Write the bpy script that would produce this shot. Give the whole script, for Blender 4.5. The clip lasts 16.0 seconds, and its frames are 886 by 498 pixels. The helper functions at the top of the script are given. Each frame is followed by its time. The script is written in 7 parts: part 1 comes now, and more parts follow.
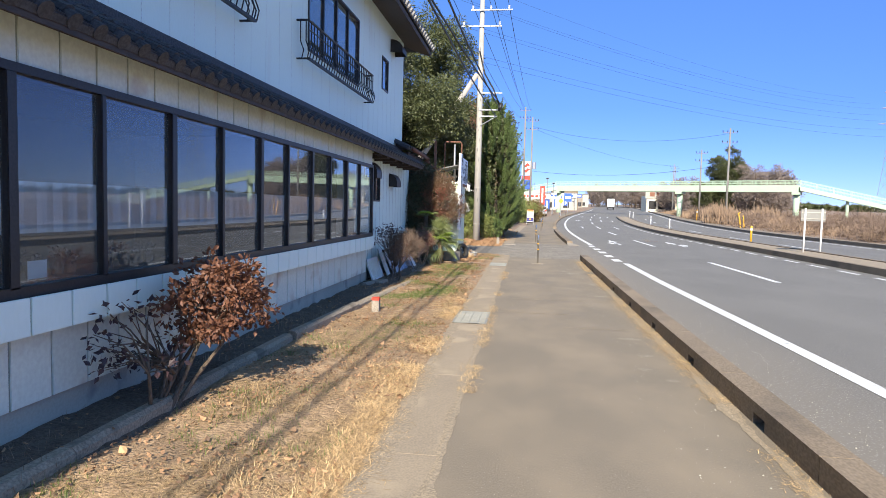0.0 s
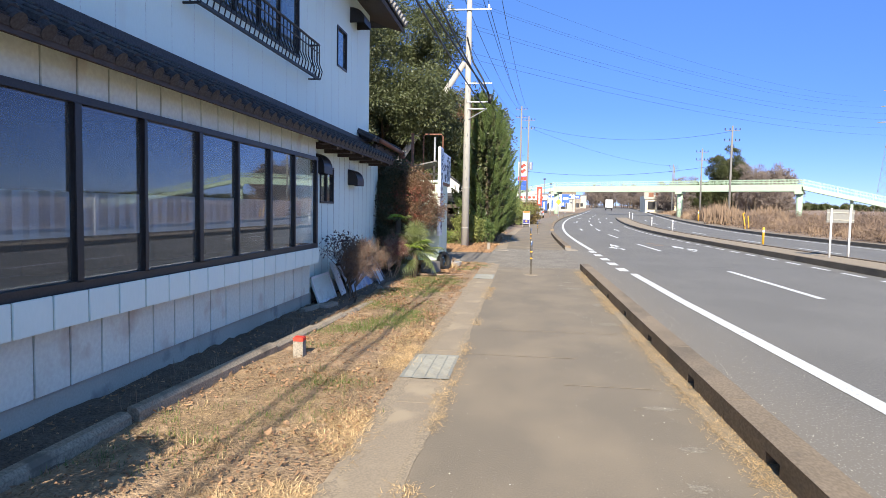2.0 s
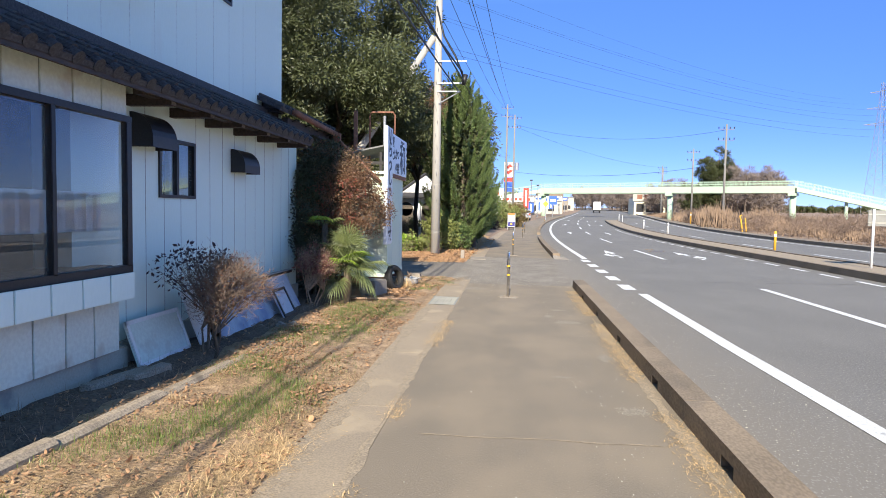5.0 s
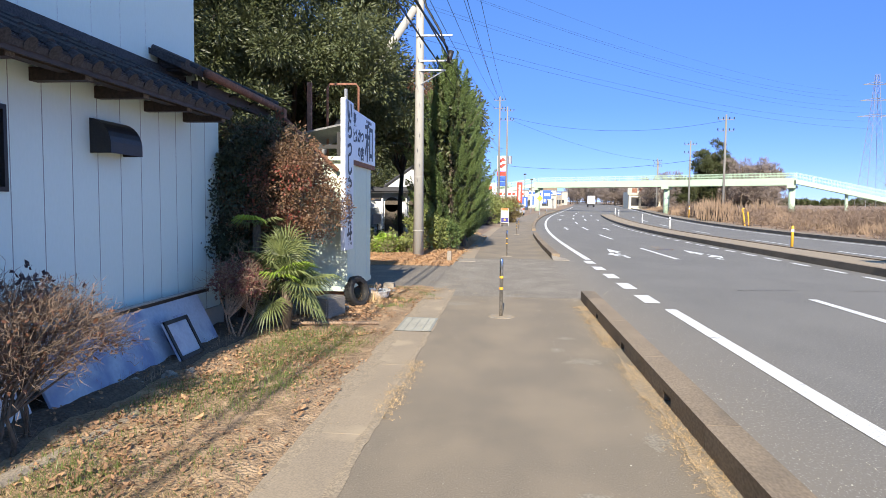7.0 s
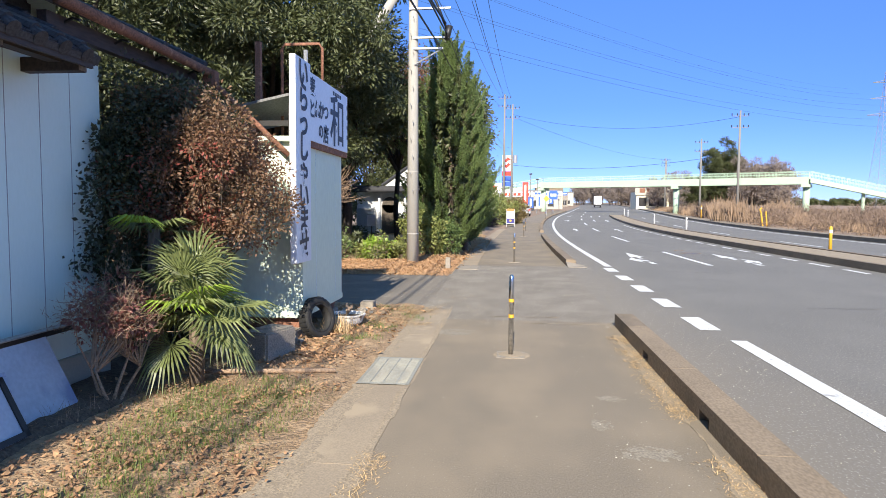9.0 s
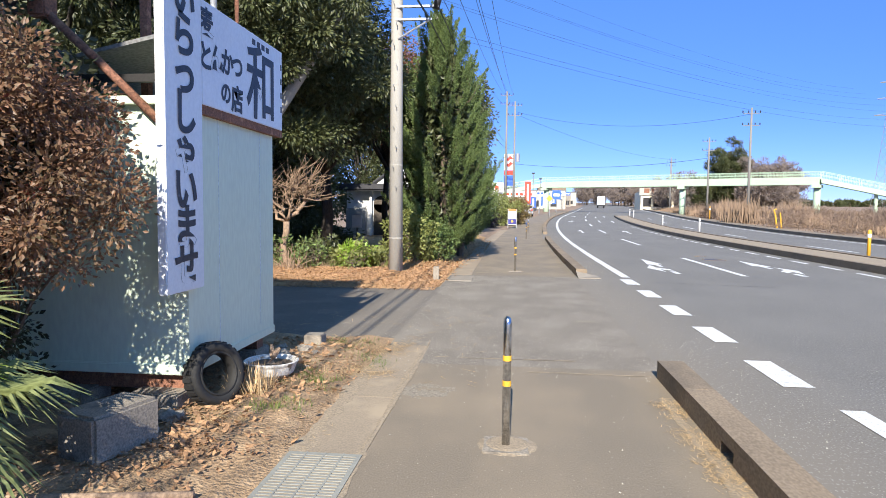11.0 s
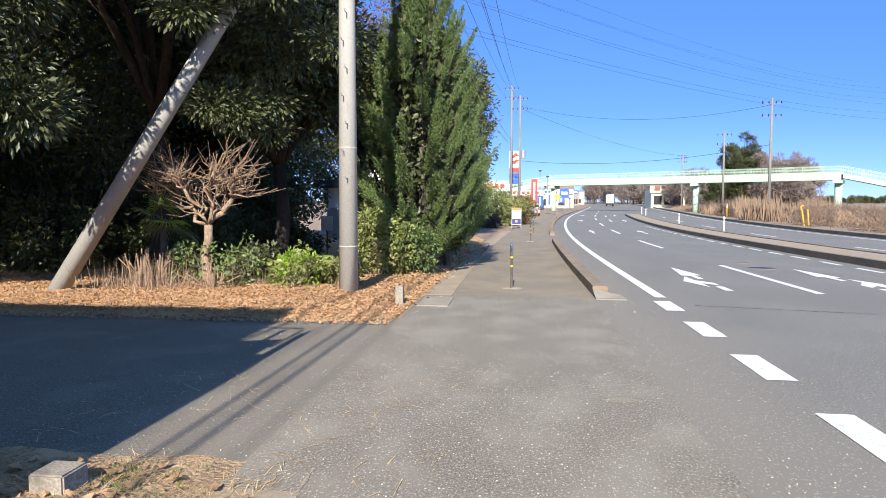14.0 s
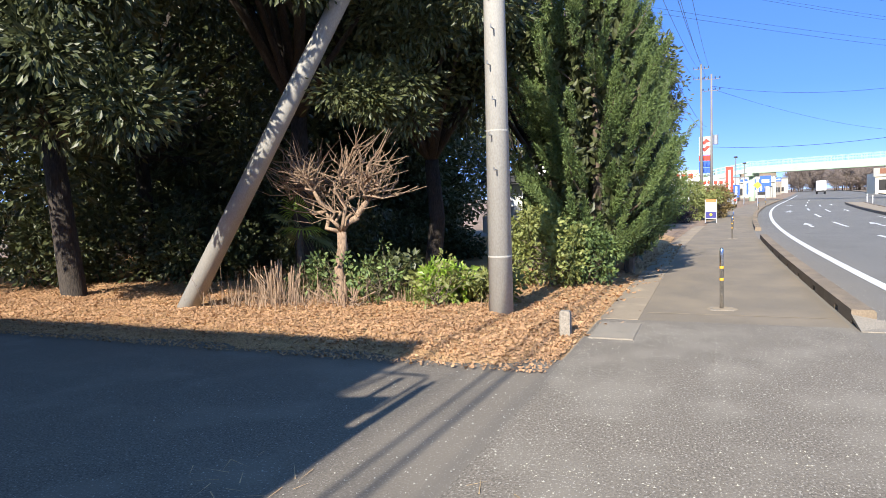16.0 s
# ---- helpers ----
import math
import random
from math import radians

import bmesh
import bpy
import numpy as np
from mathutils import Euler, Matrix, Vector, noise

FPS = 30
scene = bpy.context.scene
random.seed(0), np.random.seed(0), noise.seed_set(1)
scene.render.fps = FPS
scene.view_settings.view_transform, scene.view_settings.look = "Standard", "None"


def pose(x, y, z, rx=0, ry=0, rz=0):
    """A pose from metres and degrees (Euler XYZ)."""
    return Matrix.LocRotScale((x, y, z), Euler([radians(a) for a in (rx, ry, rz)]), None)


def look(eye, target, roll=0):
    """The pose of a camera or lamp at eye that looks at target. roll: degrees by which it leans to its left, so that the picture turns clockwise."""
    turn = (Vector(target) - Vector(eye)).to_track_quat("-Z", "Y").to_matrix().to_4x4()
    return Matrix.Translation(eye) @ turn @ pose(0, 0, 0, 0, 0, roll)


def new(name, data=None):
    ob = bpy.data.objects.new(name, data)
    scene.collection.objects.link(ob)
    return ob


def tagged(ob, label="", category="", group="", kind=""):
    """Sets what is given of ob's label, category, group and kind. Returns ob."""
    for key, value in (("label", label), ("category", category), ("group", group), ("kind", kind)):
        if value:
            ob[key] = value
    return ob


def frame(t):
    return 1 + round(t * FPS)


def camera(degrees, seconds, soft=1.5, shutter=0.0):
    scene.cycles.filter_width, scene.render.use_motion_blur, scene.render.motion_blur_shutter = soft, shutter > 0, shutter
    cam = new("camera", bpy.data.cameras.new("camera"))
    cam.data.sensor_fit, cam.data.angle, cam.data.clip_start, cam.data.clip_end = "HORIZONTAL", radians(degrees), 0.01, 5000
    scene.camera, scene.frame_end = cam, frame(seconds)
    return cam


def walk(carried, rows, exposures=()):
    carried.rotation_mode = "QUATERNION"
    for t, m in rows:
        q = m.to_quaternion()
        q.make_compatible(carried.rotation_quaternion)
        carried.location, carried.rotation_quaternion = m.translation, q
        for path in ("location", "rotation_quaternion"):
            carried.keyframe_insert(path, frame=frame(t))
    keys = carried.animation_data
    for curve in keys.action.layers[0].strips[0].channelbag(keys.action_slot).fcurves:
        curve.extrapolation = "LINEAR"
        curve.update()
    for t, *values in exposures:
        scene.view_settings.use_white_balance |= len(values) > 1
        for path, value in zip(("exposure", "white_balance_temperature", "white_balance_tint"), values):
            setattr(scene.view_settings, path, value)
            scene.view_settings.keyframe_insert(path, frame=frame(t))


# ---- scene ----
cam = camera(69.2, 16.0, soft=0.8)
METRES, EYE, TILT, LEAN, TURN = 21.33, 1.6, -0.2, 0.0, 7.2
ROWS = [
    (0.0, 0.0, 0.0, 0.0, 0.09, -3.56, -1.41),
    (0.5, 0.0102, 0.0335, 0.0007, -1.2, -3.56, -1.4),
    (1.0, 0.0145, 0.0636, 0.002, -0.56, -3.37, -1.13),
    (1.5, 0.0181, 0.0954, 0.0016, -0.11, -3.32, -1.08),
    (2.0, 0.0246, 0.1282, 0.0016, -0.1, -3.39, -1.05),
    (2.5, 0.0258, 0.1614, 0.0005, -0.12, -3.6, -1.09),
    (3.0, 0.0336, 0.1923, 0.0011, -0.03, -3.47, -0.9),
    (3.5, 0.037, 0.225, -0.0001, -0.04, -3.47, -0.84),
    (4.0, 0.0463, 0.2578, -0.0002, -0.42, -3.16, -1.01),
    (6.5, 0.0742, 0.4145, 0.0021, -1.78, -3.19, -0.7),
    (7.0, 0.0768, 0.4467, 0.0017, -1.78, -3.56, -0.61),
    (7.5, 0.0817, 0.476, 0.0025, -1.72, -3.48, -0.62),
    (8.0, 0.0816, 0.5069, 0.0017, -1.57, -3.46, -0.48),
    (8.5, 0.0878, 0.5374, 0.0014, -1.49, -3.38, -0.4),
    (9.0, 0.0895, 0.5692, -0.0002, -1.34, -3.45, -0.4),
    (9.5, 0.0966, 0.6008, -0.0008, -1.65, -3.34, -0.51),
    (12.0, 0.1141, 0.7499, 0.0012, -0.5, -3.54, -0.28),
    (12.5, 0.1187, 0.7809, 0.0007, -0.29, -3.52, 0.0),
    (13.0, 0.1288, 0.8107, 0.0006, -0.55, -3.48, 0.0),
    (13.5, 0.1323, 0.8403, -0.0008, -0.46, -3.66, -0.0),
    (14.0, 0.1413, 0.8697, -0.001, -0.47, -3.48, -0.15),
    (14.5, 0.1423, 0.8985, -0.001, 2.93, -3.36, 0.16),
    (15.0, 0.1457, 0.9283, -0.0009, 5.23, -3.27, 0.56),
    (15.5, 0.1457, 0.9571, 0.0, 8.95, -3.33, 0.77),
    (16.0, 0.1421, 0.9845, 0.0004, 15.23, -3.55, 1.62),
]
walk(cam, [(t, pose(0, 0, EYE, TILT, LEAN, TURN) @ pose(METRES * x, METRES * y, METRES * z, 90 + pitch, roll, yaw)) for t, x, y, z, yaw, pitch, roll in ROWS], exposures=((0.0, 0.97, 6800, 10), (8.5, 0.97, 6720, 10), (12.0, 0.98, 6480, 10), (16.0, 1.03, 6480, 10)))

# ---- light ----
SUN_EL, SUN_AZ = 32.0, 1.0      # the sun stands behind the walk, a little to the building's side
world = bpy.data.worlds.new("sky")
scene.world = world
world.use_nodes = True
sky = world.node_tree.nodes.new("ShaderNodeTexSky")
sky.sky_type, sky.sun_disc = "NISHITA", False
sky.sun_elevation, sky.sun_rotation = radians(SUN_EL), radians(180 + SUN_AZ)
sky.altitude, sky.air_density, sky.dust_density, sky.ozone_density = 800, 0.6, 0.0, 4.0
wn, wl = world.node_tree.nodes, world.node_tree.links
coord, split, clear, deep = wn.new("ShaderNodeTexCoord"), wn.new("ShaderNodeSeparateXYZ"), wn.new("ShaderNodeValToRGB"), wn.new("ShaderNodeMix")
deep.data_type, deep.blend_type = "RGBA", "MULTIPLY"     # a deep clear winter sky: the whole dome tinted evenly round, by height alone
deep.inputs[0].default_value = 1.0
for at, c in ((0.0, (0.36, 0.375, 0.57)), (0.15, (0.365, 0.48, 0.79)), (0.3, (0.5, 0.68, 0.93)), (0.45, (1.42, 1.64, 1.58)), (0.7, (1.4, 1.6, 1.5)), (1.0, (1.2, 1.38, 1.25))):
    e = clear.color_ramp.elements[0] if at == 0 else clear.color_ramp.elements[-1] if at == 1 else clear.color_ramp.elements.new(at)
    e.color = (*c, 1)
wl.new(coord.outputs["Generated"], split.inputs[0])
wl.new(split.outputs[2], clear.inputs[0])
wl.new(sky.outputs[0], deep.inputs[6])
wl.new(clear.outputs[0], deep.inputs[7])
wl.new(deep.outputs[2], wn["Background"].inputs[0])
world.node_tree.nodes["Background"].inputs[1].default_value = 0.135
sun = new("sun", bpy.data.lights.new("sun", "SUN"))
sun.data.energy, sun.data.angle, sun.data.color = 4.75, radians(0.53), (1.0, 0.93, 0.82)
sun.matrix_world = look((0, 0, 0), (math.sin(radians(SUN_AZ)) * math.cos(radians(SUN_EL)), math.cos(radians(SUN_AZ)) * math.cos(radians(SUN_EL)), -math.sin(radians(SUN_EL))))


# ---- materials ----
def mat(name, a, b=None, rough=0.8, scale=8.0, fine=90.0, bump=0.15, metal=0.0, spots=None, spot_at=0.62, spot_scale=2.0, piece=0.0, stretch=(1, 1, 1), lift=0.01, spec=0.5, vary=0.55, specks=None, soft=0.1, dust_or_tone=None):
    """A surface: two colours mixed by coarse and fine noise, stains of a third, relief, and a random shade piece by piece."""
    m = bpy.data.materials.new(name)
    m.use_nodes = True
    n, l = m.node_tree.nodes, m.node_tree.links
    out = n["Principled BSDF"]
    b = b or tuple(c * 0.75 for c in a)
    geo = n.new("ShaderNodeNewGeometry")
    mp = n.new("ShaderNodeMapping")
    mp.inputs["Scale"].default_value = stretch
    l.new(geo.outputs["Position"], mp.inputs[0])

    def noise_at(s, detail=5.0):
        t = n.new("ShaderNodeTexNoise")
        t.inputs["Scale"].default_value, t.inputs["Detail"].default_value = s, detail
        l.new(mp.outputs[0], t.inputs["Vector"])
        return t.outputs["Fac"]

    def ramp(f, lo, hi):
        r = n.new("ShaderNodeMapRange")
        r.inputs["From Min"].default_value, r.inputs["From Max"].default_value = lo, hi
        l.new(f, r.inputs["Value"])
        return r.outputs["Result"]

    def mix(f, p, q, kind="MIX"):
        x = n.new("ShaderNodeMix")
        x.data_type, x.blend_type = "RGBA", kind
        for v, i in ((f, 0), (p, 6), (q, 7)):
            if isinstance(v, (int, float)):
                x.inputs[i].default_value = v
            elif isinstance(v, tuple):
                x.inputs[i].default_value = (*v, 1)
            else:
                l.new(v, x.inputs[i])
        return x.outputs[2]

    coarse, grain = noise_at(scale), noise_at(fine, 7.0)
    col = mix(ramp(coarse, 0.35, 0.65), a, b)
    col = mix(vary, col, mix(ramp(grain, 0.36, 0.64), tuple(min(1, c * 1.3) for c in a), tuple(c * 0.62 for c in b)))
    if spots:
        col = mix(ramp(noise_at(spot_scale, 8.0), spot_at, spot_at + soft), col, spots)
    if dust_or_tone:                                   # thins out from x1 towards x0: fine road dust, and the side driveway's paler edge
        sep = n.new("ShaderNodeSeparateXYZ")
        l.new(geo.outputs["Position"], sep.inputs[0])
        wob = n.new("ShaderNodeMath")
        wob.operation = "MULTIPLY_ADD"
        wob.inputs[1].default_value = 1.1
        l.new(noise_at(0.9, 6.0), wob.inputs[0])
        l.new(sep.outputs[0], wob.inputs[2])
        col = mix(ramp(wob.outputs[0], dust_or_tone[1], dust_or_tone[2]), col, dust_or_tone[0])
    if specks:
        col = mix(ramp(noise_at(specks[1], 2.0), specks[2], specks[2] + 0.06), col, specks[0])
    if piece:
        info = n.new("ShaderNodeObjectInfo")
        isl = geo.outputs["Random Per Island"]
        add = n.new("ShaderNodeMath")
        add.operation = "ADD"
        l.new(info.outputs["Random"], add.inputs[0])
        l.new(isl, add.inputs[1])
        r = n.new("ShaderNodeMapRange")
        r.inputs["From Max"].default_value = 2.0
        r.inputs["To Min"].default_value, r.inputs["To Max"].default_value = 1 - piece, 1 + piece
        l.new(add.outputs[0], r.inputs["Value"])
        v = n.new("ShaderNodeCombineXYZ")
        for i in range(3):
            l.new(r.outputs[0], v.inputs[i])
        col = mix(1.0, col, v.outputs[0], "MULTIPLY")
    l.new(col, out.inputs["Base Color"])
    out.inputs["Roughness"].default_value, out.inputs["Metallic"].default_value = rough, metal
    out.inputs["Specular IOR Level"].default_value = spec
    if bump:
        bp = n.new("ShaderNodeBump")
        bp.inputs["Strength"].default_value, bp.inputs["Distance"].default_value = bump, lift
        l.new(grain, bp.inputs["Height"])
        l.new(bp.outputs[0], out.inputs["Normal"])
    return m


def leaf_mat(name, a, b, rough=0.45, through_=0.25):
    m = mat(name, a, b, rough=rough, scale=1.2, fine=25, bump=0, piece=0.35)
    m.node_tree.nodes["Principled BSDF"].inputs["Transmission Weight"].default_value = 0
    n, l = m.node_tree.nodes, m.node_tree.links
    t = n.new("ShaderNodeBsdfTranslucent")
    t.inputs[0].default_value = (*[min(1, c * 1.6) for c in a], 1)
    x = n.new("ShaderNodeMixShader")
    x.inputs[0].default_value = through_
    l.new(n["Principled BSDF"].outputs[0], x.inputs[1])
    l.new(t.outputs[0], x.inputs[2])
    l.new(x.outputs[0], n["Material Output"].inputs[0])
    return m


def glass_mat(name, tint=(0.8, 0.85, 0.85)):
    m = bpy.data.materials.new(name)
    m.use_nodes = True
    p = m.node_tree.nodes["Principled BSDF"]
    p.inputs["Base Color"].default_value = (*tint, 1)
    p.inputs["Roughness"].default_value, p.inputs["IOR"].default_value = 0.01, 1.6
    p.inputs["Transmission Weight"].default_value = 1.0
    n, l = m.node_tree.nodes, m.node_tree.links
    film, x = n.new("ShaderNodeBsdfDiffuse"), n.new("ShaderNodeMixShader")     # a thin grey film added to dull the pane's blue reflection
    film.inputs[0].default_value = (0.5, 0.46, 0.4, 1)
    x.inputs[0].default_value = 0.07
    l.new(p.outputs[0], x.inputs[1])
    l.new(film.outputs[0], x.inputs[2])
    l.new(x.outputs[0], n["Material Output"].inputs[0])
    return m


M_ASPHALT = mat("road_asphalt", (0.165, 0.156, 0.14), (0.138, 0.131, 0.119), 0.88, 0.35, 75, 0.35, spots=(0.19, 0.18, 0.162), spot_at=0.4, spot_scale=0.7, soft=0.4, stretch=(1, 0.55, 1), lift=0.004, vary=0.75, specks=((0.29, 0.272, 0.242), 60, 0.6), dust_or_tone=((0.2, 0.176, 0.143), 4.1, 2.7))
M_WALK = mat("footway_asphalt", (0.222, 0.183, 0.135), (0.187, 0.157, 0.118), 0.92, 0.9, 110, 0.12, spots=(0.27, 0.218, 0.155), spot_at=0.42, spot_scale=1.3, soft=0.3, stretch=(1, 0.6, 1), lift=0.003, vary=0.42, specks=((0.36, 0.315, 0.25), 70, 0.67))
M_DRIVE = mat("worn_asphalt", (0.205, 0.176, 0.14), (0.16, 0.139, 0.112), 0.92, 1.1, 70, 0.35, spots=(0.236, 0.208, 0.168), spot_at=0.44, spot_scale=1.7, soft=0.22, stretch=(1, 0.7, 1), lift=0.006, vary=0.75, specks=((0.38, 0.345, 0.295), 62, 0.6))
# same asphalt as M_DRIVE, darkened to carry its shade; paler again towards the footway
M_DRIVE_SHADE = mat("shade_dark_asphalt", (0.162, 0.14, 0.114), (0.125, 0.108, 0.09), 0.92, 1.1, 70, 0.35, spots=(0.19, 0.165, 0.135), spot_at=0.5, spot_scale=1.3, soft=0.2, lift=0.006, vary=0.75, specks=((0.3, 0.27, 0.23), 62, 0.62), dust_or_tone=((0.2, 0.173, 0.138), -1.7, -0.2))
M_SAND = mat("drifted_sand", (0.34, 0.272, 0.19), (0.27, 0.22, 0.158), 1.0, 5, 70, 0.6, spots=(0.26, 0.21, 0.15), spot_at=0.56, spot_scale=14, lift=0.006)
M_PAINT = mat("road_paint", (0.72, 0.72, 0.70), (0.6, 0.6, 0.58), 0.7, 3, 60, 0.2, spots=(0.35, 0.35, 0.34), spot_at=0.64, spot_scale=6)
M_CONC = mat("concrete", (0.32, 0.28, 0.225), (0.24, 0.21, 0.17), 0.9, 2.5, 70, 0.3, spots=(0.15, 0.13, 0.105), spot_at=0.58, spot_scale=3)
M_GUTTER = mat("gutter_concrete", (0.33, 0.265, 0.188), (0.272, 0.222, 0.163), 0.92, 1.2, 70, 0.15, vary=0.3, spots=(0.38, 0.305, 0.212), spot_at=0.55, spot_scale=1.6)
M_KERB = mat("kerb_concrete", (0.265, 0.204, 0.14), (0.19, 0.147, 0.102), 0.95, 2.0, 60, 0.35, spots=(0.1, 0.085, 0.068), spot_at=0.52, spot_scale=2.2, soft=0.3, stretch=(1, 0.5, 1), piece=0.12, vary=0.35)
M_EARTH = mat("verge_earth", (0.37, 0.25, 0.147), (0.25, 0.17, 0.1), 1.0, 1.6, 40, 0.9, spots=(0.47, 0.325, 0.195), spot_at=0.52, spot_scale=5, lift=0.03)
M_SOIL = mat("dark_soil", (0.16, 0.115, 0.08), (0.095, 0.07, 0.05), 1.0, 3, 45, 0.9, spots=(0.16, 0.125, 0.09), spot_at=0.58, spot_scale=9, lift=0.03)
M_FIELD = mat("dry_field", (0.31, 0.22, 0.15), (0.22, 0.155, 0.11), 1.0, 0.12, 3, 0.5, spots=(0.16, 0.16, 0.08), spot_at=0.6, spot_scale=0.08, lift=0.1)
M_LITTER = mat("leaf_litter", (0.58, 0.36, 0.175), (0.44, 0.26, 0.12), 1.0, 6, 60, 0.9, spots=(0.22, 0.14, 0.07), spot_at=0.6, spot_scale=12, lift=0.03)
M_WHITE = mat("white_siding", (0.76, 0.9, 0.84), (0.73, 0.87, 0.81), 0.5, 0.5, 40, 0.01, spots=(0.66, 0.69, 0.63), spot_at=0.64, spot_scale=1.2, soft=0.2, stretch=(1, 1, 0.35), vary=0.04)
M_TILE_W = mat("stained_wall_panel", (0.68, 0.75, 0.68), (0.64, 0.71, 0.64), 0.45, 1.5, 30, 0.04, spots=(0.5, 0.47, 0.4), spot_at=0.56, spot_scale=2.6, soft=0.16, piece=0.06, vary=0.15)
M_BASE = mat("mortar_base", (0.46, 0.44, 0.37), (0.39, 0.37, 0.31), 0.9, 1.5, 50, 0.2, spots=(0.27, 0.26, 0.235), spot_at=0.6, spot_scale=2.5, vary=0.12)
M_SEAM = mat("siding_joint_grey", (0.36, 0.38, 0.38), (0.3, 0.32, 0.32), 0.8, 4, 40, 0)
M_JOINT = mat("faint_siding_joint", (0.7, 0.79, 0.765), (0.66, 0.75, 0.725), 0.6, 4, 40, 0)
M_DARK = mat("dark_bronze_frame", (0.022, 0.02, 0.019), (0.014, 0.013, 0.012), 0.45, 4, 60, 0.05)
M_BROWN = mat("brown_eave_board", (0.06, 0.043, 0.036), (0.04, 0.03, 0.026), 0.7, 3, 40, 0.2, stretch=(1, 0.2, 1))
M_CUT = mat("weathered_cut_wood", (0.2, 0.17, 0.15), (0.14, 0.12, 0.105), 0.9, 8, 60, 0.2)
M_ROOF = mat("dark_roof_tile", (0.06, 0.06, 0.065), (0.038, 0.039, 0.044), 0.55, 4, 50, 0.15, piece=0.15, spec=0.2)
M_GLASS = glass_mat("window_glass")
# indoor shade put into one dark colour, for rooms and for closed openings
M_ROOM_SHADE = mat("room_shade", (0.1, 0.08, 0.06), (0.06, 0.05, 0.04), 0.9, 2, 20, 0)
M_CURTAIN = mat("white_curtain", (0.75, 0.76, 0.78), (0.68, 0.69, 0.72), 0.9, 3, 30, 0.1, vary=0.12)
M_HUT = mat("cream_metal_panel", (0.68, 0.76, 0.6), (0.64, 0.72, 0.57), 0.45, 0.9, 30, 0.05, spots=(0.5, 0.5, 0.42), spot_at=0.66, spot_scale=2.5, stretch=(1, 1, 0.3), vary=0.12)
M_GRATE = mat("dull_zinc_grate", (0.3, 0.3, 0.265), (0.25, 0.25, 0.225), 0.7, 3, 40, 0.1, vary=0.2)
M_SIGN = mat("white_enamel_sign", (0.82, 0.84, 0.87), (0.76, 0.78, 0.82), 0.35, 1.5, 30, 0.04, spots=(0.36, 0.19, 0.1), spot_at=0.69, spot_scale=5, vary=0.12)
M_RUST = mat("rusty_steel", (0.28, 0.125, 0.075), (0.16, 0.075, 0.05), 0.85, 8, 60, 0.4, spots=(0.4, 0.2, 0.12), spot_at=0.58, spot_scale=14)
M_INK = mat("sign_ink", (0.03, 0.032, 0.045), (0.02, 0.02, 0.03), 0.5, 6, 30, 0, spots=(0.16, 0.16, 0.18), spot_at=0.64, spot_scale=14)
M_RUBBER = mat("old_rubber", (0.014, 0.014, 0.014), (0.025, 0.024, 0.022), 0.75, 6, 40, 0.3)
M_POLE = mat("pole_concrete", (0.4, 0.383, 0.34), (0.355, 0.338, 0.3), 0.9, 1.5, 60, 0.08, spots=(0.26, 0.24, 0.205), spot_at=0.6, spot_scale=2.2, soft=0.25, stretch=(1, 1, 0.5), vary=0.2)
M_RAILGREY = mat("weathered_zinc", (0.2, 0.2, 0.195), (0.15, 0.15, 0.15), 0.7, 3, 40, 0.05)
M_POLE_OLD = mat("weathered_pole_concrete", (0.24, 0.228, 0.205), (0.19, 0.182, 0.165), 0.9, 0.8, 30, 0.05, vary=0.2)
M_STEEL = mat("galvanised_steel", (0.42, 0.43, 0.44), (0.35, 0.36, 0.37), 0.5, 3, 40, 0.05, metal=0.6)
M_CHROME = mat("polished_steel", (0.62, 0.63, 0.65), (0.55, 0.56, 0.58), 0.18, 3, 40, 0.02, metal=1.0)
M_YELLOW = mat("yellow_paint", (0.75, 0.42, 0.04), (0.66, 0.35, 0.035), 0.5, 3, 30, 0.03, vary=0.12)
M_BLACK = mat("black_plastic", (0.02, 0.02, 0.022), (0.015, 0.015, 0.016), 0.5, 3, 30, 0.03)
M_RED = mat("red_paint", (0.75, 0.06, 0.03), (0.6, 0.05, 0.03), 0.6, 12, 50, 0.1)
M_BLUE = mat("blue_paint", (0.03, 0.12, 0.5), (0.03, 0.1, 0.42), 0.5, 3, 30, 0.03)
M_WPAINT = mat("white_paint", (0.8, 0.8, 0.78), (0.72, 0.72, 0.7), 0.5, 2, 30, 0.04, vary=0.12)
M_GREEN = mat("pale_green_paint", (0.41, 0.53, 0.38), (0.38, 0.5, 0.36), 0.5, 0.6, 20, 0.03, vary=0.12)
M_BARK = mat("bark", (0.16, 0.12, 0.085), (0.09, 0.07, 0.05), 0.95, 9, 50, 0.8, stretch=(1, 1, 0.25), lift=0.02)
# bark colour darkened to stand for the deep shade of the grove
M_SHADEBARK = mat("shaded_oak_bark", (0.06, 0.048, 0.038), (0.035, 0.029, 0.024), 0.95, 9, 50, 0.8, stretch=(1, 1, 0.25), lift=0.02)
M_TWIG = mat("pale_twig", (0.36, 0.25, 0.165), (0.24, 0.165, 0.11), 0.9, 9, 60, 0.3)
M_DRYTWIG = mat("brown_dry_twig", (0.22, 0.155, 0.11), (0.14, 0.1, 0.075), 0.9, 9, 60, 0.2)
M_TRUNK = mat("pale_bark", (0.36, 0.25, 0.165), (0.2, 0.14, 0.095), 0.95, 7, 50, 0.6, stretch=(1, 1, 0.3))
M_STRAW = mat("dry_grass", (0.58, 0.41, 0.22), (0.37, 0.255, 0.135), 0.9, 3, 40, 0, piece=0.55)
M_GRASS = leaf_mat("green_grass", (0.17, 0.215, 0.055), (0.115, 0.145, 0.04))
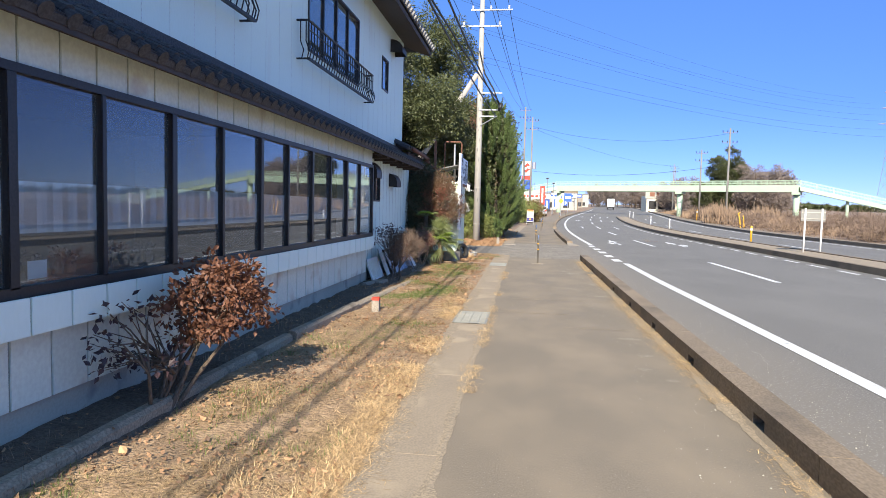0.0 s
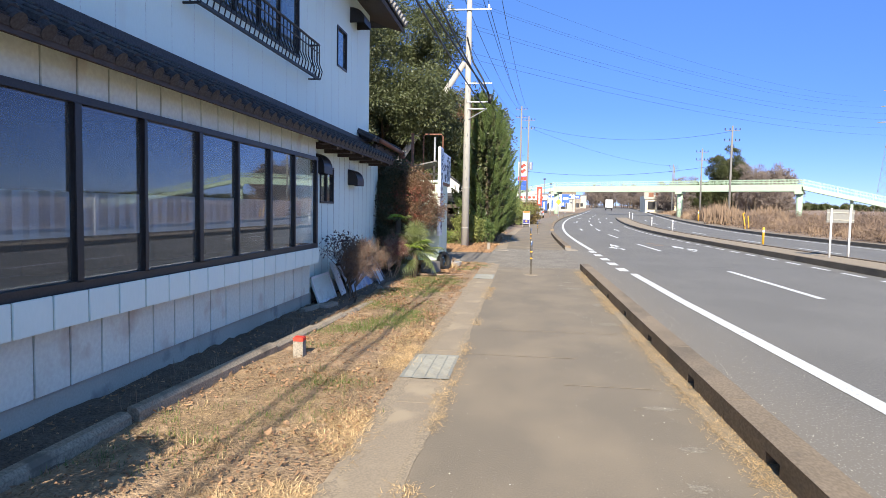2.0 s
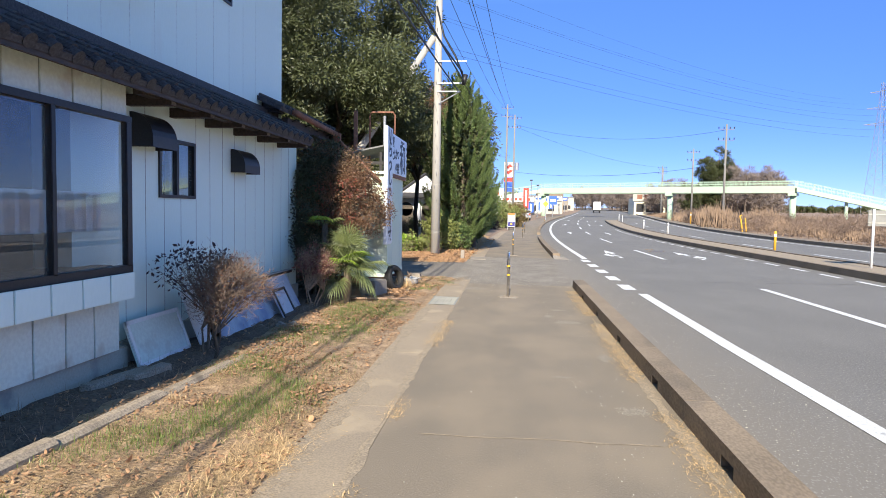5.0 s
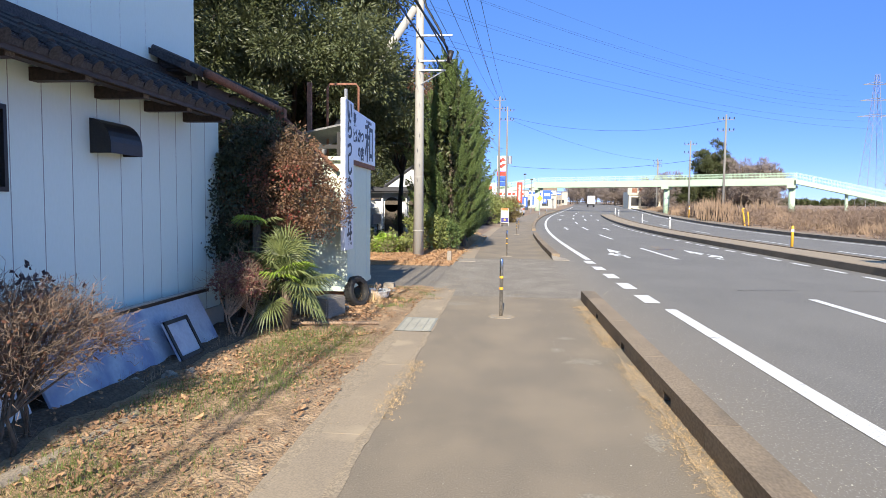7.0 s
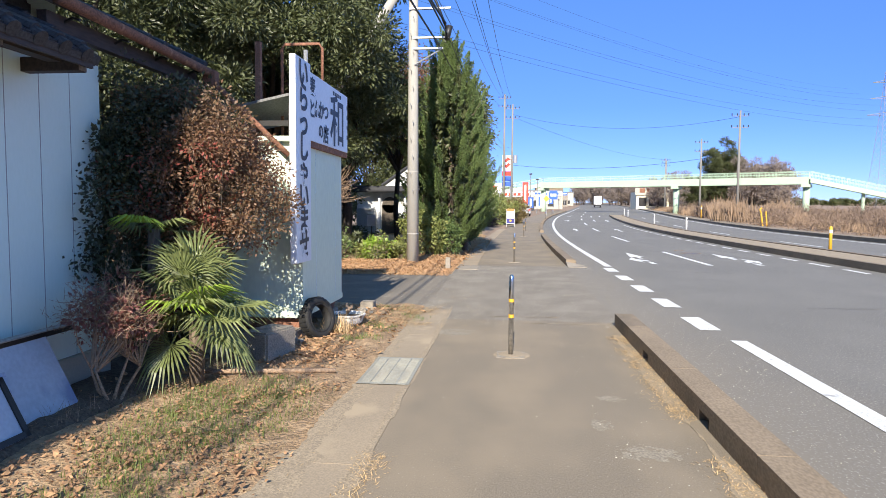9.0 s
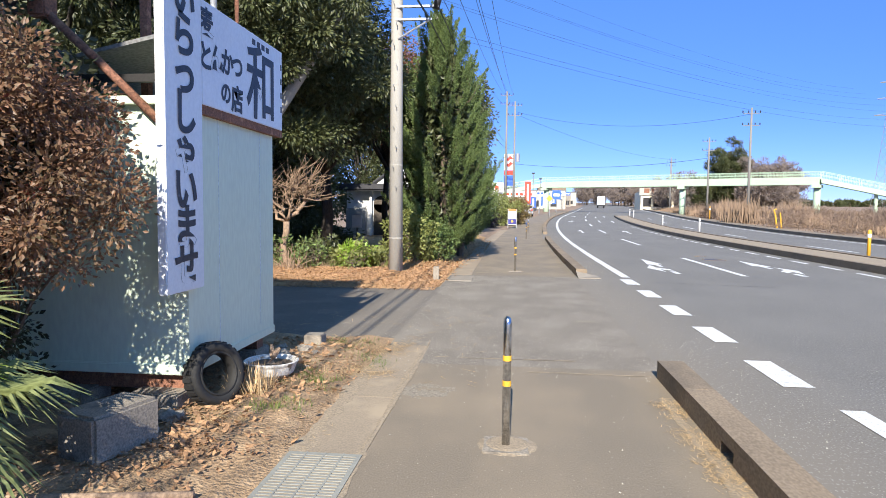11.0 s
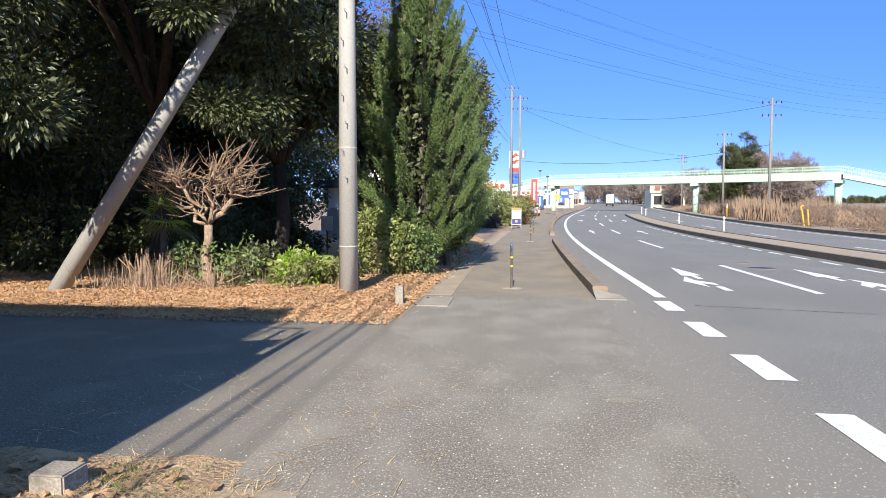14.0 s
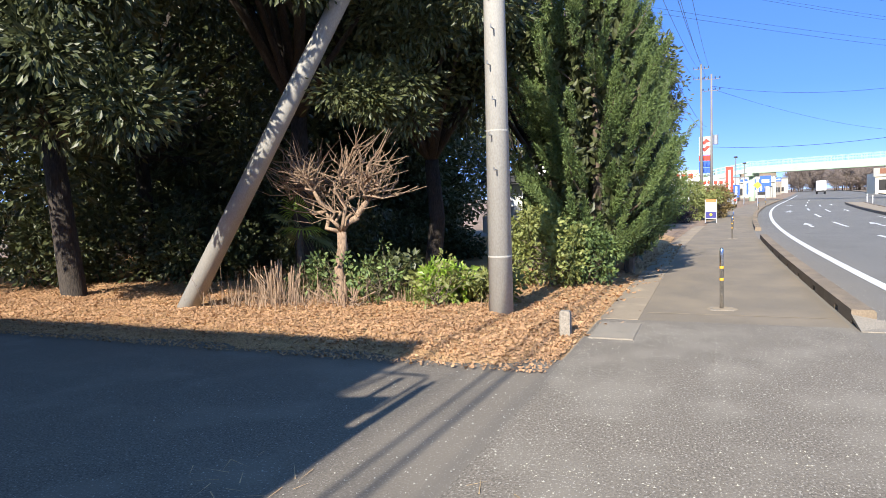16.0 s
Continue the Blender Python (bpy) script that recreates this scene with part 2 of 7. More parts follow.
M_DRYLEAF = leaf_mat("fallen_leaf", (0.52, 0.315, 0.165), (0.32, 0.185, 0.1), 0.8, 0.1)
M_OLDLEAF = leaf_mat("old_brown_leaf", (0.4, 0.235, 0.125), (0.2, 0.115, 0.065), 0.8, 0.1)
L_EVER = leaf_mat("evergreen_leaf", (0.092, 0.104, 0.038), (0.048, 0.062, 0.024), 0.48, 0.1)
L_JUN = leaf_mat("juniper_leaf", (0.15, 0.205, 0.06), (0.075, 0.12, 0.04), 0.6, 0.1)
L_HEDGE = leaf_mat("hedge_leaf", (0.22, 0.24, 0.07), (0.15, 0.17, 0.05), 0.6, 0.15)
L_BROWN = leaf_mat("withered_leaf", (0.2, 0.085, 0.045), (0.11, 0.05, 0.03), 0.6, 0.15)
L_RUSSET = leaf_mat("russet_leaf", (0.24, 0.09, 0.07), (0.14, 0.06, 0.05), 0.5, 0.15)
L_PURPLE = leaf_mat("dark_purple_leaf", (0.06, 0.035, 0.04), (0.04, 0.025, 0.03), 0.5, 0.1)
L_NANDINA = leaf_mat("nandina_leaf", (0.2, 0.098, 0.058), (0.095, 0.085, 0.042), 0.5, 0.2)
L_REDLEAF = leaf_mat("red_leaf", (0.32, 0.08, 0.06), (0.24, 0.08, 0.05), 0.5, 0.25)
L_VINE = leaf_mat("vine_leaf", (0.05, 0.06, 0.025), (0.035, 0.04, 0.02), 0.5, 0.1)
L_PALM = leaf_mat("palm_leaf", (0.195, 0.225, 0.085), (0.115, 0.14, 0.05), 0.4, 0.2)
L_LIME = leaf_mat("bright_leaf", (0.3, 0.42, 0.06), (0.2, 0.3, 0.05), 0.4, 0.3)
# distance haze is put into this twig colour as a lighter, greyer tone
L_HAZE = leaf_mat("hazed_wood_twig", (0.29, 0.235, 0.2), (0.21, 0.175, 0.155), 0.9, 0.1)
L_REED = leaf_mat("dry_reed", (0.31, 0.215, 0.14), (0.2, 0.14, 0.095), 0.9, 0.1)


# ---- mesh helpers ----
def part(name, bm, material, parent=None, label="", smooth=False):
    me = bpy.data.meshes.new(name)
    if smooth:
        for f in bm.faces:
            f.smooth = True
    bm.normal_update()
    bm.to_mesh(me)
    bm.free()
    me.materials.append(material)
    ob = new(name, me)
    if parent:
        ob.parent = parent
    return tagged(ob, label)


def shared(name, me, m, parent=None, label=""):
    ob = new(name, me)
    ob.matrix_basis = m
    if parent:
        ob.parent = parent
    return tagged(ob, label)


def thing(name, label, category, at=(0, 0, 0), group="", kind=""):
    ob = new(name)
    ob.matrix_basis = Matrix.Translation(at)
    return tagged(ob, label, category, group, kind)


def raw(name, verts, faces, material, parent=None, label="", smooth=False):
    me = bpy.data.meshes.new(name)
    me.from_pydata([tuple(v) for v in verts], [], faces)
    me.materials.append(material)
    if smooth:
        me.polygons.foreach_set("use_smooth", [True] * len(me.polygons))
    me.update()
    ob = new(name, me)
    if parent:
        ob.parent = parent
    return tagged(ob, label)


def box(bm, x0, x1, y0, y1, z0, z1, bevel=0.0, m=None):
    r = bmesh.ops.create_cube(bm, size=1)
    vs = r["verts"]
    bmesh.ops.scale(bm, vec=(x1 - x0, y1 - y0, z1 - z0), verts=vs)
    bmesh.ops.translate(bm, vec=((x0 + x1) / 2, (y0 + y1) / 2, (z0 + z1) / 2), verts=vs)
    if bevel:
        es = list({e for v in vs for e in v.link_edges})
        vs = list({v for f in bmesh.ops.bevel(bm, geom=es, offset=bevel, segments=2, affect="EDGES")["faces"] for v in f.verts} | {v for v in vs if v.is_valid})
    if m is not None:
        bmesh.ops.transform(bm, matrix=m, verts=vs)
    return vs


def boxes(*rows, bevel=0.0):
    bm = bmesh.new()
    for r in rows:
        box(bm, *r, bevel=bevel)
    return bm


def pieces(name, rows, material, parent, label="", bevel=0.0):
    """Boxes, each a part of its own."""
    for r in rows:
        part(name, boxes(r, bevel=bevel), material, parent, label)


def sweep(bm, pts, radii, sides=8, cap=True):
    """A round tube along points, with a radius at each."""
    pts = [Vector(p) for p in pts]
    rings = []
    for i, p in enumerate(pts):
        d = (pts[min(i + 1, len(pts) - 1)] - pts[max(i - 1, 0)]).normalized()
        up = Vector((0, 0, 1)) if abs(d.z) < 0.95 else Vector((0, 1, 0))
        u = d.cross(up).normalized()
        v = u.cross(d)
        r = radii[i] if isinstance(radii, (list, tuple)) else radii
        rings.append([bm.verts.new(p + (u * math.cos(2 * math.pi * k / sides) + v * math.sin(2 * math.pi * k / sides)) * r) for k in range(sides)])
    for a, b in zip(rings, rings[1:]):
        for k in range(sides):
            bm.faces.new((a[k], a[(k + 1) % sides], b[(k + 1) % sides], b[k]))
    if cap:
        bm.faces.new(rings[0][::-1])
        bm.faces.new(rings[-1])


def tube(pts, radii, sides=8):
    bm = bmesh.new()
    sweep(bm, pts, radii, sides)
    return bm


def lift(y):
    """The land's rise ahead."""
    return 0.0 if y < 45 else 0.0133 * (y - 45) ** 2 / 60 if y < 75 else 0.0133 * (min(y, 700) - 60)


def bend(y):
    """How far the road has curved to the right at y."""
    return 0.0 if y < 33 else 0.0009 * (y - 33) ** 2 if y < 110 else 5.336 + 0.1386 * (y - 110) - (0.00006 * (y - 110) ** 2 if y < 600 else 14.4 + 0.0588 * (y - 600))


YS = [-40, -20, -10, 0, 5, 10, 15, 20, 25, 30, 33] + [33 + 3 * k for k in range(1, 30)] + [130, 145, 160, 180, 200, 230, 260, 300, 340, 400, 460, 540, 640]


def ribbon(x0, x1, y0, y1, z, step=None, thick=0.0):
    """A strip along the road between two offsets, lying z above the land; with a thickness it gets sides."""
    ys = [y0] + [y for y in YS if y0 < y < y1] + [y1]
    bm = bmesh.new()
    rows = []
    for y in ys:
        lo = lift(y) + z
        ring = [bm.verts.new((x0 + bend(y), y, lo)), bm.verts.new((x1 + bend(y), y, lo))]
        if thick:
            ring += [bm.verts.new((x1 + bend(y), y, lo - thick)), bm.verts.new((x0 + bend(y), y, lo - thick))]
        rows.append(ring)
    for a, b in zip(rows, rows[1:]):
        bm.faces.new((a[0], a[1], b[1], b[0]))
        if thick:
            bm.faces.new((a[1], a[2], b[2], b[1]))
            bm.faces.new((a[3], a[0], b[0], b[3]))
    if thick:
        bm.faces.new(rows[0][::-1])
        bm.faces.new(rows[-1])
    return bm


rng = np.random.default_rng(7)


def leaves(points, size, spread=0.35, aspect=0.42, up=None, seed=1):
    """Verts and faces of rhombic leaves, one at each point; up draws their tips towards a direction."""
    g = np.random.default_rng(seed)
    p = np.asarray(points, float)
    n = len(p)
    d = g.normal(size=(n, 3))
    d[:, 2] -= 0.2
    if up is not None:
        d = d * 0.55 + np.asarray(up, float)
    d /= np.linalg.norm(d, axis=1, keepdims=True)
    s = g.normal(size=(n, 3))
    s -= (s * d).sum(1, keepdims=True) * d
    s /= np.linalg.norm(s, axis=1, keepdims=True)
    L = size * (1 + spread * g.uniform(-1, 1, (n, 1)))
    nm = np.cross(d, s)
    v = np.stack([p, p + d * L * 0.45 + s * L * aspect * 0.5 + nm * L * 0.06, p + d * L, p + d * L * 0.45 - s * L * aspect * 0.5 + nm * L * 0.06], 1).reshape(-1, 3)
    f = [(4 * i, 4 * i + 1, 4 * i + 2, 4 * i + 3) for i in range(n)]
    return v, f


def clumped(centres, per, r, seed=1, flat=0.8):
    """Points gathered in loose clumps round the centres."""
    g = np.random.default_rng(seed)
    c = np.repeat(np.asarray(centres, float), per, axis=0)
    q = g.normal(size=c.shape)
    q /= np.linalg.norm(q, axis=1, keepdims=True)
    q *= (g.uniform(0, 1, (len(c), 1)) ** 0.5) * r
    q[:, 2] *= flat
    return c + q


def crown_points(centre, radii, n, seed, rough=0.28, low=-1.0):
    """Clump centres on and in the shell of a lumpy crown."""
    g = np.random.default_rng(seed)
    q = g.normal(size=(n * 2, 3))
    q /= np.linalg.norm(q, axis=1, keepdims=True)
    q = q[q[:, 2] > low][:n]
    lump = np.array([1 + rough * 2 * noise.noise(Vector(v * 1.7) + Vector((seed * 3.1, 0, 0))) for v in q])
    rad = (0.62 + 0.4 * g.uniform(0, 1, len(q)) ** 0.6) * lump
    return np.asarray(centre) + q * rad[:, None] * np.asarray(radii)


def limbs(bm, base, top_r, tips, g, r0, fork):
    """Trunk to a fork, then bent limbs out to the tips."""
    base, fork = Vector(base), Vector(fork)
    mid = base.lerp(fork, 0.5) + Vector((g.uniform(-0.1, 0.1), g.uniform(-0.1, 0.1), 0))
    sweep(bm, [base, base + Vector((0, 0, 0.15)), mid, fork], [r0 * 1.35, r0 * 1.05, r0 * 0.9, r0 * 0.8], 9)
    for t in tips:
        t = Vector(t)
        m = fork.lerp(t, 0.5) + Vector((g.uniform(-1, 1), g.uniform(-1, 1), g.uniform(-0.3, 0.8))) * (t - fork).length * 0.13
        sweep(bm, [fork, fork.lerp(m, 0.5) + Vector((0, 0, 0.03)), m, t], [r0 * 0.55, r0 * 0.42, r0 * 0.3, top_r], 6)


def broad_tree(name, label, base, fork, centre, radii, clumps, per, size, material, seed, r0=0.16, clump_r=0.5, low=-1.0, kind="", bark=None, extra=()):
    t = thing(name, label, "tree", base, kind=kind)
    o = Vector(base)
    g = random.Random(seed)
    cp = crown_points(Vector(centre) - o, radii, clumps, seed, low=low)
    for k, (x, y, z, r) in enumerate(extra):      # boughs that hang out of the crown
        cp = np.concatenate([crown_points(Vector((x, y, z)) - o, (r * 1.3, r, r * 0.45), 14, seed + 100 + k, 0.6), cp])
    bm = bmesh.new()
    pick = [cp[i] for i in range(0, len(cp), max(1, len(cp) // 16))]
    limbs(bm, (0, 0, -0.1), r0 * 0.12, pick, g, r0, Vector(fork) - o)
    part("trunk", bm, bark or M_SHADEBARK, t, smooth=True)
    v, f = leaves(clumped(cp, per, clump_r, seed), size, seed=seed)
    raw("crown", v, f, material, t)
    return t


# ---- ground, road and footway ----
def ground_sheet():
    xs = [-1500, -700, -300, -120, -60, -30, -15, -8, -5, -3.6, -2, 0, 2, 6, 10, 14, 19, 26, 40, 70, 140, 300, 700, 1500]
    ys = [-700, -300, -120, -60, -30] + [y for y in YS if y > -30] + [720, 900, 1400, 2500]
    v, f = [], []
    for j, y in enumerate(ys):
        for i, x in enumerate(xs):
            v.append((x, y, lift(y) - 0.05))
            if i and j:
                a = j * len(xs) + i
                f.append((a - len(xs) - 1, a - len(xs), a, a - 1))
    return tagged(raw("ground", v, f, M_FIELD), "dry winter field of tan grass and bare soil", "field", kind="structure")


ground_sheet()
EDGE, LANE, MED0, MED1, FAR = 3.05, 6.05, 9.75, 11.6, 18.3
tagged(part("road", ribbon(1.9, FAR, -40, 640, 0.0), M_ASPHALT), "grey worn asphalt highway with white lane markings", "road", kind="structure")
tagged(part("footway", ribbon(-0.47, 1.9, -40, 21.2, 0.0), M_WALK), "grey-brown asphalt footway dusted with sand", "footway", kind="structure")
tagged(part("footway_beyond", ribbon(-0.47, 1.9, 29.8, 150, 0.0), M_WALK), "grey asphalt footway beyond the driveway", "footway", kind="structure")
tagged(part("driveway_mouth", boxes((-0.95, 1.9, 21.2, 29.8, -0.05, -0.001)), M_DRIVE), "worn coarse asphalt crossing of the footway", "driveway", kind="structure")
tagged(part("driveway", boxes((-16, -0.95, 22.3, 27.4, -0.06, -0.003)), M_DRIVE_SHADE), "worn asphalt side driveway, coloured darker for its shade", "driveway", kind="structure")
for y0, y1 in ((-12, 21.2), (29.8, 60)):
    g_ = thing("side_gutter", "concrete gutter covers along the footway", "gutter", kind="structure")
    bm0 = bmesh.new()
    box(bm0, -0.95, -0.474, 0, 1.996, -0.04, 0.003, 0.002)
    me0 = bpy.data.meshes.new("gutter_cover")
    bm0.to_mesh(me0); bm0.free()
    me0.materials.append(M_GUTTER)
    y = y0
    while y < y1 - 0.3:
        shared("gutter_cover", me0, pose(bend(y), y, lift(y)), g_)
        y += 2.0


tagged(part("gutter_bed", ribbon(-0.97, -0.45, -12, 60, -0.004), M_GUTTER), "sandy joint bed under the gutter covers", "gutter", kind="structure")


def verge():
    """The uneven strip of earth between the gutter and the building."""
    xs = np.linspace(-3.3, -0.93, 32)
    ys = np.linspace(-12, 22.35, 300)
    v, f = [], []
    for j, y in enumerate(ys):
        for i, x in enumerate(xs):
            h = 0.05 * noise.noise(Vector((x * 1.3, y * 1.1, 3))) + 0.022 * noise.noise(Vector((x * 6, y * 6, 1))) + 0.018
            k = min(1, (-0.93 - x) / 0.25)
            v.append((x, y, max(h, -0.02) * k + 0.0))
            if i and j:
                a = j * len(xs) + i
                f.append((a - len(xs) - 1, a - len(xs), a, a - 1))
    return tagged(raw("verge", v, f, M_EARTH, smooth=True), "strip of sandy earth with dry grass and fallen leaves", "verge", kind="structure")


verge()


def bank():
    """Leaf-covered bank past the driveway, under the trees."""
    xs = np.linspace(-22, -0.93, 90)
    ys = np.linspace(26.9, 50, 90)
    v, f = [], []
    for j, y in enumerate(ys):
        for i, x in enumerate(xs):
            h = 0.09 * noise.noise(Vector((x * 0.9, y * 0.9, 5))) + 0.03 * noise.noise(Vector((x * 4, y * 4, 8))) + 0.1
            k = min(1, max(0, (-0.95 - x - 0.15 * (y - 26.9 < 2) ) / 0.5)) * min(1, max(0, (y - 27.0 + 0.35 * noise.noise(Vector((x * 0.8, 0, 0)))) / 0.7))
            v.append((x, y, h * k - 0.02 + lift(y) * 0.7))
            if i and j:
                a = j * len(xs) + i
                f.append((a - len(xs) - 1, a - len(xs), a, a - 1))
    return tagged(raw("leaf_bank", v, f, M_LITTER, smooth=True), "bank covered with fallen orange-brown leaves", "bank", kind="structure")


bank()
def soil_grid():
    bm = bmesh.new()
    r = bmesh.ops.create_grid(bm, x_segments=14, y_segments=240, size=0.5)
    for v in bm.verts:
        x, y = -3.0 + v.co.x * 0.8, 3.25 + v.co.y * 30.5
        e = min(1.0, (-2.6 - x) / 0.12)
        v.co = (x, y, 0.03 + 0.05 * e + 0.035 * noise.noise(Vector((x * 5, y * 5, 0))) - 0.05 * (1 - e))
    return bm


tagged(part("soil_bed", soil_grid(), M_SOIL), "dark bare soil bed along the wall", "soil", kind="structure")


def kerb_block(L, w=0.26, h=0.17, hole=True, slope=0.0):
    """A kerb block lying along y, with a chamfered top and a drain notch in its foot."""
    bm = bmesh.new()
    prof = [(0, -0.05), (0, h), (w - 0.03, h), (w, h - 0.03), (w, -0.05)]
    cuts = [0, L / 2 - 0.12, L / 2 + 0.12, L] if hole else [0, L]
    for a, b in zip(cuts, cuts[1:]):
        mid = hole and a > 0.01 and b < L - 0.01
        ring = [[bm.verts.new((x, y + (0.004 if y == 0 else -0.004 if y == L else 0), 0.085 if mid and z < 0 else z)) for x, z in prof] for y in (a, b)]
        for k in range(len(prof)):
            bm.faces.new((ring[0][k], ring[1][k], ring[1][(k + 1) % 5], ring[0][(k + 1) % 5]))
        bm.faces.new(ring[0])
        bm.faces.new(ring[1][::-1])
    if slope:
        for v in bm.verts:
            if v.co.z > 0.02 and v.co.y < slope:
                v.co.z = 0.02 + (v.co.z - 0.02) * 0.55
    bmesh.ops.recalc_face_normals(bm, faces=bm.faces)
    me = bpy.data.meshes.new("kerb_stone")
    bm.to_mesh(me); bm.free()
    me.materials.append(M_KERB)
    return me


kerb = thing("kerb", "dirty grey concrete kerb between footway and road", "kerb", kind="structure")
kb = kerb_block(2.0)
y = 18.0
while y > -12:
    shared("kerb_stone", kb, pose(1.79, y, 0), kerb)
    y -= 2.0
end_me = kerb_block(0.95, hole=False)
shared("kerb_stone", end_me, pose(1.79, 20.0, 0), kerb)
kerb2 = thing("kerb_beyond", "curved concrete kerb beyond the driveway", "kerb", kind="structure")
y = 30.1
while y < 140:
    a = math.degrees(math.atan2(bend(y + 2) - bend(y), 2))
    if not 48 < y < 52.2:
        shared("kerb_stone", kb, pose(1.95 + bend(y), y, lift(y), 0, 0, -a), kerb2)
    y += 2.0
bm = bmesh.new()
box(bm, 1.95, 2.45, 29.55, 30.1, -0.03, 0.012)
for v in bm.verts:
    if v.co.y > 30 and v.co.x < 2.2:
        v.co.z += 0.1
part("kerb_ramp", bm, M_CONC, kerb2)


def line(x0, x1, y0, y1, z=0.006, parent=None):
    return part("marking", ribbon(x0, x1, y0, y1, z), M_PAINT, parent)


marks = thing("road_markings", "worn white road markings on the asphalt", "road markings", kind="structure")
line(EDGE - 0.08, EDGE + 0.11, 29.95, 200, parent=marks)
bm = ribbon(EDGE - 0.04, EDGE + 0.15, -20, 20.15, 0.006)
for v in bm.verts:
    v.co.x += 0.22 * max(0, min(1, (16 - v.co.y) / 10))
part("marking", bm, M_PAINT, marks)
for k in range(5):
    line(EDGE - 0.2, EDGE + 0.07, 20.8 + 1.93 * k, 21.8 + 1.93 * k, parent=marks)
for y in (-6, 3.6, 16.0, 30.8, 43.9, 57, 70, 84, 98, 112, 126):
    line(LANE - 0.13, LANE + 0.03, y, y + 5.75, parent=marks)
for y in (80, 96):
    line(7.2, 7.35, y, y + 6, parent=marks)
for y in (-4, 8, 20, 32, 41.2, 54, 67, 80, 93):
    line(13.62, 13.77, y, y + 4.6, parent=marks)
line(17.5, 17.65, -30, 200, parent=marks)
for k in range(34):
    line(9.15, 9.3, 3 + 2.0 * k, 4.2 + 2.0 * k, parent=marks)


def arrow(x, y, turn):
    """A lane arrow seen from behind: a long straight head on a worn shaft, and a hooked side head towards the turn."""
    bm = bmesh.new()
    polys = [[(-0.075, 0.05), (0.075, 0.05), (0.075, 0.7), (-0.075, 0.7)], [(-0.22, 2.7), (-0.04, 2.62), (-0.04, 2.05), (0.09, 2.05), (0.09, 2.75), (0.24, 2.8), (0, 4.75)]]
    if turn:
        polys += [[(-0.19, 0.5), (-0.18, 1.2), (0.08, 0.85), (0.08, 1.3), (-0.18, 1.75), (-0.2, 2.5), (-0.46, 1.55)]]
    else:
        polys += [[(-0.075, 0.75), (0.075, 0.75), (0.08, 2.0), (-0.05, 2.0)]]
    s = -turn if turn else 1
    for poly in polys:
        bm.faces.new([bm.verts.new((x + px * s + bend(y + py), y + py, lift(y + py) + 0.007)) for px, py in poly])
    bm.normal_update()
    for f in bm.faces:
        if f.normal.z < 0:
            f.normal_flip()
    part("arrow_marking", bm, M_PAINT, marks)


for y, xs_ in ((31.0, (4.53, 7.47)), (57, (4.55, 7.55)), (80, (4.5, 8.6)), (100, (4.5, 8.4))):
    arrow(xs_[0], y, -1 if y != 57 else 0)
    arrow(xs_[1], y, 1 if y < 50 else 0)


def manhole(x, y, r):
    """A flush iron cover with a raised rim."""
    m = thing("manhole_cover", "dark round iron manhole cover in the asphalt", "manhole cover", (x, y, lift(y)), "manholes in the road")
    part("lid", tube([(0, 0, -0.02), (0, 0, 0.006)], r, 24), M_DARK, m)
    part("rim", tube([((r + 0.02) * math.cos(k * math.pi / 12), (r + 0.02) * math.sin(k * math.pi / 12), 0.002) for k in range(25)], 0.012, 6), M_KERB, m)


manhole(6.82, 35.9, 0.32)
manhole(6.82, 37.45, 0.16)


def road_crack(y0, y1, x0, x1, seed):
    """A thin wandering crack across the lane."""
    gg = random.Random(seed)
    bm = bmesh.new()
    rows = []
    for i in range(61):
        f = i / 60
        x, y, w = x0 + (x1 - x0) * f, y0 + (y1 - y0) * f + 0.07 * noise.noise(Vector((f * 14, seed, 0))), 0.004 + 0.016 * gg.random() ** 2
        rows.append((bm.verts.new((x, y - w, 0.0035)), bm.verts.new((x, y + w, 0.0035))))
    for a, b in zip(rows, rows[1:]):
        bm.faces.new((a[0], b[0], b[1], a[1]))
    tagged(part("road_crack", bm, M_RUBBER), "thin dark crack across the asphalt", "crack", kind="structure")


road_crack(29.1, 28.6, 3.4, 5.8, 1)
road_crack(22.9, 23.4, 5.1, 9.0, 2)
road_crack(33.2, 32.2, 8.2, 9.6, 3)

median = thing("median", "raised median with kerbs and dry sandy earth on top", "median", kind="structure")
part("median_earth", ribbon(MED0 + 0.18, MED1 - 0.18, -40, 104, 0.17, thick=0.2), M_SAND, median)
part("kerb_side", ribbon(MED0, MED0 + 0.18, -40, 104, 0.2, thick=0.25), M_KERB, median)
part("kerb_side", ribbon(MED1 - 0.18, MED1, -40, 104, 0.2, thick=0.25), M_KERB, median)
part("far_kerb", ribbon(FAR, FAR + 0.2, -40, 300, 0.2, thick=0.3), M_KERB, kerb2)
tagged(part("far_footway", ribbon(FAR + 0.2, FAR + 2.6, -40, 300, 0.05), M_WALK), "far footway edged by dry weeds", "footway", kind="structure")


# ---- restaurant building ----
WALL, BAY, UP = -3.25, -3.0, -3.4
Y0, BAYEND = -9.0, 12.5
house = thing("restaurant", "two-storey white restaurant with dark tiled eaves and long windows", "building", (0, 0, 0))
# shell
pieces("wall", ((-11, -3.45, Y0, Y0 + 0.2, 0, 6.0), (-11, -10.8, Y0 + 0.2, 17.5, 0, 6.0), (-10.8, -3.6, 17.18, 17.38, 0, 6.0),), M_WHITE, house)
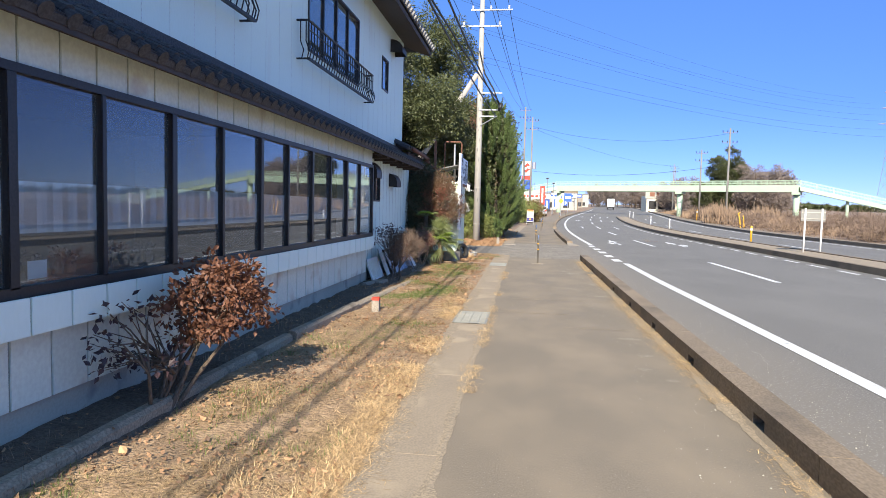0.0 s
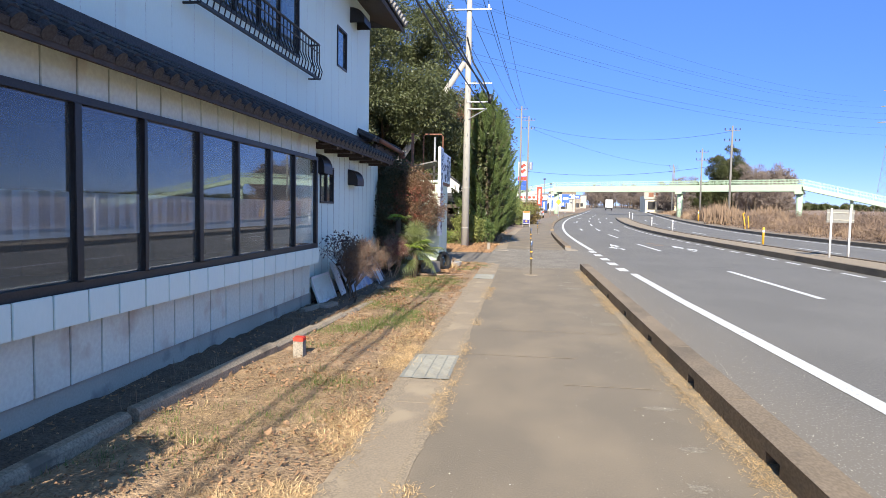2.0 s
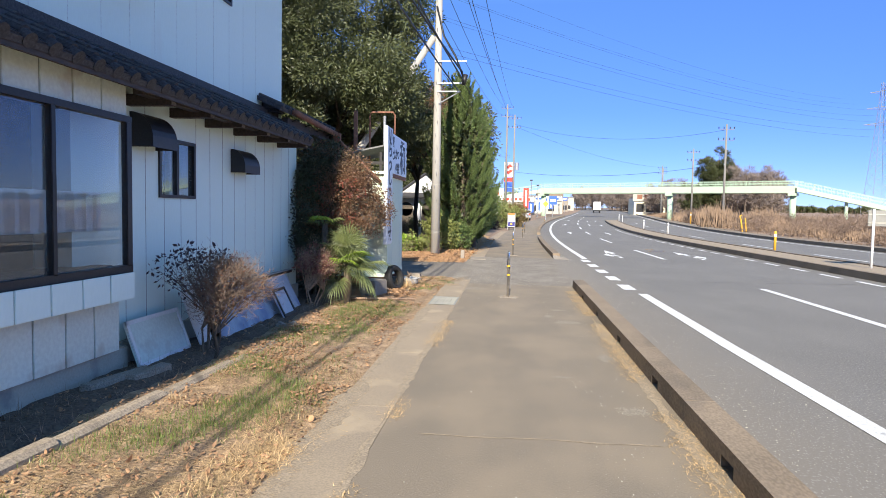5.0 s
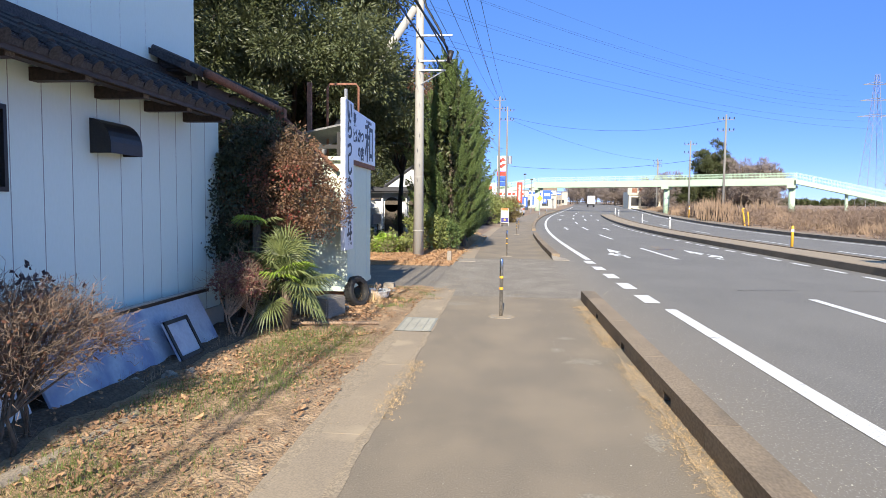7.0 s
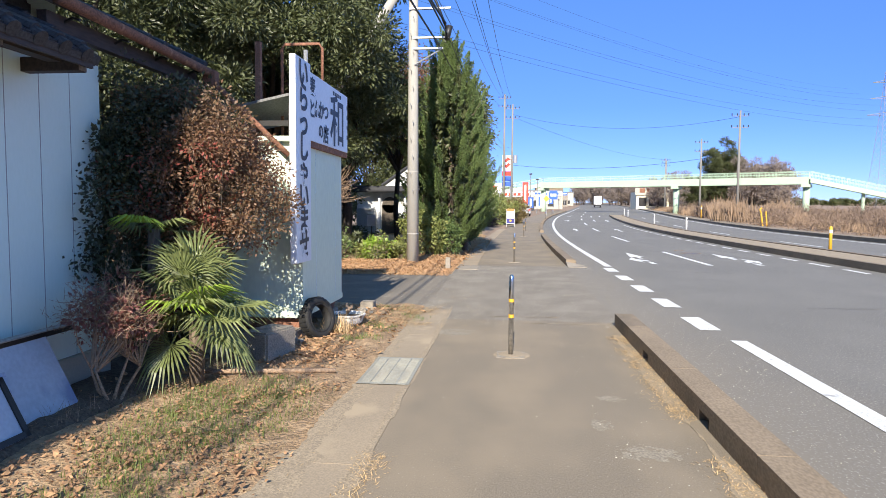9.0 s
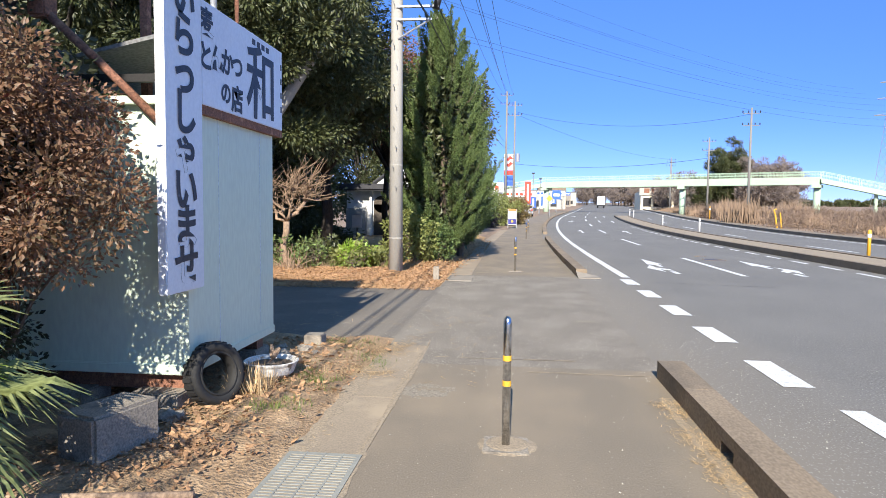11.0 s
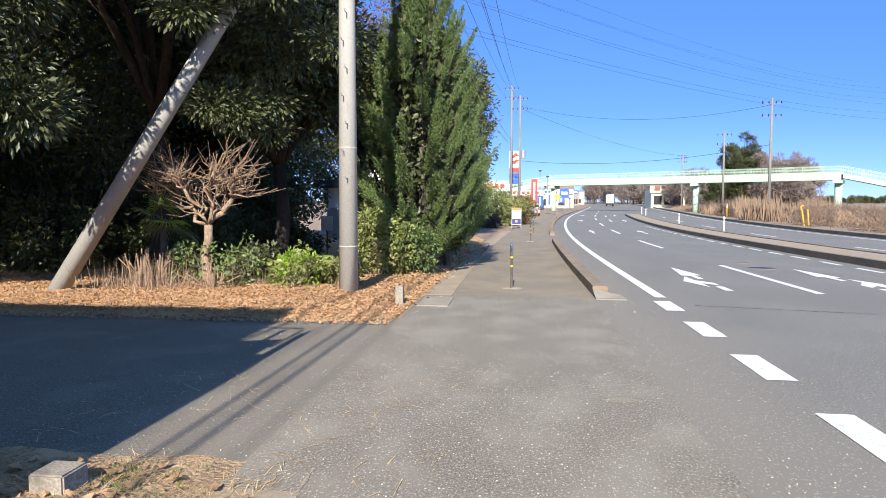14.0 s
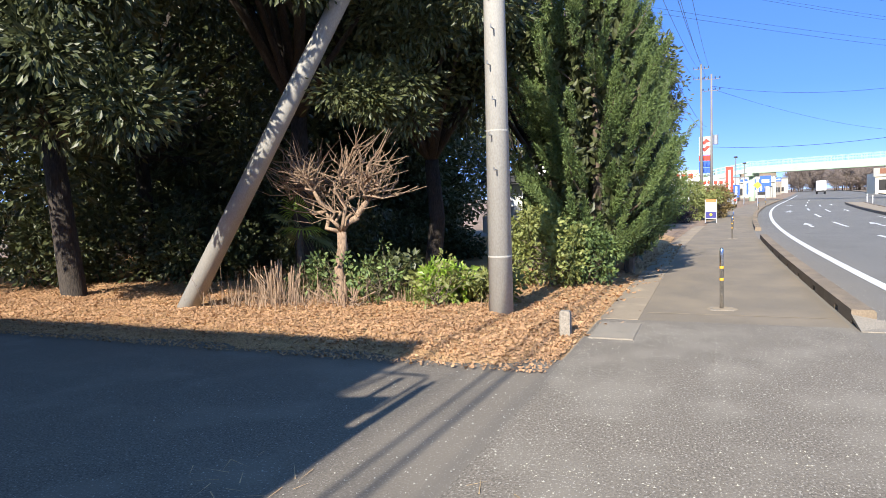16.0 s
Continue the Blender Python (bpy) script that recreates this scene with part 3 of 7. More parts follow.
pieces("wall", ((-3.6, WALL, 12.5, 13.35, 0.28, 2.9), (-3.6, WALL, 14.12, 17.7, 0.28, 2.9), (-3.6, WALL, 13.35, 14.12, 0.28, 1.68), (-3.6, WALL, 13.35, 14.12, 2.32, 2.9), (-3.6, -3.25, 12.0, 12.5, 0.28, 2.9),), M_WHITE, house, "white vertical metal siding")
pieces("wall", ((-3.6, -3.3, 17.7, 17.72, 0, 2.9), (-6, -3.6, 17.52, 17.7, 0, 2.9),), M_WHITE, house)
pieces("foundation", ((-3.7, -3.14, Y0, 12.62, -0.05, 0.27), (-3.7, -3.2, 12.62, 17.7, -0.05, 0.3),), M_BASE, house, "stained grey mortar foundation", bevel=0.01)
for k in range(14):
    yy = 12.76 + 0.35 * k
    if yy < 17.65:
        part("siding_joint", boxes((WALL - 0.004, WALL + 0.0025, yy - 0.0028, yy + 0.0028, 0.28, 1.68 if 13.33 < yy < 14.14 else 2.9)), M_SEAM, house)
# bay: lower panels, sill band, top band, each of single panels
PAN = 0.3565


def panel_mesh(w, h, t=0.02, name="wall_panel", material=None):
    bm = bmesh.new()
    box(bm, -t, 0, 0.007, w - 0.007, 0, h, 0.004)
    me = bpy.data.meshes.new(name)
    bm.to_mesh(me); bm.free()
    me.materials.append(material or M_TILE_W)
    return me


pieces("wall", ((-3.45, -3.115, Y0, 12.3, 0.27, 0.8), (-3.4, -2.96, Y0, 12.3, 0.77, 0.985), (-3.4, -3.025, Y0, 12.3, 2.385, 2.9),), M_DARK, house)
low_me, sill_me, top_me = panel_mesh(PAN, 0.49), panel_mesh(PAN, 0.235, material=M_WHITE), panel_mesh(PAN, 0.42)
y = 6.72 - PAN * 40
while y < 12.2:
    if y > -8:
        shared("wall_panel", low_me, pose(-3.1, y, 0.273), house)
        shared("sill_panel", sill_me, pose(-2.945, y, 0.755), house)
        shared("band_panel", top_me, pose(-3.01, y, 2.375), house)
    y += PAN
# bay windows
MULL = [3.44 - 0.9 * k for k in range(12, 0, -1)] + [3.44, 4.27, 5.2, 6.1, 7.05, 7.88, 8.82, 9.67, 10.6, 11.46, 12.42]
MULL = [m for m in MULL if m > -7.3]
bm = bmesh.new()
box(bm, -3.06, -2.985, MULL[0], 12.46, 0.985, 1.055)
box(bm, -3.06, -2.985, MULL[0], 12.46, 2.33, 2.385)
part("window_frame", bm, M_DARK, house, "dark bronze window frame")
for i, m in enumerate(MULL):
    w = 0.04 if i % 2 == (len(MULL) - 9) % 2 else 0.026
    part("mullion", boxes((-3.045, -2.985, m - w, m + w, 1.04, 2.33), bevel=0.005), M_DARK, house)
for a, b in zip(MULL, MULL[1:]):
    pane = part("pane", boxes((-3.03, -3.024, a + 0.02, b - 0.02, 1.035, 2.335)), M_GLASS, house)
    pane.visible_shadow = False
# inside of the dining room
pieces("room", ((-8, -3.5, MULL[0] - 0.3, 12.4, 0.3, 0.4), (-8.1, -8, MULL[0] - 0.3, 12.4, 0.3, 3), (-8, -3.2, MULL[0] - 0.4, MULL[0] - 0.3, 0.3, 3), (-8, -3.26, 12.38, 12.46, 0.3, 3), (-8, -3.4, MULL[0] - 0.3, 12.4, 2.9, 3.0),), M_ROOM_SHADE, house)
bm = bmesh.new()
n = int((12.3 - MULL[0]) / 0.05)
for k in range(n + 1):
    yy = MULL[0] + 0.05 + k * 0.05
    a = bm.verts.new((-3.22 + 0.004 * math.sin(k * 1.9), yy, 1.36))
    b = bm.verts.new((-3.22 + 0.004 * math.sin(k * 1.9), yy, 1.70))
    if k:
        bm.faces.new((pa, a, b, pb))
    pa, pb = a, b
tagged(part("half_curtain", bm, M_CURTAIN), "white half-height curtain behind the dining windows", "curtain")


def sill_item(name, label, category, y, z, bm, material):
    """A small thing on the inner window ledge."""
    ob = tagged(part(name, bm, material), label, category)
    ob.matrix_basis = pose(-3.2, y, z)
    return ob


ledge = tagged(part("window_ledge", boxes((-3.42, -3.08, MULL[0], 12.3, 1.03, 1.06), bevel=0.006), M_BROWN), "dark wooden ledge inside the dining windows", "ledge", kind="structure")
sill_item("menu_card", "white card standing on the window ledge", "card", 3.78, 1.06, boxes((0, 0.004, 0, 0.17, 0, 0.12)), M_CURTAIN)
gl = random.Random(9)
for k in range(9):
    yy, hh = 3.5 + 0.19 * k + gl.uniform(-0.05, 0.05) + (0.25 if k > 4 else 0), gl.uniform(0.05, 0.11)
    pot = thing("dried_flowers", "small pot of dark dried flowers on the ledge", "pot plant", (-3.26, yy, 1.06), "pots on the ledge")
    part("pot", tube([(0, 0, 0), (0, 0, hh * 0.6), (0, 0, hh)], [0.035, 0.045, 0.04], 10), M_BARK, pot, smooth=True)
    fv, ff = leaves(clumped(np.array([(gl.uniform(-0.03, 0.03), gl.uniform(-0.05, 0.05), hh + gl.uniform(0.02, 0.07)) for _ in range(7)]), 14, 0.035, 200 + k), 0.035, seed=k, aspect=0.7)
    raw("flower_head", fv, ff, L_PURPLE if k % 3 else L_BROWN, pot)


def sash_window(y0, y1, z0, z1, x, deep=0.06, n=2, lean=0.0):
    w = thing("window", "sliding window in a dark bronze frame", "window", kind="structure")
    f = 0.035
    part("window_frame", boxes((x - deep, x + 0.02, y0, y1, z0, z0 + f), (x - deep, x + 0.02, y0, y1, z1 - f, z1), (x - deep, x + 0.02, y0, y0 + f, z0 + f, z1 - f), (x - deep, x + 0.02, y1 - f, y1, z0 + f, z1 - f)), M_DARK, w)
    step = (y1 - y0 - 2 * f) / n
    for k in range(n):
        a = y0 + f + k * step
        if k:
            part("mullion", boxes((x - 0.04, x + 0.01, a - 0.025, a + 0.025, z0 + f, z1 - f)), M_DARK, w)
        p = part("pane", boxes((x - 0.024, x - 0.018, a, a + step, z0 + f, z1 - f)), M_GLASS, w)
        p.visible_shadow = False
    # dark board close behind the pane stands for the unlit room
    part("room_back", boxes((x - 0.5, x - 0.48, y0 - 0.2, y1 + 0.2, z0 - 0.2, z1 + 0.2)), M_ROOM_SHADE, w)
    return w


sash_window(13.35, 14.12, 1.68, 2.32, WALL)


def hood(y0, y1, z0, z1, x, deep=0.3):
    """A vent hood: a quarter-round dark cover open below."""
    bm = bmesh.new()
    prof = [(0, z1)] + [(deep * math.sin(a), z0 + (z1 - z0) * (0.25 + 0.75 * math.cos(a))) for a in [radians(12 * k) for k in range(1, 8)]] + [(deep, z0), (0, z0)]
    A = [bm.verts.new((x + px, y0, pz)) for px, pz in prof]
    B = [bm.verts.new((x + px, y1, pz)) for px, pz in prof]
    k = len(prof)
    for i in range(k - 2):
        bm.faces.new((A[i], A[i + 1], B[i + 1], B[i]))
    bm.faces.new(A[::-1])
    bm.faces.new(B)
    return tagged(part("vent_hood", bm, M_DARK), "dark sheet-metal vent hood on the white wall", "vent hood")


hood(15.1, 15.6, 2.05, 2.36, WALL, 0.2)
hood(12.85, 13.3, 2.16, 2.5, WALL, 0.24)
hood(15.7, 16.25, 5.35, 5.66, UP, 0.3)

# lower eave: boards, rafters, tiles
ex, ez, wx, wz = -2.72, 2.62, UP, 2.97
YE = 16.85
slope = math.degrees(math.atan2(wz - ez, ex - wx))
RUN = math.hypot(ex - wx, wz - ez)
pieces("eave_board", ((ex - 0.03, ex + 0.0, Y0, YE, ez - 0.05, ez + 0.0),), M_BROWN, house)
tilt_m = Matrix.Translation((wx - 0.02, 0, wz)) @ Matrix.Rotation(radians(slope), 4, "Y")
part("soffit", (lambda bm: (box(bm, 0.1, RUN, Y0, YE, -0.045, -0.002, m=tilt_m), bm)[1])(bmesh.new()), M_BROWN, house, "brown boarded soffit")
part("roof", (lambda bm: (box(bm, 0, RUN + 0.03, Y0, YE, 0, 0.05, m=tilt_m), bm)[1])(bmesh.new()), M_ROOF, house)
for k in range(6):
    yy = 12.78 + k * 0.8
    raf = part("rafter_end", boxes((-3.26, -2.79, yy, yy + 0.09, ez - 0.075, ez + 0.03)), M_BROWN, house)
    part("cut_end", boxes((-2.79, -2.785, yy + 0.004, yy + 0.086, ez - 0.07, ez + 0.025)), M_CUT, raf, "pale weathered cut end")
part("purlin", boxes((-3.0, -2.9, 12.5, YE - 0.1, ez - 0.02, ez + 0.05)), M_BROWN, house)


def eave_tile():
    """One column of roof tile: a rolled cover down the slope with a round end cap and a flat pan beside it."""
    bm = bmesh.new()
    for i in range(3):
        d0 = i * (RUN - 0.02) / 3
        sweep(bm, [(d0, 0, 0.02), (d0 + RUN / 3 + 0.012, 0, 0.035)], [0.043, 0.05], 8)
        box(bm, d0, d0 + RUN / 3 + 0.012, 0.045, 0.19, 0.0, 0.025)
    sweep(bm, [(RUN - 0.01, 0, 0.015), (RUN + 0.06, 0, 0.005)], [0.05, 0.056], 12)
    for k in range(5):      # the scalloped drip edge of the pan tile
        y = 0.05 + 0.027 * k
        box(bm, RUN + 0.005, RUN + 0.03, y, y + 0.027, -0.045 - 0.02 * math.sin(math.pi * (k + 0.5) / 5), 0.022)
    me = bpy.data.meshes.new("roof_tile")
    bm.to_mesh(me); bm.free()
    me.materials.append(M_ROOF)
    return me


tile_me = eave_tile()
y = -3.0
while y < YE:
    shared("roof_tile", tile_me, Matrix.Translation((wx - 0.02, y, wz + 0.045)) @ Matrix.Rotation(radians(slope), 4, "Y"), house)
    y += 0.235
part("ridge_flashing", boxes((UP, UP + 0.1, Y0, 17.0, wz + 0.02, wz + 0.15), bevel=0.03), M_ROOF, house)

# upper storey
pieces("upper_wall", ((-3.6, UP, Y0, 5.3, 3.0, 6.0), (-3.6, UP, 7.1, 9.7, 3.0, 6.0), (-3.6, UP, 12.7, 14.8, 3.0, 6.0), (-3.6, UP, 15.45, 17.38, 3.0, 6.0), (-3.6, UP, 9.7, 12.7, 3.0, 3.95), (-3.6, UP, 9.7, 12.7, 5.25, 6.0), (-3.6, UP, 5.3, 7.1, 3.0, 3.95), (-3.6, UP, 5.3, 7.1, 5.25, 6), (-3.6, UP, 14.8, 15.45, 3.0, 4.3), (-3.6, UP, 14.8, 15.45, 5.06, 6.0),), M_WHITE, house, "white upper wall with faint vertical joints")
for k in range(50):
    yy = -6 + 0.455 * k
    top = 3.95 if 9.65 < yy < 12.75 or 5.2 < yy < 7.2 else 4.3 if 14.78 < yy < 15.48 else 5.95
    if yy < 17.3:
        part("siding_joint", boxes((UP - 0.004, UP + 0.002, yy - 0.003, yy + 0.003, 3.12, top)), M_JOINT, house)
sash_window(9.7, 12.7, 3.95, 5.25, UP, n=4)
sash_window(5.3, 7.1, 3.95, 5.25, UP, n=2)
sash_window(14.8, 15.45, 4.3, 5.06, UP, n=1)


def balcony_rail(y0, y1, z0=3.72, z1=4.27, x=UP, out=0.3):
    """A shallow black window railing with bars that bow outwards at the foot."""
    b = thing("window_railing", "black metal railing of bowed bars under the upper window", "railing")
    part("rail", tube([(x, y0, z1), (x + out * 0.6, y0, z1), (x + out * 0.6, y1, z1), (x, y1, z1)], 0.018, 6), M_BLACK, b)
    part("rail", boxes((x + out * 0.52, x + out * 0.68, y0, y1, z0 - 0.015, z0 + 0.015), (x, x + out * 0.6, y0, y0 + 0.03, z0 - 0.01, z0 + 0.012), (x, x + out * 0.6, y1 - 0.03, y1, z0 - 0.01, z0 + 0.012)), M_BLACK, b)
    part("rail", tube([(x + out * 0.6, y0, z1 - 0.13), (x + out * 0.6, y1, z1 - 0.13)], 0.01, 6), M_BLACK, b)
    k = int((y1 - y0) / 0.13)
    bm = tube([(0, 0, z1), (0, 0, z0 + 0.25), (0.05, 0, z0 + 0.12), (0.02, 0, z0)], 0.009, 6)
    me = bpy.data.meshes.new("bar")
    bm.to_mesh(me); bm.free()
    me.materials.append(M_BLACK)
    for i in range(k + 1):
        shared("bar", me, pose(x + out * 0.6, y0 + (y1 - y0) * i / k, 0), b)
    for yy in (y0, y1):
        for f in (0.25, 0.6):
            shared("bar", me, pose(x + out * f * 0.8, yy, 0), b)
    return b


balcony_rail(9.22, 13.2)
balcony_rail(4.9, 7.35)
# upper roof with its overhang
part("upper_eave", (lambda bm: (box(bm, 0, 0.85, Y0 - 0.4, 18.05, -0.06, 0.02, m=Matrix.Translation((UP - 0.15, 0, 6.08)) @ Matrix.Rotation(radians(17), 4, "Y")), bm)[1])(bmesh.new()), M_BROWN, house, "brown boarded soffit")
def slab(bm, pts, t=0.1):
    top = [bm.verts.new(p) for p in pts]
    low = [bm.verts.new((p[0], p[1], p[2] - t)) for p in pts]
    bm.faces.new(top); bm.faces.new(low[::-1])
    for i in range(len(pts)):
        bm.faces.new((top[i], low[i], low[(i + 1) % len(pts)], top[(i + 1) % len(pts)]))


bm = bmesh.new()
E0, E1, RX, RZ, EZ = UP + 0.69, -12.1, -7.4, 7.42, 5.99
slab(bm, [(E0, Y0 - 0.4, EZ), (E0, 18.05, EZ), (RX, 13.9, RZ), (RX, Y0 - 0.4, RZ)])
slab(bm, [(E0, 18.05, EZ), (E1, 18.05, EZ), (RX, 13.9, RZ)])
slab(bm, [(E1, 18.05, EZ), (E1, Y0 - 0.4, EZ), (RX, Y0 - 0.4, RZ), (RX, 13.9, RZ)])
bmesh.ops.recalc_face_normals(bm, faces=bm.faces)
part("upper_roof", bm, M_ROOF, house)
cap_bm = tube([(0.7, 0, 0.06), (0.76, 0, 0.05)], [0.07, 0.07], 10)
cap_me = bpy.data.meshes.new("roof_tile")
cap_bm.to_mesh(cap_me); cap_bm.free()
cap_me.materials.append(mat("pale_tile_end", (0.24, 0.235, 0.225), (0.16, 0.155, 0.15), 0.6, 6, 40, 0.2))
for k in range(56):
    shared("roof_tile", cap_me, Matrix.Translation((UP, 18.0 - 0.27 * k, 6.13)) @ Matrix.Rotation(radians(17), 4, "Y"), house)

# side roof past the corner, with its gutter
porch = thing("side_roof", "low dark tiled side roof with a rusty gutter", "roof")
part("roof", (lambda bm: (box(bm, -1.6, 0.0, 16.35, 19.3, 0, 0.06, m=Matrix.Translation((-3.05, 0, 3.06)) @ Matrix.Rotation(radians(24), 4, "Y")), bm)[1])(bmesh.new()), M_ROOF, porch)
part("board", boxes((-3.2, -3.12, 16.9, 19.25, 2.9, 3.03)), M_BROWN, porch)
part("gutter", tube([(-2.99, 16.85, 3.1), (-2.99, 18.2, 3.07), (-2.99, 19.3, 3.05)], 0.05, 8), M_RUST, porch, "rusty brown gutter", smooth=True)
for k in range(4):
    part("gutter_hook", tube([(-2.99, 17.1 + 0.65 * k, 3.0), (-3.05, 17.1 + 0.65 * k, 3.02), (-3.14, 17.1 + 0.65 * k, 2.98)], 0.012, 5), M_DARK, porch)
part("gutter_end", boxes((-3.06, -2.92, 19.25, 19.4, 2.9, 3.08), bevel=0.015), M_RUST, porch)
for k in range(11):
    part("roof_tile", tube([(-4.45, 16.45 + 0.28 * k, 3.73), (-3.02, 16.45 + 0.28 * k, 3.12)], 0.05, 8), M_ROOF, porch)
part("ridge_end", boxes((-3.4, -3.1, 16.5, 16.8, 3.06, 3.22), bevel=0.03), M_ROOF, porch)
part("ridge_end", boxes((-3.5, -3.3, 16.5, 16.75, 3.2, 3.3), bevel=0.03), M_ROOF, porch)
part("post", boxes((-3.5, -3.4, 19.1, 19.2, 0, 2.78)), M_BROWN, porch)


# ---- hut with its signs ----
def lettering(text, size, m, parent, name="lettering", extrude=0.0):
    cu = bpy.data.curves.new(name, "FONT")
    cu.body, cu.size, cu.align_x, cu.align_y = text, size, "CENTER", "CENTER"
    cu.extrude = 0.001
    cu.offset = size * 0.03 if size < 0.5 else 0.01
    tmp = bpy.data.objects.new(name, cu)
    scene.collection.objects.link(tmp)
    bpy.context.view_layer.update()
    me = bpy.data.meshes.new_from_object(tmp.evaluated_get(bpy.context.evaluated_depsgraph_get()))
    bpy.data.objects.remove(tmp)
    me.materials.clear()
    me.materials.append(M_INK)
    ob = new(name, me)
    ob.matrix_basis = m
    ob.parent = parent
    return ob


HX = -2.0
hut = thing("storage_hut", "small pale prefabricated metal hut by the driveway", "hut")
pieces("wall", ((HX - 0.04, HX, 19.5, 21.24, 0.33, 2.3), (-4.2, HX - 0.04, 19.5, 19.54, 0.33, 2.35), (-4.2, HX - 0.04, 21.2, 21.24, 0.33, 2.35), (-4.2, -4.16, 19.54, 21.2, 0.33, 2.35),), M_HUT, hut)
part("joint", boxes((HX, HX + 0.003, 20.02, 20.027, 0.4, 2.28)), M_JOINT, hut)
part("joint", boxes((HX, HX + 0.003, 20.9, 20.906, 0.4, 2.28)), M_JOINT, hut)
part("roof", boxes((-4.3, HX + 0.02, 19.42, 21.3, 2.3, 2.36), bevel=0.006), M_HUT, hut)
part("skirt", boxes((-4.2, HX + 0.012, 19.485, 21.255, 0.26, 0.34), bevel=0.008), M_HUT, hut)
pieces("bearer", ((-4.1, HX - 0.08, 19.6, 19.75, 0.12, 0.26), (-4.1, HX - 0.08, 21.0, 21.15, 0.12, 0.26),), M_RUST, hut)
for xx, yy in ((-2.25, 19.45), (-3.0, 19.45), (-2.25, 20.95), (-3.9, 21.0), (-3.9, 19.5)):
    tagged(part("concrete_block", boxes((xx - 0.2, xx + 0.2, yy - 0.06, yy + 0.3, -0.03, 0.13), bevel=0.012), M_CONC), "rough concrete block under the hut", "block", "blocks under the hut")
awn = thing("awning", "small corrugated grey awning beside the hut", "awning")
part("sheet", (lambda bm: (box(bm, -1.2, 0, 19.6, 21.2, 0, 0.03, m=Matrix.Translation((HX - 0.1, 0, 2.86)) @ Matrix.Rotation(radians(-12), 4, "Y")), bm)[1])(bmesh.new()), M_RAILGREY, awn)
part("beam", boxes((-3.2, HX - 0.1, 19.62, 19.68, 2.5, 2.56)), M_DARK, awn)
for xx in (-3.15, -2.2):
    part("post", boxes((xx, xx + 0.05, 19.62, 19.67, 2.34, 2.75)), M_DARK, awn)
sign = thing("shop_sign", "white enamel sign with black brush lettering and rusty edge", "sign")
part("board", boxes((HX + 0.02, HX + 0.06, 19.64, 21.36, 2.33, 3.12), bevel=0.004), M_SIGN, sign)
part("rail", boxes((HX - 0.02, HX + 0.05, 19.64, 21.38, 2.26, 2.33)), M_RUST, sign, "rusty bottom rail")
part("rail", boxes((HX - 0.02, HX + 0.02, 19.7, 19.74, 2.3, 3.1), (HX - 0.02, HX + 0.02, 21.2, 21.24, 2.3, 3.1)), M_RUST, sign)
face = Matrix.Translation((HX + 0.063, 0, 0)) @ Matrix(((0, 0, 1, 0), (1, 0, 0, 0), (0, 1, 0, 0), (0, 0, 0, 1)))
for ch, yy, zz, s in (("と", 19.7, 2.69, 0.23), ("ん", 19.88, 2.71, 0.23), ("か", 20.08, 2.72, 0.23), ("つ", 20.28, 2.73, 0.22), ("の", 20.05, 2.47, 0.19), ("店", 20.27, 2.45, 0.24), ("麦", 19.72, 2.95, 0.22), ("和", 20.82, 2.64, 0.72)):
    lettering(ch, s, face @ Matrix.Translation((yy, zz, 0)), sign)


pieces("small_lettering", [(HX + 0.06, HX + 0.0635, 21.315, 21.34, 2.93 - 0.14 * k, 2.99 - 0.14 * k) for k in range(4)] + [(HX + 0.06, HX + 0.0635, 20.6 + 0.11 * k, 20.67 + 0.11 * k, 3.02, 3.07) for k in range(4)], M_INK, sign)
banner = thing("welcome_sign", "tall narrow white metal sign with black brush lettering", "sign")
part("board", boxes((HX + 0.0, HX + 0.07, 19.08, 19.62, 0.93, 3.2), bevel=0.008), M_SIGN, banner)
for k, ch in enumerate("いらっしゃいませ"):
    lettering(ch, 0.345, Matrix.Translation((0.012, 0, 0)) @ face @ Matrix.Translation((19.35, 3.03 - 0.275 * k, 0)), banner)
frame_ = thing("sign_bracket", "rusty bent-pipe bracket above the hut with a steel post", "bracket")
part("pipe", tube([(-2.62, 20.6, 2.3), (-2.62, 20.6, 3.62), (-2.58, 20.6, 3.68), (-2.12, 20.6, 3.68), (-2.08, 20.6, 3.62), (-2.08, 20.6, 3.0)], 0.02, 8), M_RUST, frame_, smooth=True)
part("post", tube([(-2.3, 20.6, 2.3), (-2.3, 20.6, 3.6)], 0.03, 8), M_STEEL, frame_, smooth=True)
pipe = tube([(-3.0, 19.32, 2.98), (-2.6, 19.38, 2.6), (-2.13, 19.42, 2.14)], 0.032, 10)
tagged(part("drain_pipe", pipe, M_RUST, smooth=True), "rust-brown pipe slanting from the gutter to the sign", "pipe")
old = boxes((-2.95, -2.88, 20.5, 20.57, 2.3, 3.7))
tagged(part("steel_stanchion", old, M_RUST), "old rusty steel stanchion beside the hut", "post")


# ---- utility pole and stay ----
PX, PY = -2.2, 29.4
pole = thing("utility_pole", "tall grey concrete utility pole with steps and cross-arms", "utility pole", (PX, PY, 0))
part("shaft", tube([(0, 0, -0.2), (0, 0, 5), (0, 0, 10.9)], [0.165, 0.135, 0.1], 20), M_POLE, pole, smooth=True)
for zz in (0.85, 2.5, 4.3, 5.9):
    part("band", tube([(0, 0, zz), (0, 0, zz + 0.022)], 0.1665 - 0.006 * zz, 20), M_POLE, pole)
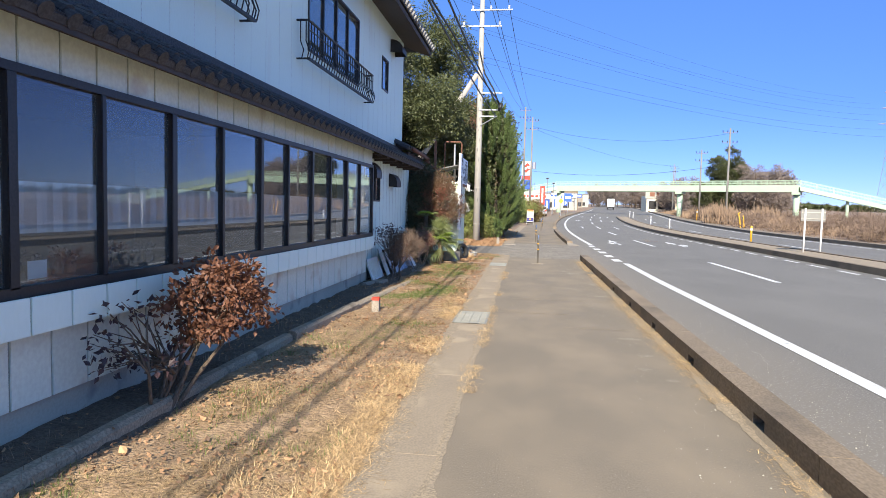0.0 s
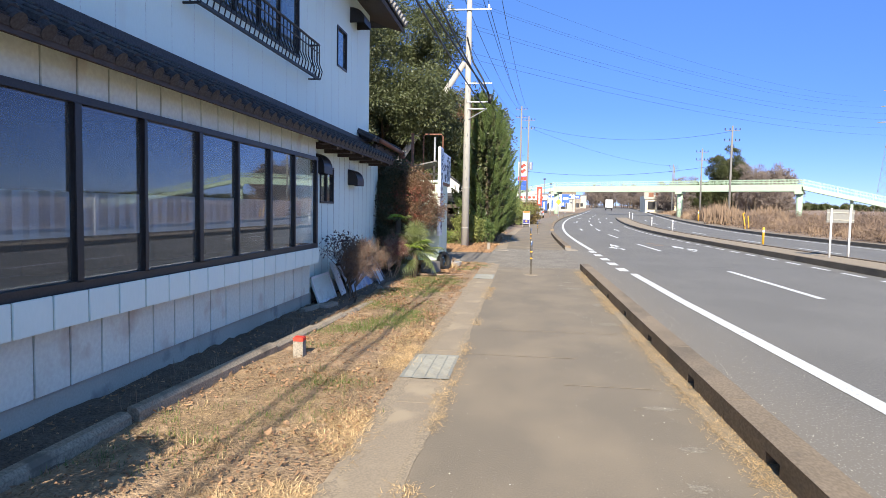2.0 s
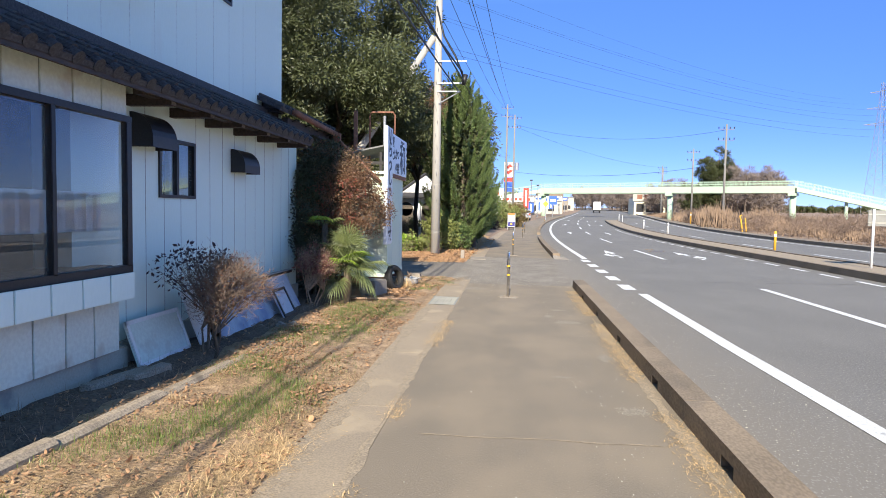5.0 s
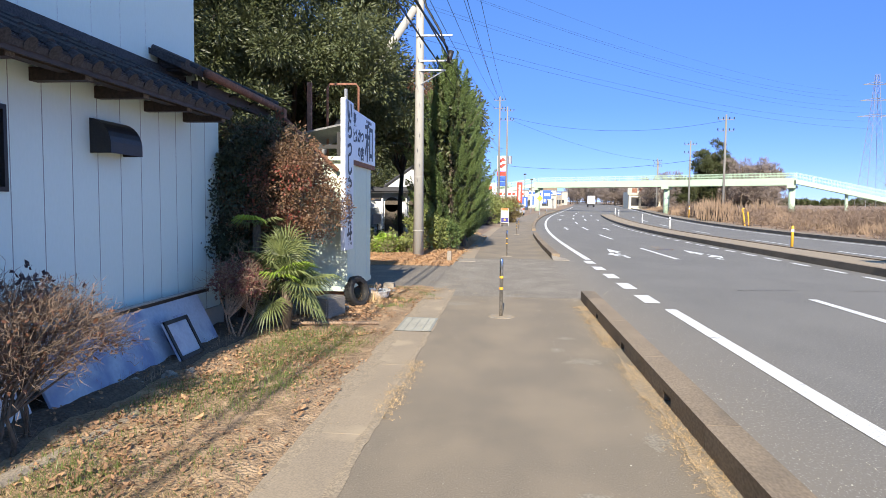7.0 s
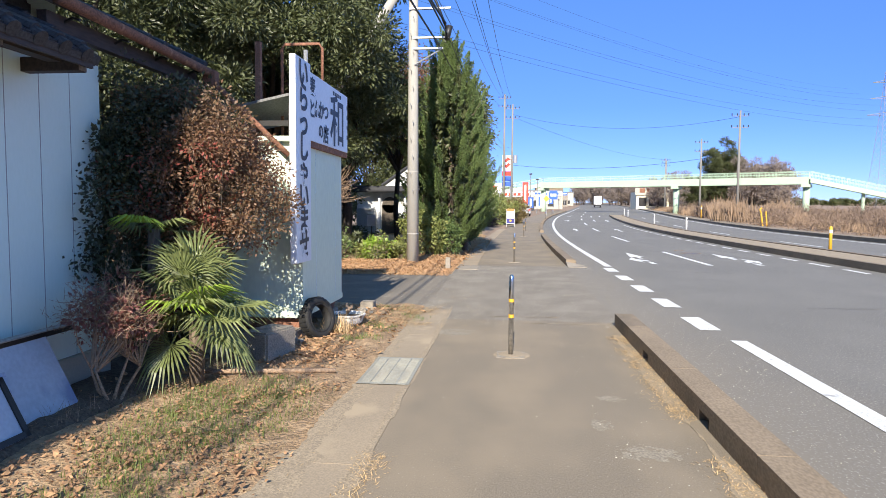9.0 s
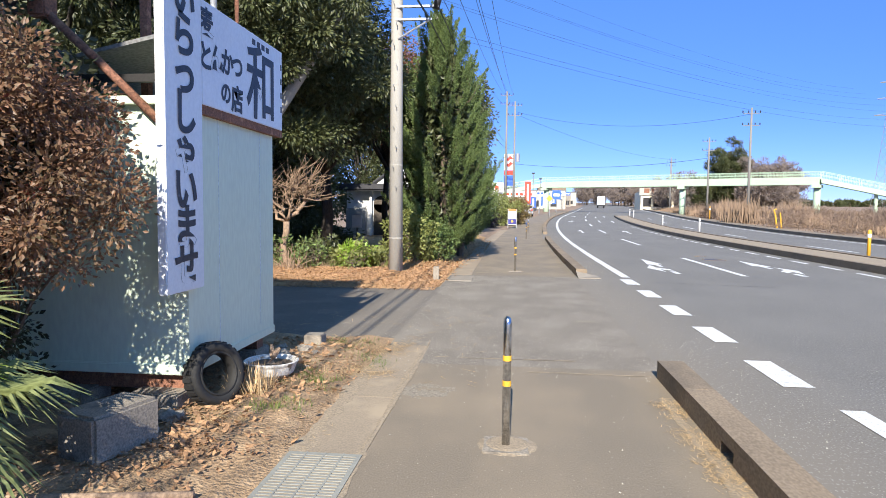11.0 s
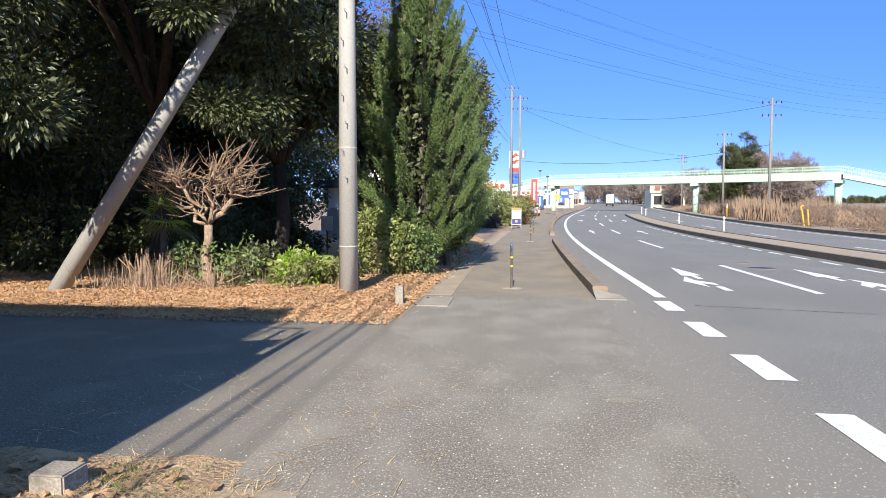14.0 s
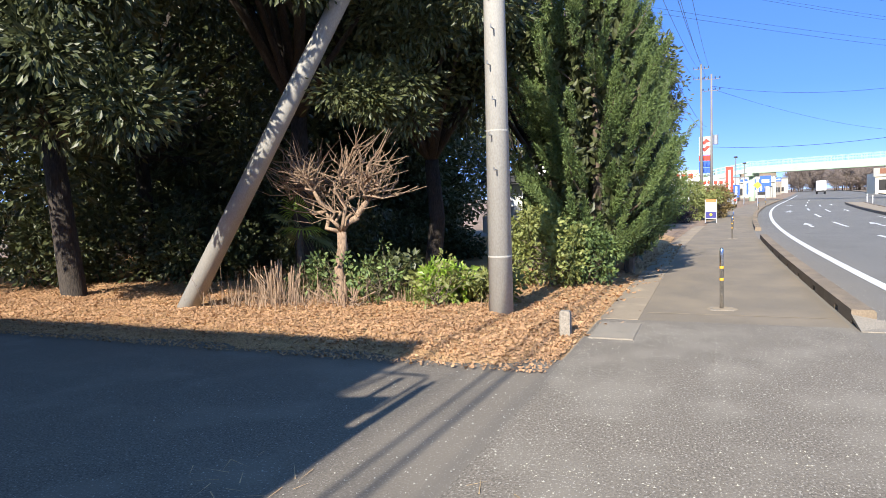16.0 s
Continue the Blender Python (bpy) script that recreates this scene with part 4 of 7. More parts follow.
for k in range(16):
    zz = 2.0 + 0.45 * k
    s = -1 if k % 2 else 1
    part("step_bolt", tube([(0.03 * s, -0.12, zz), (0.03 * s, -0.26, zz - 0.01), (0.03 * s, -0.27, zz + 0.03)], 0.009, 6), M_STEEL, pole)
for zz, x0, x1, yy in ((10.4, -0.5, 1.35, -0.15), (9.7, -0.9, 0.9, -0.12), (6.0, 0, 0.95, -0.12), (5.72, 0, 0.8, -0.12), (6.75, -0.1, 1.0, -0.12)):
    part("cross_arm", boxes((x0, x1, yy - 0.035, yy + 0.035, zz - 0.022, zz + 0.022)), M_STEEL, pole)
part("brace", tube([(0.05, -0.13, 5.3), (0.75, -0.13, 5.7)], 0.02, 6), M_STEEL, pole)
for xx, zz in ((-0.4, 10.4), (0.4, 10.4), (1.2, 10.4), (-0.8, 9.7), (0.8, 9.7)):
    part("insulator", tube([(xx, -0.15, zz + 0.03), (xx, -0.15, zz + 0.08), (xx, -0.15, zz + 0.12), (xx, -0.15, zz + 0.18)], [0.03, 0.055, 0.035, 0.05], 8), M_WPAINT, pole)
part("cable_bundle", tube([(0.9, -0.1, 6.2), (0.62, -0.14, 6.9), (0.2, -0.15, 7.6), (-0.05, -0.16, 8.6)], 0.035, 8), M_BLACK, pole, smooth=True)
part("cable_closure", tube([(0.88, -0.1, 5.95), (0.98, -0.1, 6.3)], 0.08, 10), M_BLACK, pole, smooth=True)
stay = tube([(-7.45, 29.0, -0.2), (-2.35, 29.35, 7.6)], [0.16, 0.11], 16)
tagged(part("prop_pole", stay, M_POLE, smooth=True), "slanting concrete prop pole leaning on the utility pole", "pole")


def cable(a, b, sag, r=0.012, name="overhead_cable"):
    a, b = Vector(a), Vector(b)
    return part(name, tube([a.lerp(b, k / 24) - Vector((0, 0, 4 * sag * (k / 24) * (1 - k / 24))) for k in range(25)], r, 5), M_BLACK)


wires = thing("overhead_wires", "black overhead power and telephone wires", "wires")
FP = (-0.5, 113.0)
for dx, zz, z2 in ((-0.4, 10.6, 18.6), (0.4, 10.6, 18.6), (1.2, 10.6, 18.6), (-0.8, 9.9, 17.3), (0.8, 9.9, 17.3), (0.9, 6.1, 11.0), (0.7, 5.8, 10.6)):
    cable((PX + dx, PY, zz), (FP[0] + dx * 0.8, FP[1], z2), 0.9, 0.014).parent = wires
    cable((PX + dx, PY, zz), (PX + dx - 0.6, -14, zz + (0.2 if zz > 7 else 0)), 0.7, 0.012 if zz > 7 else 0.022).parent = wires
cable((PX + 0.85, PY, 6.4), (-3.4, 6.0, 7.6), 0.3, 0.03).parent = wires


# ---- bollards, stake, grates, small things by the footway ----
def bollard(x, y, h=0.86):
    b = thing("bollard", "slim steel bollard with black and yellow bands", "bollard", (x, y, lift(y)), "bollards along the footway")
    part("post", tube([(0, 0, -0.03), (0, 0, h - 0.05), (0, 0, h - 0.015), (0, 0, h)], [0.027, 0.027, 0.022, 0.009], 16), M_CHROME, b, smooth=True)
    for zz, m_ in ((0.375, M_YELLOW), (0.53, M_YELLOW)):
        part("band", tube([(0, 0, h * zz / 0.8), (0, 0, h * zz / 0.8 + 0.035)], 0.0285, 16), m_, b)
    part("footing", boxes((-0.15, 0.15, -0.15, 0.15, -0.04, 0.01), bevel=0.006), M_CONC, b)
    part("drifted_sand", tube([(0.01, 0.02, 0.0), (0.01, 0.02, 0.014)], [0.2, 0.12], 14), M_SAND, b)
    return b


bollard(0.41, 19.05)
for x, y in ((0.54, 30.9), (1.2, 48), (1.5, 56), (4.4, 84), (2.8, 92), (6.2, 101)):
    bollard(x, y)
stake = thing("boundary_stake", "grey concrete boundary stake with a red top", "boundary stake", (-2.19, 9.42, 0))
part("shaft", boxes((-0.055, 0.055, -0.055, 0.055, -0.1, 0.175), bevel=0.006), M_CONC, stake)
part("cap", boxes((-0.057, 0.057, -0.057, 0.057, 0.165, 0.215), bevel=0.008), M_RED, stake)
st2 = boxes((-0.06, 0.06, -0.06, 0.06, -0.1, 0.3), bevel=0.01)
tagged(part("boundary_stone", st2, M_CONC), "weathered square concrete boundary stone in the leaves", "boundary stone").matrix_basis = pose(-1.16, 28.55, 0.0)


def grate(x0, x1, y0, y1, fine=True):
    g = thing("drain_grate", "pale galvanised drain grate set in the gutter", "drain grate")
    part("grate_frame", boxes((x0, x1, y0, y0 + 0.03, -0.02, 0.012), (x0, x1, y1 - 0.03, y1, -0.02, 0.012), (x0, x0 + 0.03, y0, y1, -0.02, 0.0115), (x1 - 0.03, x1, y0, y1, -0.02, 0.0115)), M_GRATE, g)
    part("pit", boxes((x0, x1, y0, y1, -0.01, 0.0095)), M_GUTTER, g)
    k = int((y1 - y0) / 0.035)
    for i in range(1, k):
        yy = y0 + (y1 - y0) * i / k
        part("slat", boxes((x0 + 0.03, x1 - 0.03, yy - 0.009, yy + 0.009, 0.0, 0.0135)), M_GRATE, g)
    part("cross_bar", boxes(*[(x0 + (x1 - x0) * f - 0.006, x0 + (x1 - x0) * f + 0.006, y0, y1, 0.0, 0.0145) for f in (0.25, 0.5, 0.75)]), M_GRATE, g)
    return g


grate(-0.96, -0.48, 8.75, 9.75)
grate(-0.95, -0.48, 17.75, 18.75)
tagged(part("drain_cover", boxes((-0.9, -0.4, 28.5, 29.5, -0.05, 0.014), bevel=0.006), M_CONC), "pale concrete drain cover at the driveway", "drain cover")
border_conc = mat("pale_border_concrete", (0.36, 0.295, 0.215), (0.27, 0.22, 0.16), 0.95, 2.5, 60, 0.3, spots=(0.17, 0.14, 0.105), spot_at=0.58, spot_scale=3, piece=0.1)
curb = thing("border_kerb", "low weathered concrete border kerb along the bed", "kerb", kind="structure")
c_me = kerb_block(1.2, 0.1, 0.145, False)
c_me.materials[0] = border_conc
for k in range(13):
    shared("kerb_stone", c_me, pose(-2.8 + 0.006 * k, -8.52 + 1.2 * k, -0.05, 0, 0, -0.28), curb)
for k in range(7):
    shared("kerb_stone", c_me, pose(-2.69 + 0.058 * k, 7.12 + 1.2 * k, -0.03 - 0.022 * max(0, k - 1), 0, 0.6 * (k % 2), -2.8), curb)
for (x, y, w, r) in ((-2.98, 11.75, 0.7, 12), (-2.8, 12.1, 0.5, 6)):
    tagged(part("concrete_plank", boxes((-0.06, 0.06, 0, w, 0.02, 0.13), bevel=0.012), M_CONC), "broken concrete plank lying in the bed", "concrete block").matrix_basis = pose(x, y, 0, 0, 0, -r)


# ---- boards leaning on the wall ----
def leaning(name, label, y0, y1, h, foot, material, tilt=14, inset=None, group=""):
    t = thing(name, label, "board", (foot, y0, 0.06), group)
    t.matrix_basis = pose(foot, y0, 0.07, 0, -tilt, 0)
    part("sheet", boxes((-0.025, 0, 0, y1 - y0, 0, h), bevel=0.004), material, t)
    if inset:
        part("rim", boxes((0, 0.012, 0, 0.04, 0, h), (0, 0.012, y1 - y0 - 0.04, y1 - y0, 0, h), (0, 0.012, 0, y1 - y0, h - 0.04, h), (0, 0.012, 0, y1 - y0, 0, 0.04)), inset, t)
    return t


M_OLD = mat("faded_sign_board", (0.5, 0.55, 0.62), (0.42, 0.47, 0.55), 0.6, 1.5, 30, 0.03, vary=0.15, spots=(0.24, 0.29, 0.43), spot_at=0.5, spot_scale=2.2, soft=0.12)
leaning("leaning_board", "pale board with a white rim leaning on the wall", 12.55, 13.5, 0.46, -2.98, M_TILE_W, 20, M_WPAINT)
leaning("leaning_board", "narrow white board with bolt holes leaning on the wall", 13.6, 13.88, 0.64, -2.9, M_WPAINT, 22)
old_board = leaning("old_sign", "large faded blue-white sign board leaning on the wall", 14.0, 16.75, 0.56, -2.84, M_OLD, 27)
M_FADED = mat("faded_lettering", (0.33, 0.37, 0.5), (0.4, 0.44, 0.56), 0.6, 6, 40, 0)
pieces("faded_lettering", [(0.0, 0.003, 0.15 + 0.38 * k + dy, 0.15 + 0.38 * k + dy + w, dz, dz + hh) for k in range(6) for dy, w, dz, hh in ((0.0, 0.2, 0.36, 0.035), (0.08, 0.035, 0.16, 0.2), (0.02, 0.16, 0.24, 0.03), (0.14, 0.03, 0.14, 0.12))], M_FADED, old_board)
leaning("framed_panel", "small grey panel in a dark frame leaning on the old sign", 15.58, 16.05, 0.42, -2.68, M_OLD, 27, M_DARK)
rail_ = thing("old_rail", "long dark metal rail lying on top of the old sign", "rail", (-3.12, 14.0, 0.56))
part("bar", boxes((-0.04, 0.03, 0, 3.05, 0.0, 0.045), bevel=0.006), M_DARK, rail_)
part("flange", boxes((-0.03, 0.05, 0.02, 3.03, 0.045, 0.055)), M_STEEL, rail_)
blk = tagged(part("concrete_trough", boxes((-0.16, 0.16, 0, 0.5, 0, 0.3), bevel=0.02), M_CONC), "weathered concrete block lying at the hut's foot", "concrete block")
blk.matrix_basis = pose(-2.15, 18.4, 0, 0, 0, -16)


# ---- plants by the building ----
def shrub(name, label, base, centre, radii, clumps, per, size, material, seed, r0=0.03, clump_r=0.12, twigs=0, twig_mat=None, stems=5, wood=None):
    t = thing(name, label, "shrub", base)
    o = Vector(base)
    g = random.Random(seed)
    cp = crown_points(Vector(centre) - o, radii, clumps, seed, 0.35)
    bm = bmesh.new()
    ends = list(cp[:: max(1, len(cp) // 26)])
    for s in range(stems):
        a = Vector((g.uniform(-0.06, 0.06), g.uniform(-0.06, 0.06), -0.05))
        knee = (Vector(centre) - o) * 0.5 + Vector((g.uniform(-0.5, 0.5) * radii[0], g.uniform(-0.5, 0.5) * radii[1], g.uniform(-0.1, 0.1)))
        sweep(bm, [a, a.lerp(knee, 0.5) + Vector((g.uniform(-0.04, 0.04), g.uniform(-0.04, 0.04), 0)), knee], [r0, r0 * 0.8, r0 * 0.6], 6)
        for e in ends[s::stems]:
            e = Vector(e)
            m = knee.lerp(e, 0.55) + Vector((g.uniform(-0.07, 0.07), g.uniform(-0.07, 0.07), g.uniform(-0.02, 0.09)))
            sweep(bm, [knee, m, e], [r0 * 0.5, r0 * 0.33, r0 * 0.15], 5)
    part("stem", bm, wood or M_TWIG, t)
    if twigs:
        v, f = [], []
        for k in range(twigs):
            p = Vector(cp[g.randrange(len(cp))]) + Vector((g.gauss(0, 1), g.gauss(0, 1), g.gauss(0, 1))) * clump_r * 0.5
            for _ in range(3):
                d = (p - (Vector(centre) - o) * 0.6).normalized() * 0.6 + Vector((g.gauss(0, 1), g.gauss(0, 1), g.gauss(0, 1))) * 0.5
                q = p + d.normalized() * g.uniform(0.035, 0.09)
                s = Vector((g.gauss(0, 1), g.gauss(0, 1), g.gauss(0, 1))).cross(d).normalized() * 0.0026
                u = d.cross(s).normalized() * 0.0026
                n = len(v)
                v += [p + s, p - s, p + u, q]
                f += [(n, n + 1, n + 3), (n + 1, n + 2, n + 3), (n + 2, n, n + 3)]
                p = q
        raw("twig_mass", v, f, twig_mat or M_TWIG, t)
    if per:
        v, f = leaves(clumped(cp, per, clump_r, seed), size, seed=seed, aspect=0.55)
        raw("foliage", v, f, material, t)
    return t


shrub("withered_shrub", "small shrub with a round head of brown withered leaves", (-2.68, 4.5, 0.0), (-2.45, 4.98, 0.8), (0.36, 0.44, 0.34), 120, 34, 0.05, L_BROWN, 3, 0.022, 0.1, stems=5, wood=M_BARK)
shrub("sparse_shrub", "sparse bare-branched shrub with few dark purple leaves", (-2.78, 4.5, 0.0), (-2.75, 4.35, 0.62), (0.28, 0.42, 0.34), 34, 6, 0.06, L_PURPLE, 5, 0.018, 0.1, stems=5, wood=M_BARK)
shrub("bare_shrub", "bare pale-twigged shrub, half dead", (-2.66, 13.3, 0.0), (-2.58, 13.55, 0.72), (0.32, 0.46, 0.28), 90, 9, 0.035, L_BROWN, 8, 0.02, 0.12, twigs=3000, stems=4, wood=M_BARK, twig_mat=M_DRYTWIG)
shrub("purple_shrub", "spreading shrub with small dark purple leaves", (-2.72, 13.6, 0.0), (-2.8, 13.4, 0.95), (0.3, 0.62, 0.2), 46, 12, 0.045, L_PURPLE, 9, 0.014, 0.1, stems=3, wood=M_BARK)
shrub("red_brown_shrub", "small twisted shrub with red-brown leaves", (-2.72, 16.95, 0.0), (-2.68, 17.05, 0.72), (0.26, 0.4, 0.22), 50, 40, 0.04, L_RUSSET, 11, 0.016, 0.1, twigs=700, stems=4)
shrub("nandina", "tall nandina bush with russet and red leaves", (-2.85, 18.45, 0.0), (-2.68, 18.25, 1.86), (0.85, 0.55, 0.85), 290, 115, 0.036, L_NANDINA, 13, 0.02, 0.16, stems=9, wood=M_BARK)
shrub("red_nandina_spray", "sprays of red nandina leaves", (-2.6, 18.2, 0.0), (-2.72, 17.95, 1.75), (0.7, 0.4, 0.4), 40, 26, 0.04, L_REDLEAF, 14, 0.012, 0.1, stems=3, wood=M_BARK)
shrub("wall_vine", "dense dark ivy climbing the corner of the wall", (-3.05, 17.95, 0.0), (-3.08, 18.2, 1.4), (0.42, 0.75, 1.35), 330, 100, 0.045, L_VINE, 17, 0.03, 0.2, stems=7, wood=M_BARK)
shrub("hanging_vine", "dead creeper hanging at the eave", (-3.05, 18.6, 0.0), (-3.0, 18.9, 2.2), (0.5, 0.7, 0.55), 160, 26, 0.07, L_VINE, 18, 0.02, 0.18, stems=4, wood=M_BARK)


def palm(base, h, n, seed, size=0.55, spread=(-35, 80), name="fan_palm", label="small fan palm with green fronds and brown fibrous trunk"):
    t = thing(name, label, "palm", base)
    g = random.Random(seed)
    part("trunk", tube([(0, 0, -0.05), (0.02, 0, h * 0.3), (0, 0.02, h * 0.6)], [0.055, 0.07, 0.05], 9), M_BARK, t, smooth=True)
    for k in range(n):
        a = k * 2.4 + g.uniform(-0.3, 0.3)
        el = radians(g.uniform(*spread))
        d = Vector((math.cos(a) * math.cos(el), math.sin(a) * math.cos(el), math.sin(el)))
        L = g.uniform(0.18, 0.5) * size / 0.55
        c = Vector((0, 0, h * 0.6)) + d * L
        part("stalk", tube([(0, 0, h * 0.58), Vector((0, 0, h * 0.6)) + d * L * 0.5 + Vector((0, 0, 0.04)), c], [0.012, 0.009, 0.007], 5), L_PALM, t)
        side = d.cross(Vector((0, 0, 1))).normalized()
        nm = side.cross(d).normalized()
        v, f = [], []
        m_ = 26
        for i in range(m_):
            th = radians(-118 + 236 * i / (m_ - 1))
            e = (d * math.cos(th) + side * math.sin(th))
            w = side * math.cos(th) - d * math.sin(th)
            R = size * (0.82 + 0.18 * math.cos(th)) * g.uniform(0.88, 1.08)
            p1 = c + e * R * 0.6 + nm * 0.03
            p2 = c + e * R - nm * 0.0 - Vector((0, 0, 0.13 * R + g.uniform(0, 0.05)))
            q = len(v)
            v += [c, p1 + w * 0.012 - nm * 0.012, p2, p1 - w * 0.012 - nm * 0.012, p1]
            f += [(q, q + 1, q + 4), (q + 1, q + 2, q + 4), (q, q + 4, q + 3), (q + 4, q + 2, q + 3)]
        raw("frond", v, f, L_LIME if k in (2, 5) else L_PALM, t)
    return t


palm((-2.3, 17.5, 0), 1.12, 24, 4, 0.42, (-55, 86))
palm((-2.72, 17.6, 0), 2.25, 5, 9, 0.28, (-10, 60), label="second fan palm half hidden in the bushes")
pole_b = tube([(-2.8, 17.7, 0.06), (-1.2, 18.0, 0.05)], 0.022, 8)
tagged(part("bamboo_cane", pole_b, M_TWIG, smooth=True), "dry bamboo cane lying on the earth", "cane")

# tyre, wash tub, stones by the hut
tyre = thing("old_tyre", "worn black car tyre leaning on the hut", "tyre", (-1.85, 19.72, 0.29))
tyre.matrix_basis = pose(-1.88, 19.66, 0.236, 78, 0, 64) @ Matrix.Scale(0.8, 4)
bm = bmesh.new()
prof = [(0.2, -0.07), (0.25, -0.095), (0.29, -0.09), (0.305, -0.06), (0.31, 0), (0.305, 0.06), (0.29, 0.09), (0.25, 0.095), (0.2, 0.07), (0.19, 0)]
rings = [[bm.verts.new((r * math.cos(2 * math.pi * k / 32), r * math.sin(2 * math.pi * k / 32), z)) for r, z in prof] for k in range(32)]
for a, b in zip(rings, rings[1:] + rings[:1]):
    for i in range(len(prof)):
        bm.faces.new((a[i], b[i], b[(i + 1) % len(prof)], a[(i + 1) % len(prof)]))
bmesh.ops.recalc_face_normals(bm, faces=bm.faces)
casing = part("casing", bm, M_RUBBER, tyre, smooth=True)
part("bead", tube([(0.205 * math.cos(k * math.pi / 16), 0.205 * math.sin(k * math.pi / 16), 0.075) for k in range(33)], 0.012, 6), M_RUBBER, casing)
for k in range(28):
    a = 2 * math.pi * k / 28
    part("tread_block", boxes((0.3, 0.318, -0.02, 0.02, -0.06, 0.06)), M_RUBBER, casing).matrix_basis = Matrix.Rotation(a, 4, "Z")
tub = thing("wash_tub", "old chipped white basin filled with soil and a dead stump", "planter", (-1.72, 20.45, 0))
bm = bmesh.new()
tp = [(0.15, 0.02), (0.2, 0.06), (0.225, 0.13), (0.24, 0.15), (0.245, 0.165), (0.235, 0.17), (0.215, 0.15), (0.2, 0.12)]
rings = [[bm.verts.new((r * math.cos(2 * math.pi * k / 28), r * math.sin(2 * math.pi * k / 28), z)) for r, z in tp] for k in range(28)]
for a, b in zip(rings, rings[1:] + rings[:1]):
    for i in range(len(tp) - 1):
        bm.faces.new((a[i], b[i], b[i + 1], a[i + 1]))
bm.faces.new([r[0] for r in rings])
bm.faces.new([r[-1] for r in rings])
bmesh.ops.recalc_face_normals(bm, faces=bm.faces)
part("basin", bm, mat("chipped_enamel", (0.66, 0.64, 0.6), (0.58, 0.56, 0.52), 0.5, 6, 40, 0.1, spots=(0.2, 0.17, 0.14), spot_at=0.6, spot_scale=9, soft=0.05), tub)
part("soil", tube([(0, 0, 0.1), (0, 0, 0.135)], [0.2, 0.19], 20), M_SOIL, tub)
part("stump", tube([(0, 0, 0.12), (0.01, 0.02, 0.2), (0.06, 0.05, 0.27)], [0.045, 0.035, 0.02], 8), M_TWIG, tub)
part("stump", tube([(0.01, 0.01, 0.19), (-0.02, 0.06, 0.29)], [0.03, 0.014], 7), M_TWIG, tub)


def stone(x, y, s, seed, material=None, label="rough broken stone in the verge"):
    bm = bmesh.new()
    bmesh.ops.create_icosphere(bm, subdivisions=2, radius=s)
    for v in bm.verts:
        v.co *= 0.8 + 0.5 * noise.noise(v.co * (2.2 / s) + Vector((seed, 0, 0)))
        v.co.z *= 0.65
    ob = tagged(part("stone", bm, material or M_CONC), label, "stone")
    ob.location = (x, y, s * 0.3)
    return ob


for x, y, s in ((-1.75, 21.5, 0.1), (-1.9, 21.2, 0.12), (-1.6, 21.35, 0.07), (-2.0, 19.2, 0.12), (-2.25, 19.1, 0.1), (-2.75, 14.9, 0.1), (-2.6, 15.2, 0.09), (-2.5, 15.4, 0.07), (-1.7, 20.9, 0.08)):
    stone(x, y, s, x * 7 + y)
tagged(part("concrete_block", boxes((-1.85, -1.65, 21.75, 21.95, 0, 0.13), bevel=0.01), M_CONC), "small concrete block at the driveway corner", "block")


# ---- trees past the driveway ----
broad_tree("evergreen_tree", "large dark evergreen oak with glossy leaves", (-7.2, 32.2, 0), (-7.1, 32.0, 3.4), (-6.2, 30.9, 7.4), (3.2, 2.8, 3.4), 430, 220, 0.115, L_EVER, 21, 0.2, 0.5, low=-0.66, extra=((-4.3, 30.4, 3.3, 0.7), (-3.6, 30.6, 4.6, 0.8), (-4.3, 28.3, 5.0, 0.8), (-4.9, 28.1, 5.7, 0.9), (-3.8, 28.5, 5.9, 0.8), (-4.6, 28.3, 6.6, 0.9)))
broad_tree("evergreen_tree", "tall dark evergreen oak behind the hut", (-10.6, 29.6, 0), (-10.4, 29.2, 3.0), (-8.6, 26.9, 6.5), (3.5, 2.3, 3.3), 380, 210, 0.125, L_EVER, 22, 0.22, 0.52, low=-0.8, extra=((-7.4, 26.8, 3.6, 0.9), (-8.4, 26.4, 3.2, 0.9), (-9.4, 26.2, 3.0, 0.8), (-7.0, 27.2, 4.4, 0.9), (-6.6, 27.4, 2.9, 0.5)))
broad_tree("evergreen_tree", "large dark evergreen oak in the grove", (-5.4, 34.5, 0), (-5.4, 34.6, 2.6), (-5.4, 34.3, 5.4), (2.3, 2.6, 1.7), 400, 76, 0.17, L_EVER, 23, 0.2, 0.6)
broad_tree("evergreen_tree", "dark evergreen tree deep in the grove", (-12.5, 33, 0), (-12.4, 33, 3), (-12.3, 33.5, 6.0), (4.0, 3.5, 4.2), 420, 60, 0.21, L_EVER, 24, 0.2, 0.8)
broad_tree("evergreen_tree", "dark evergreen tree at the grove's edge", (-16, 28.5, 0), (-16, 28.6, 3), (-15, 29, 5.0), (4.0, 4, 4.2), 360, 60, 0.21, L_EVER, 25, 0.25, 0.8)
broad_tree("evergreen_tree", "tall evergreen tree at the back of the grove", (-13, 39, 0), (-13, 39, 3), (-13, 39, 6.5), (4.2, 3, 5), 420, 60, 0.25, L_EVER, 26, 0.25, 0.9)
broad_tree("evergreen_tree", "tall evergreen tree at the back of the grove", (-18, 37, 0), (-18, 37, 3), (-18, 37, 6), (5, 3, 5), 380, 60, 0.27, L_EVER, 27, 0.25, 0.9)
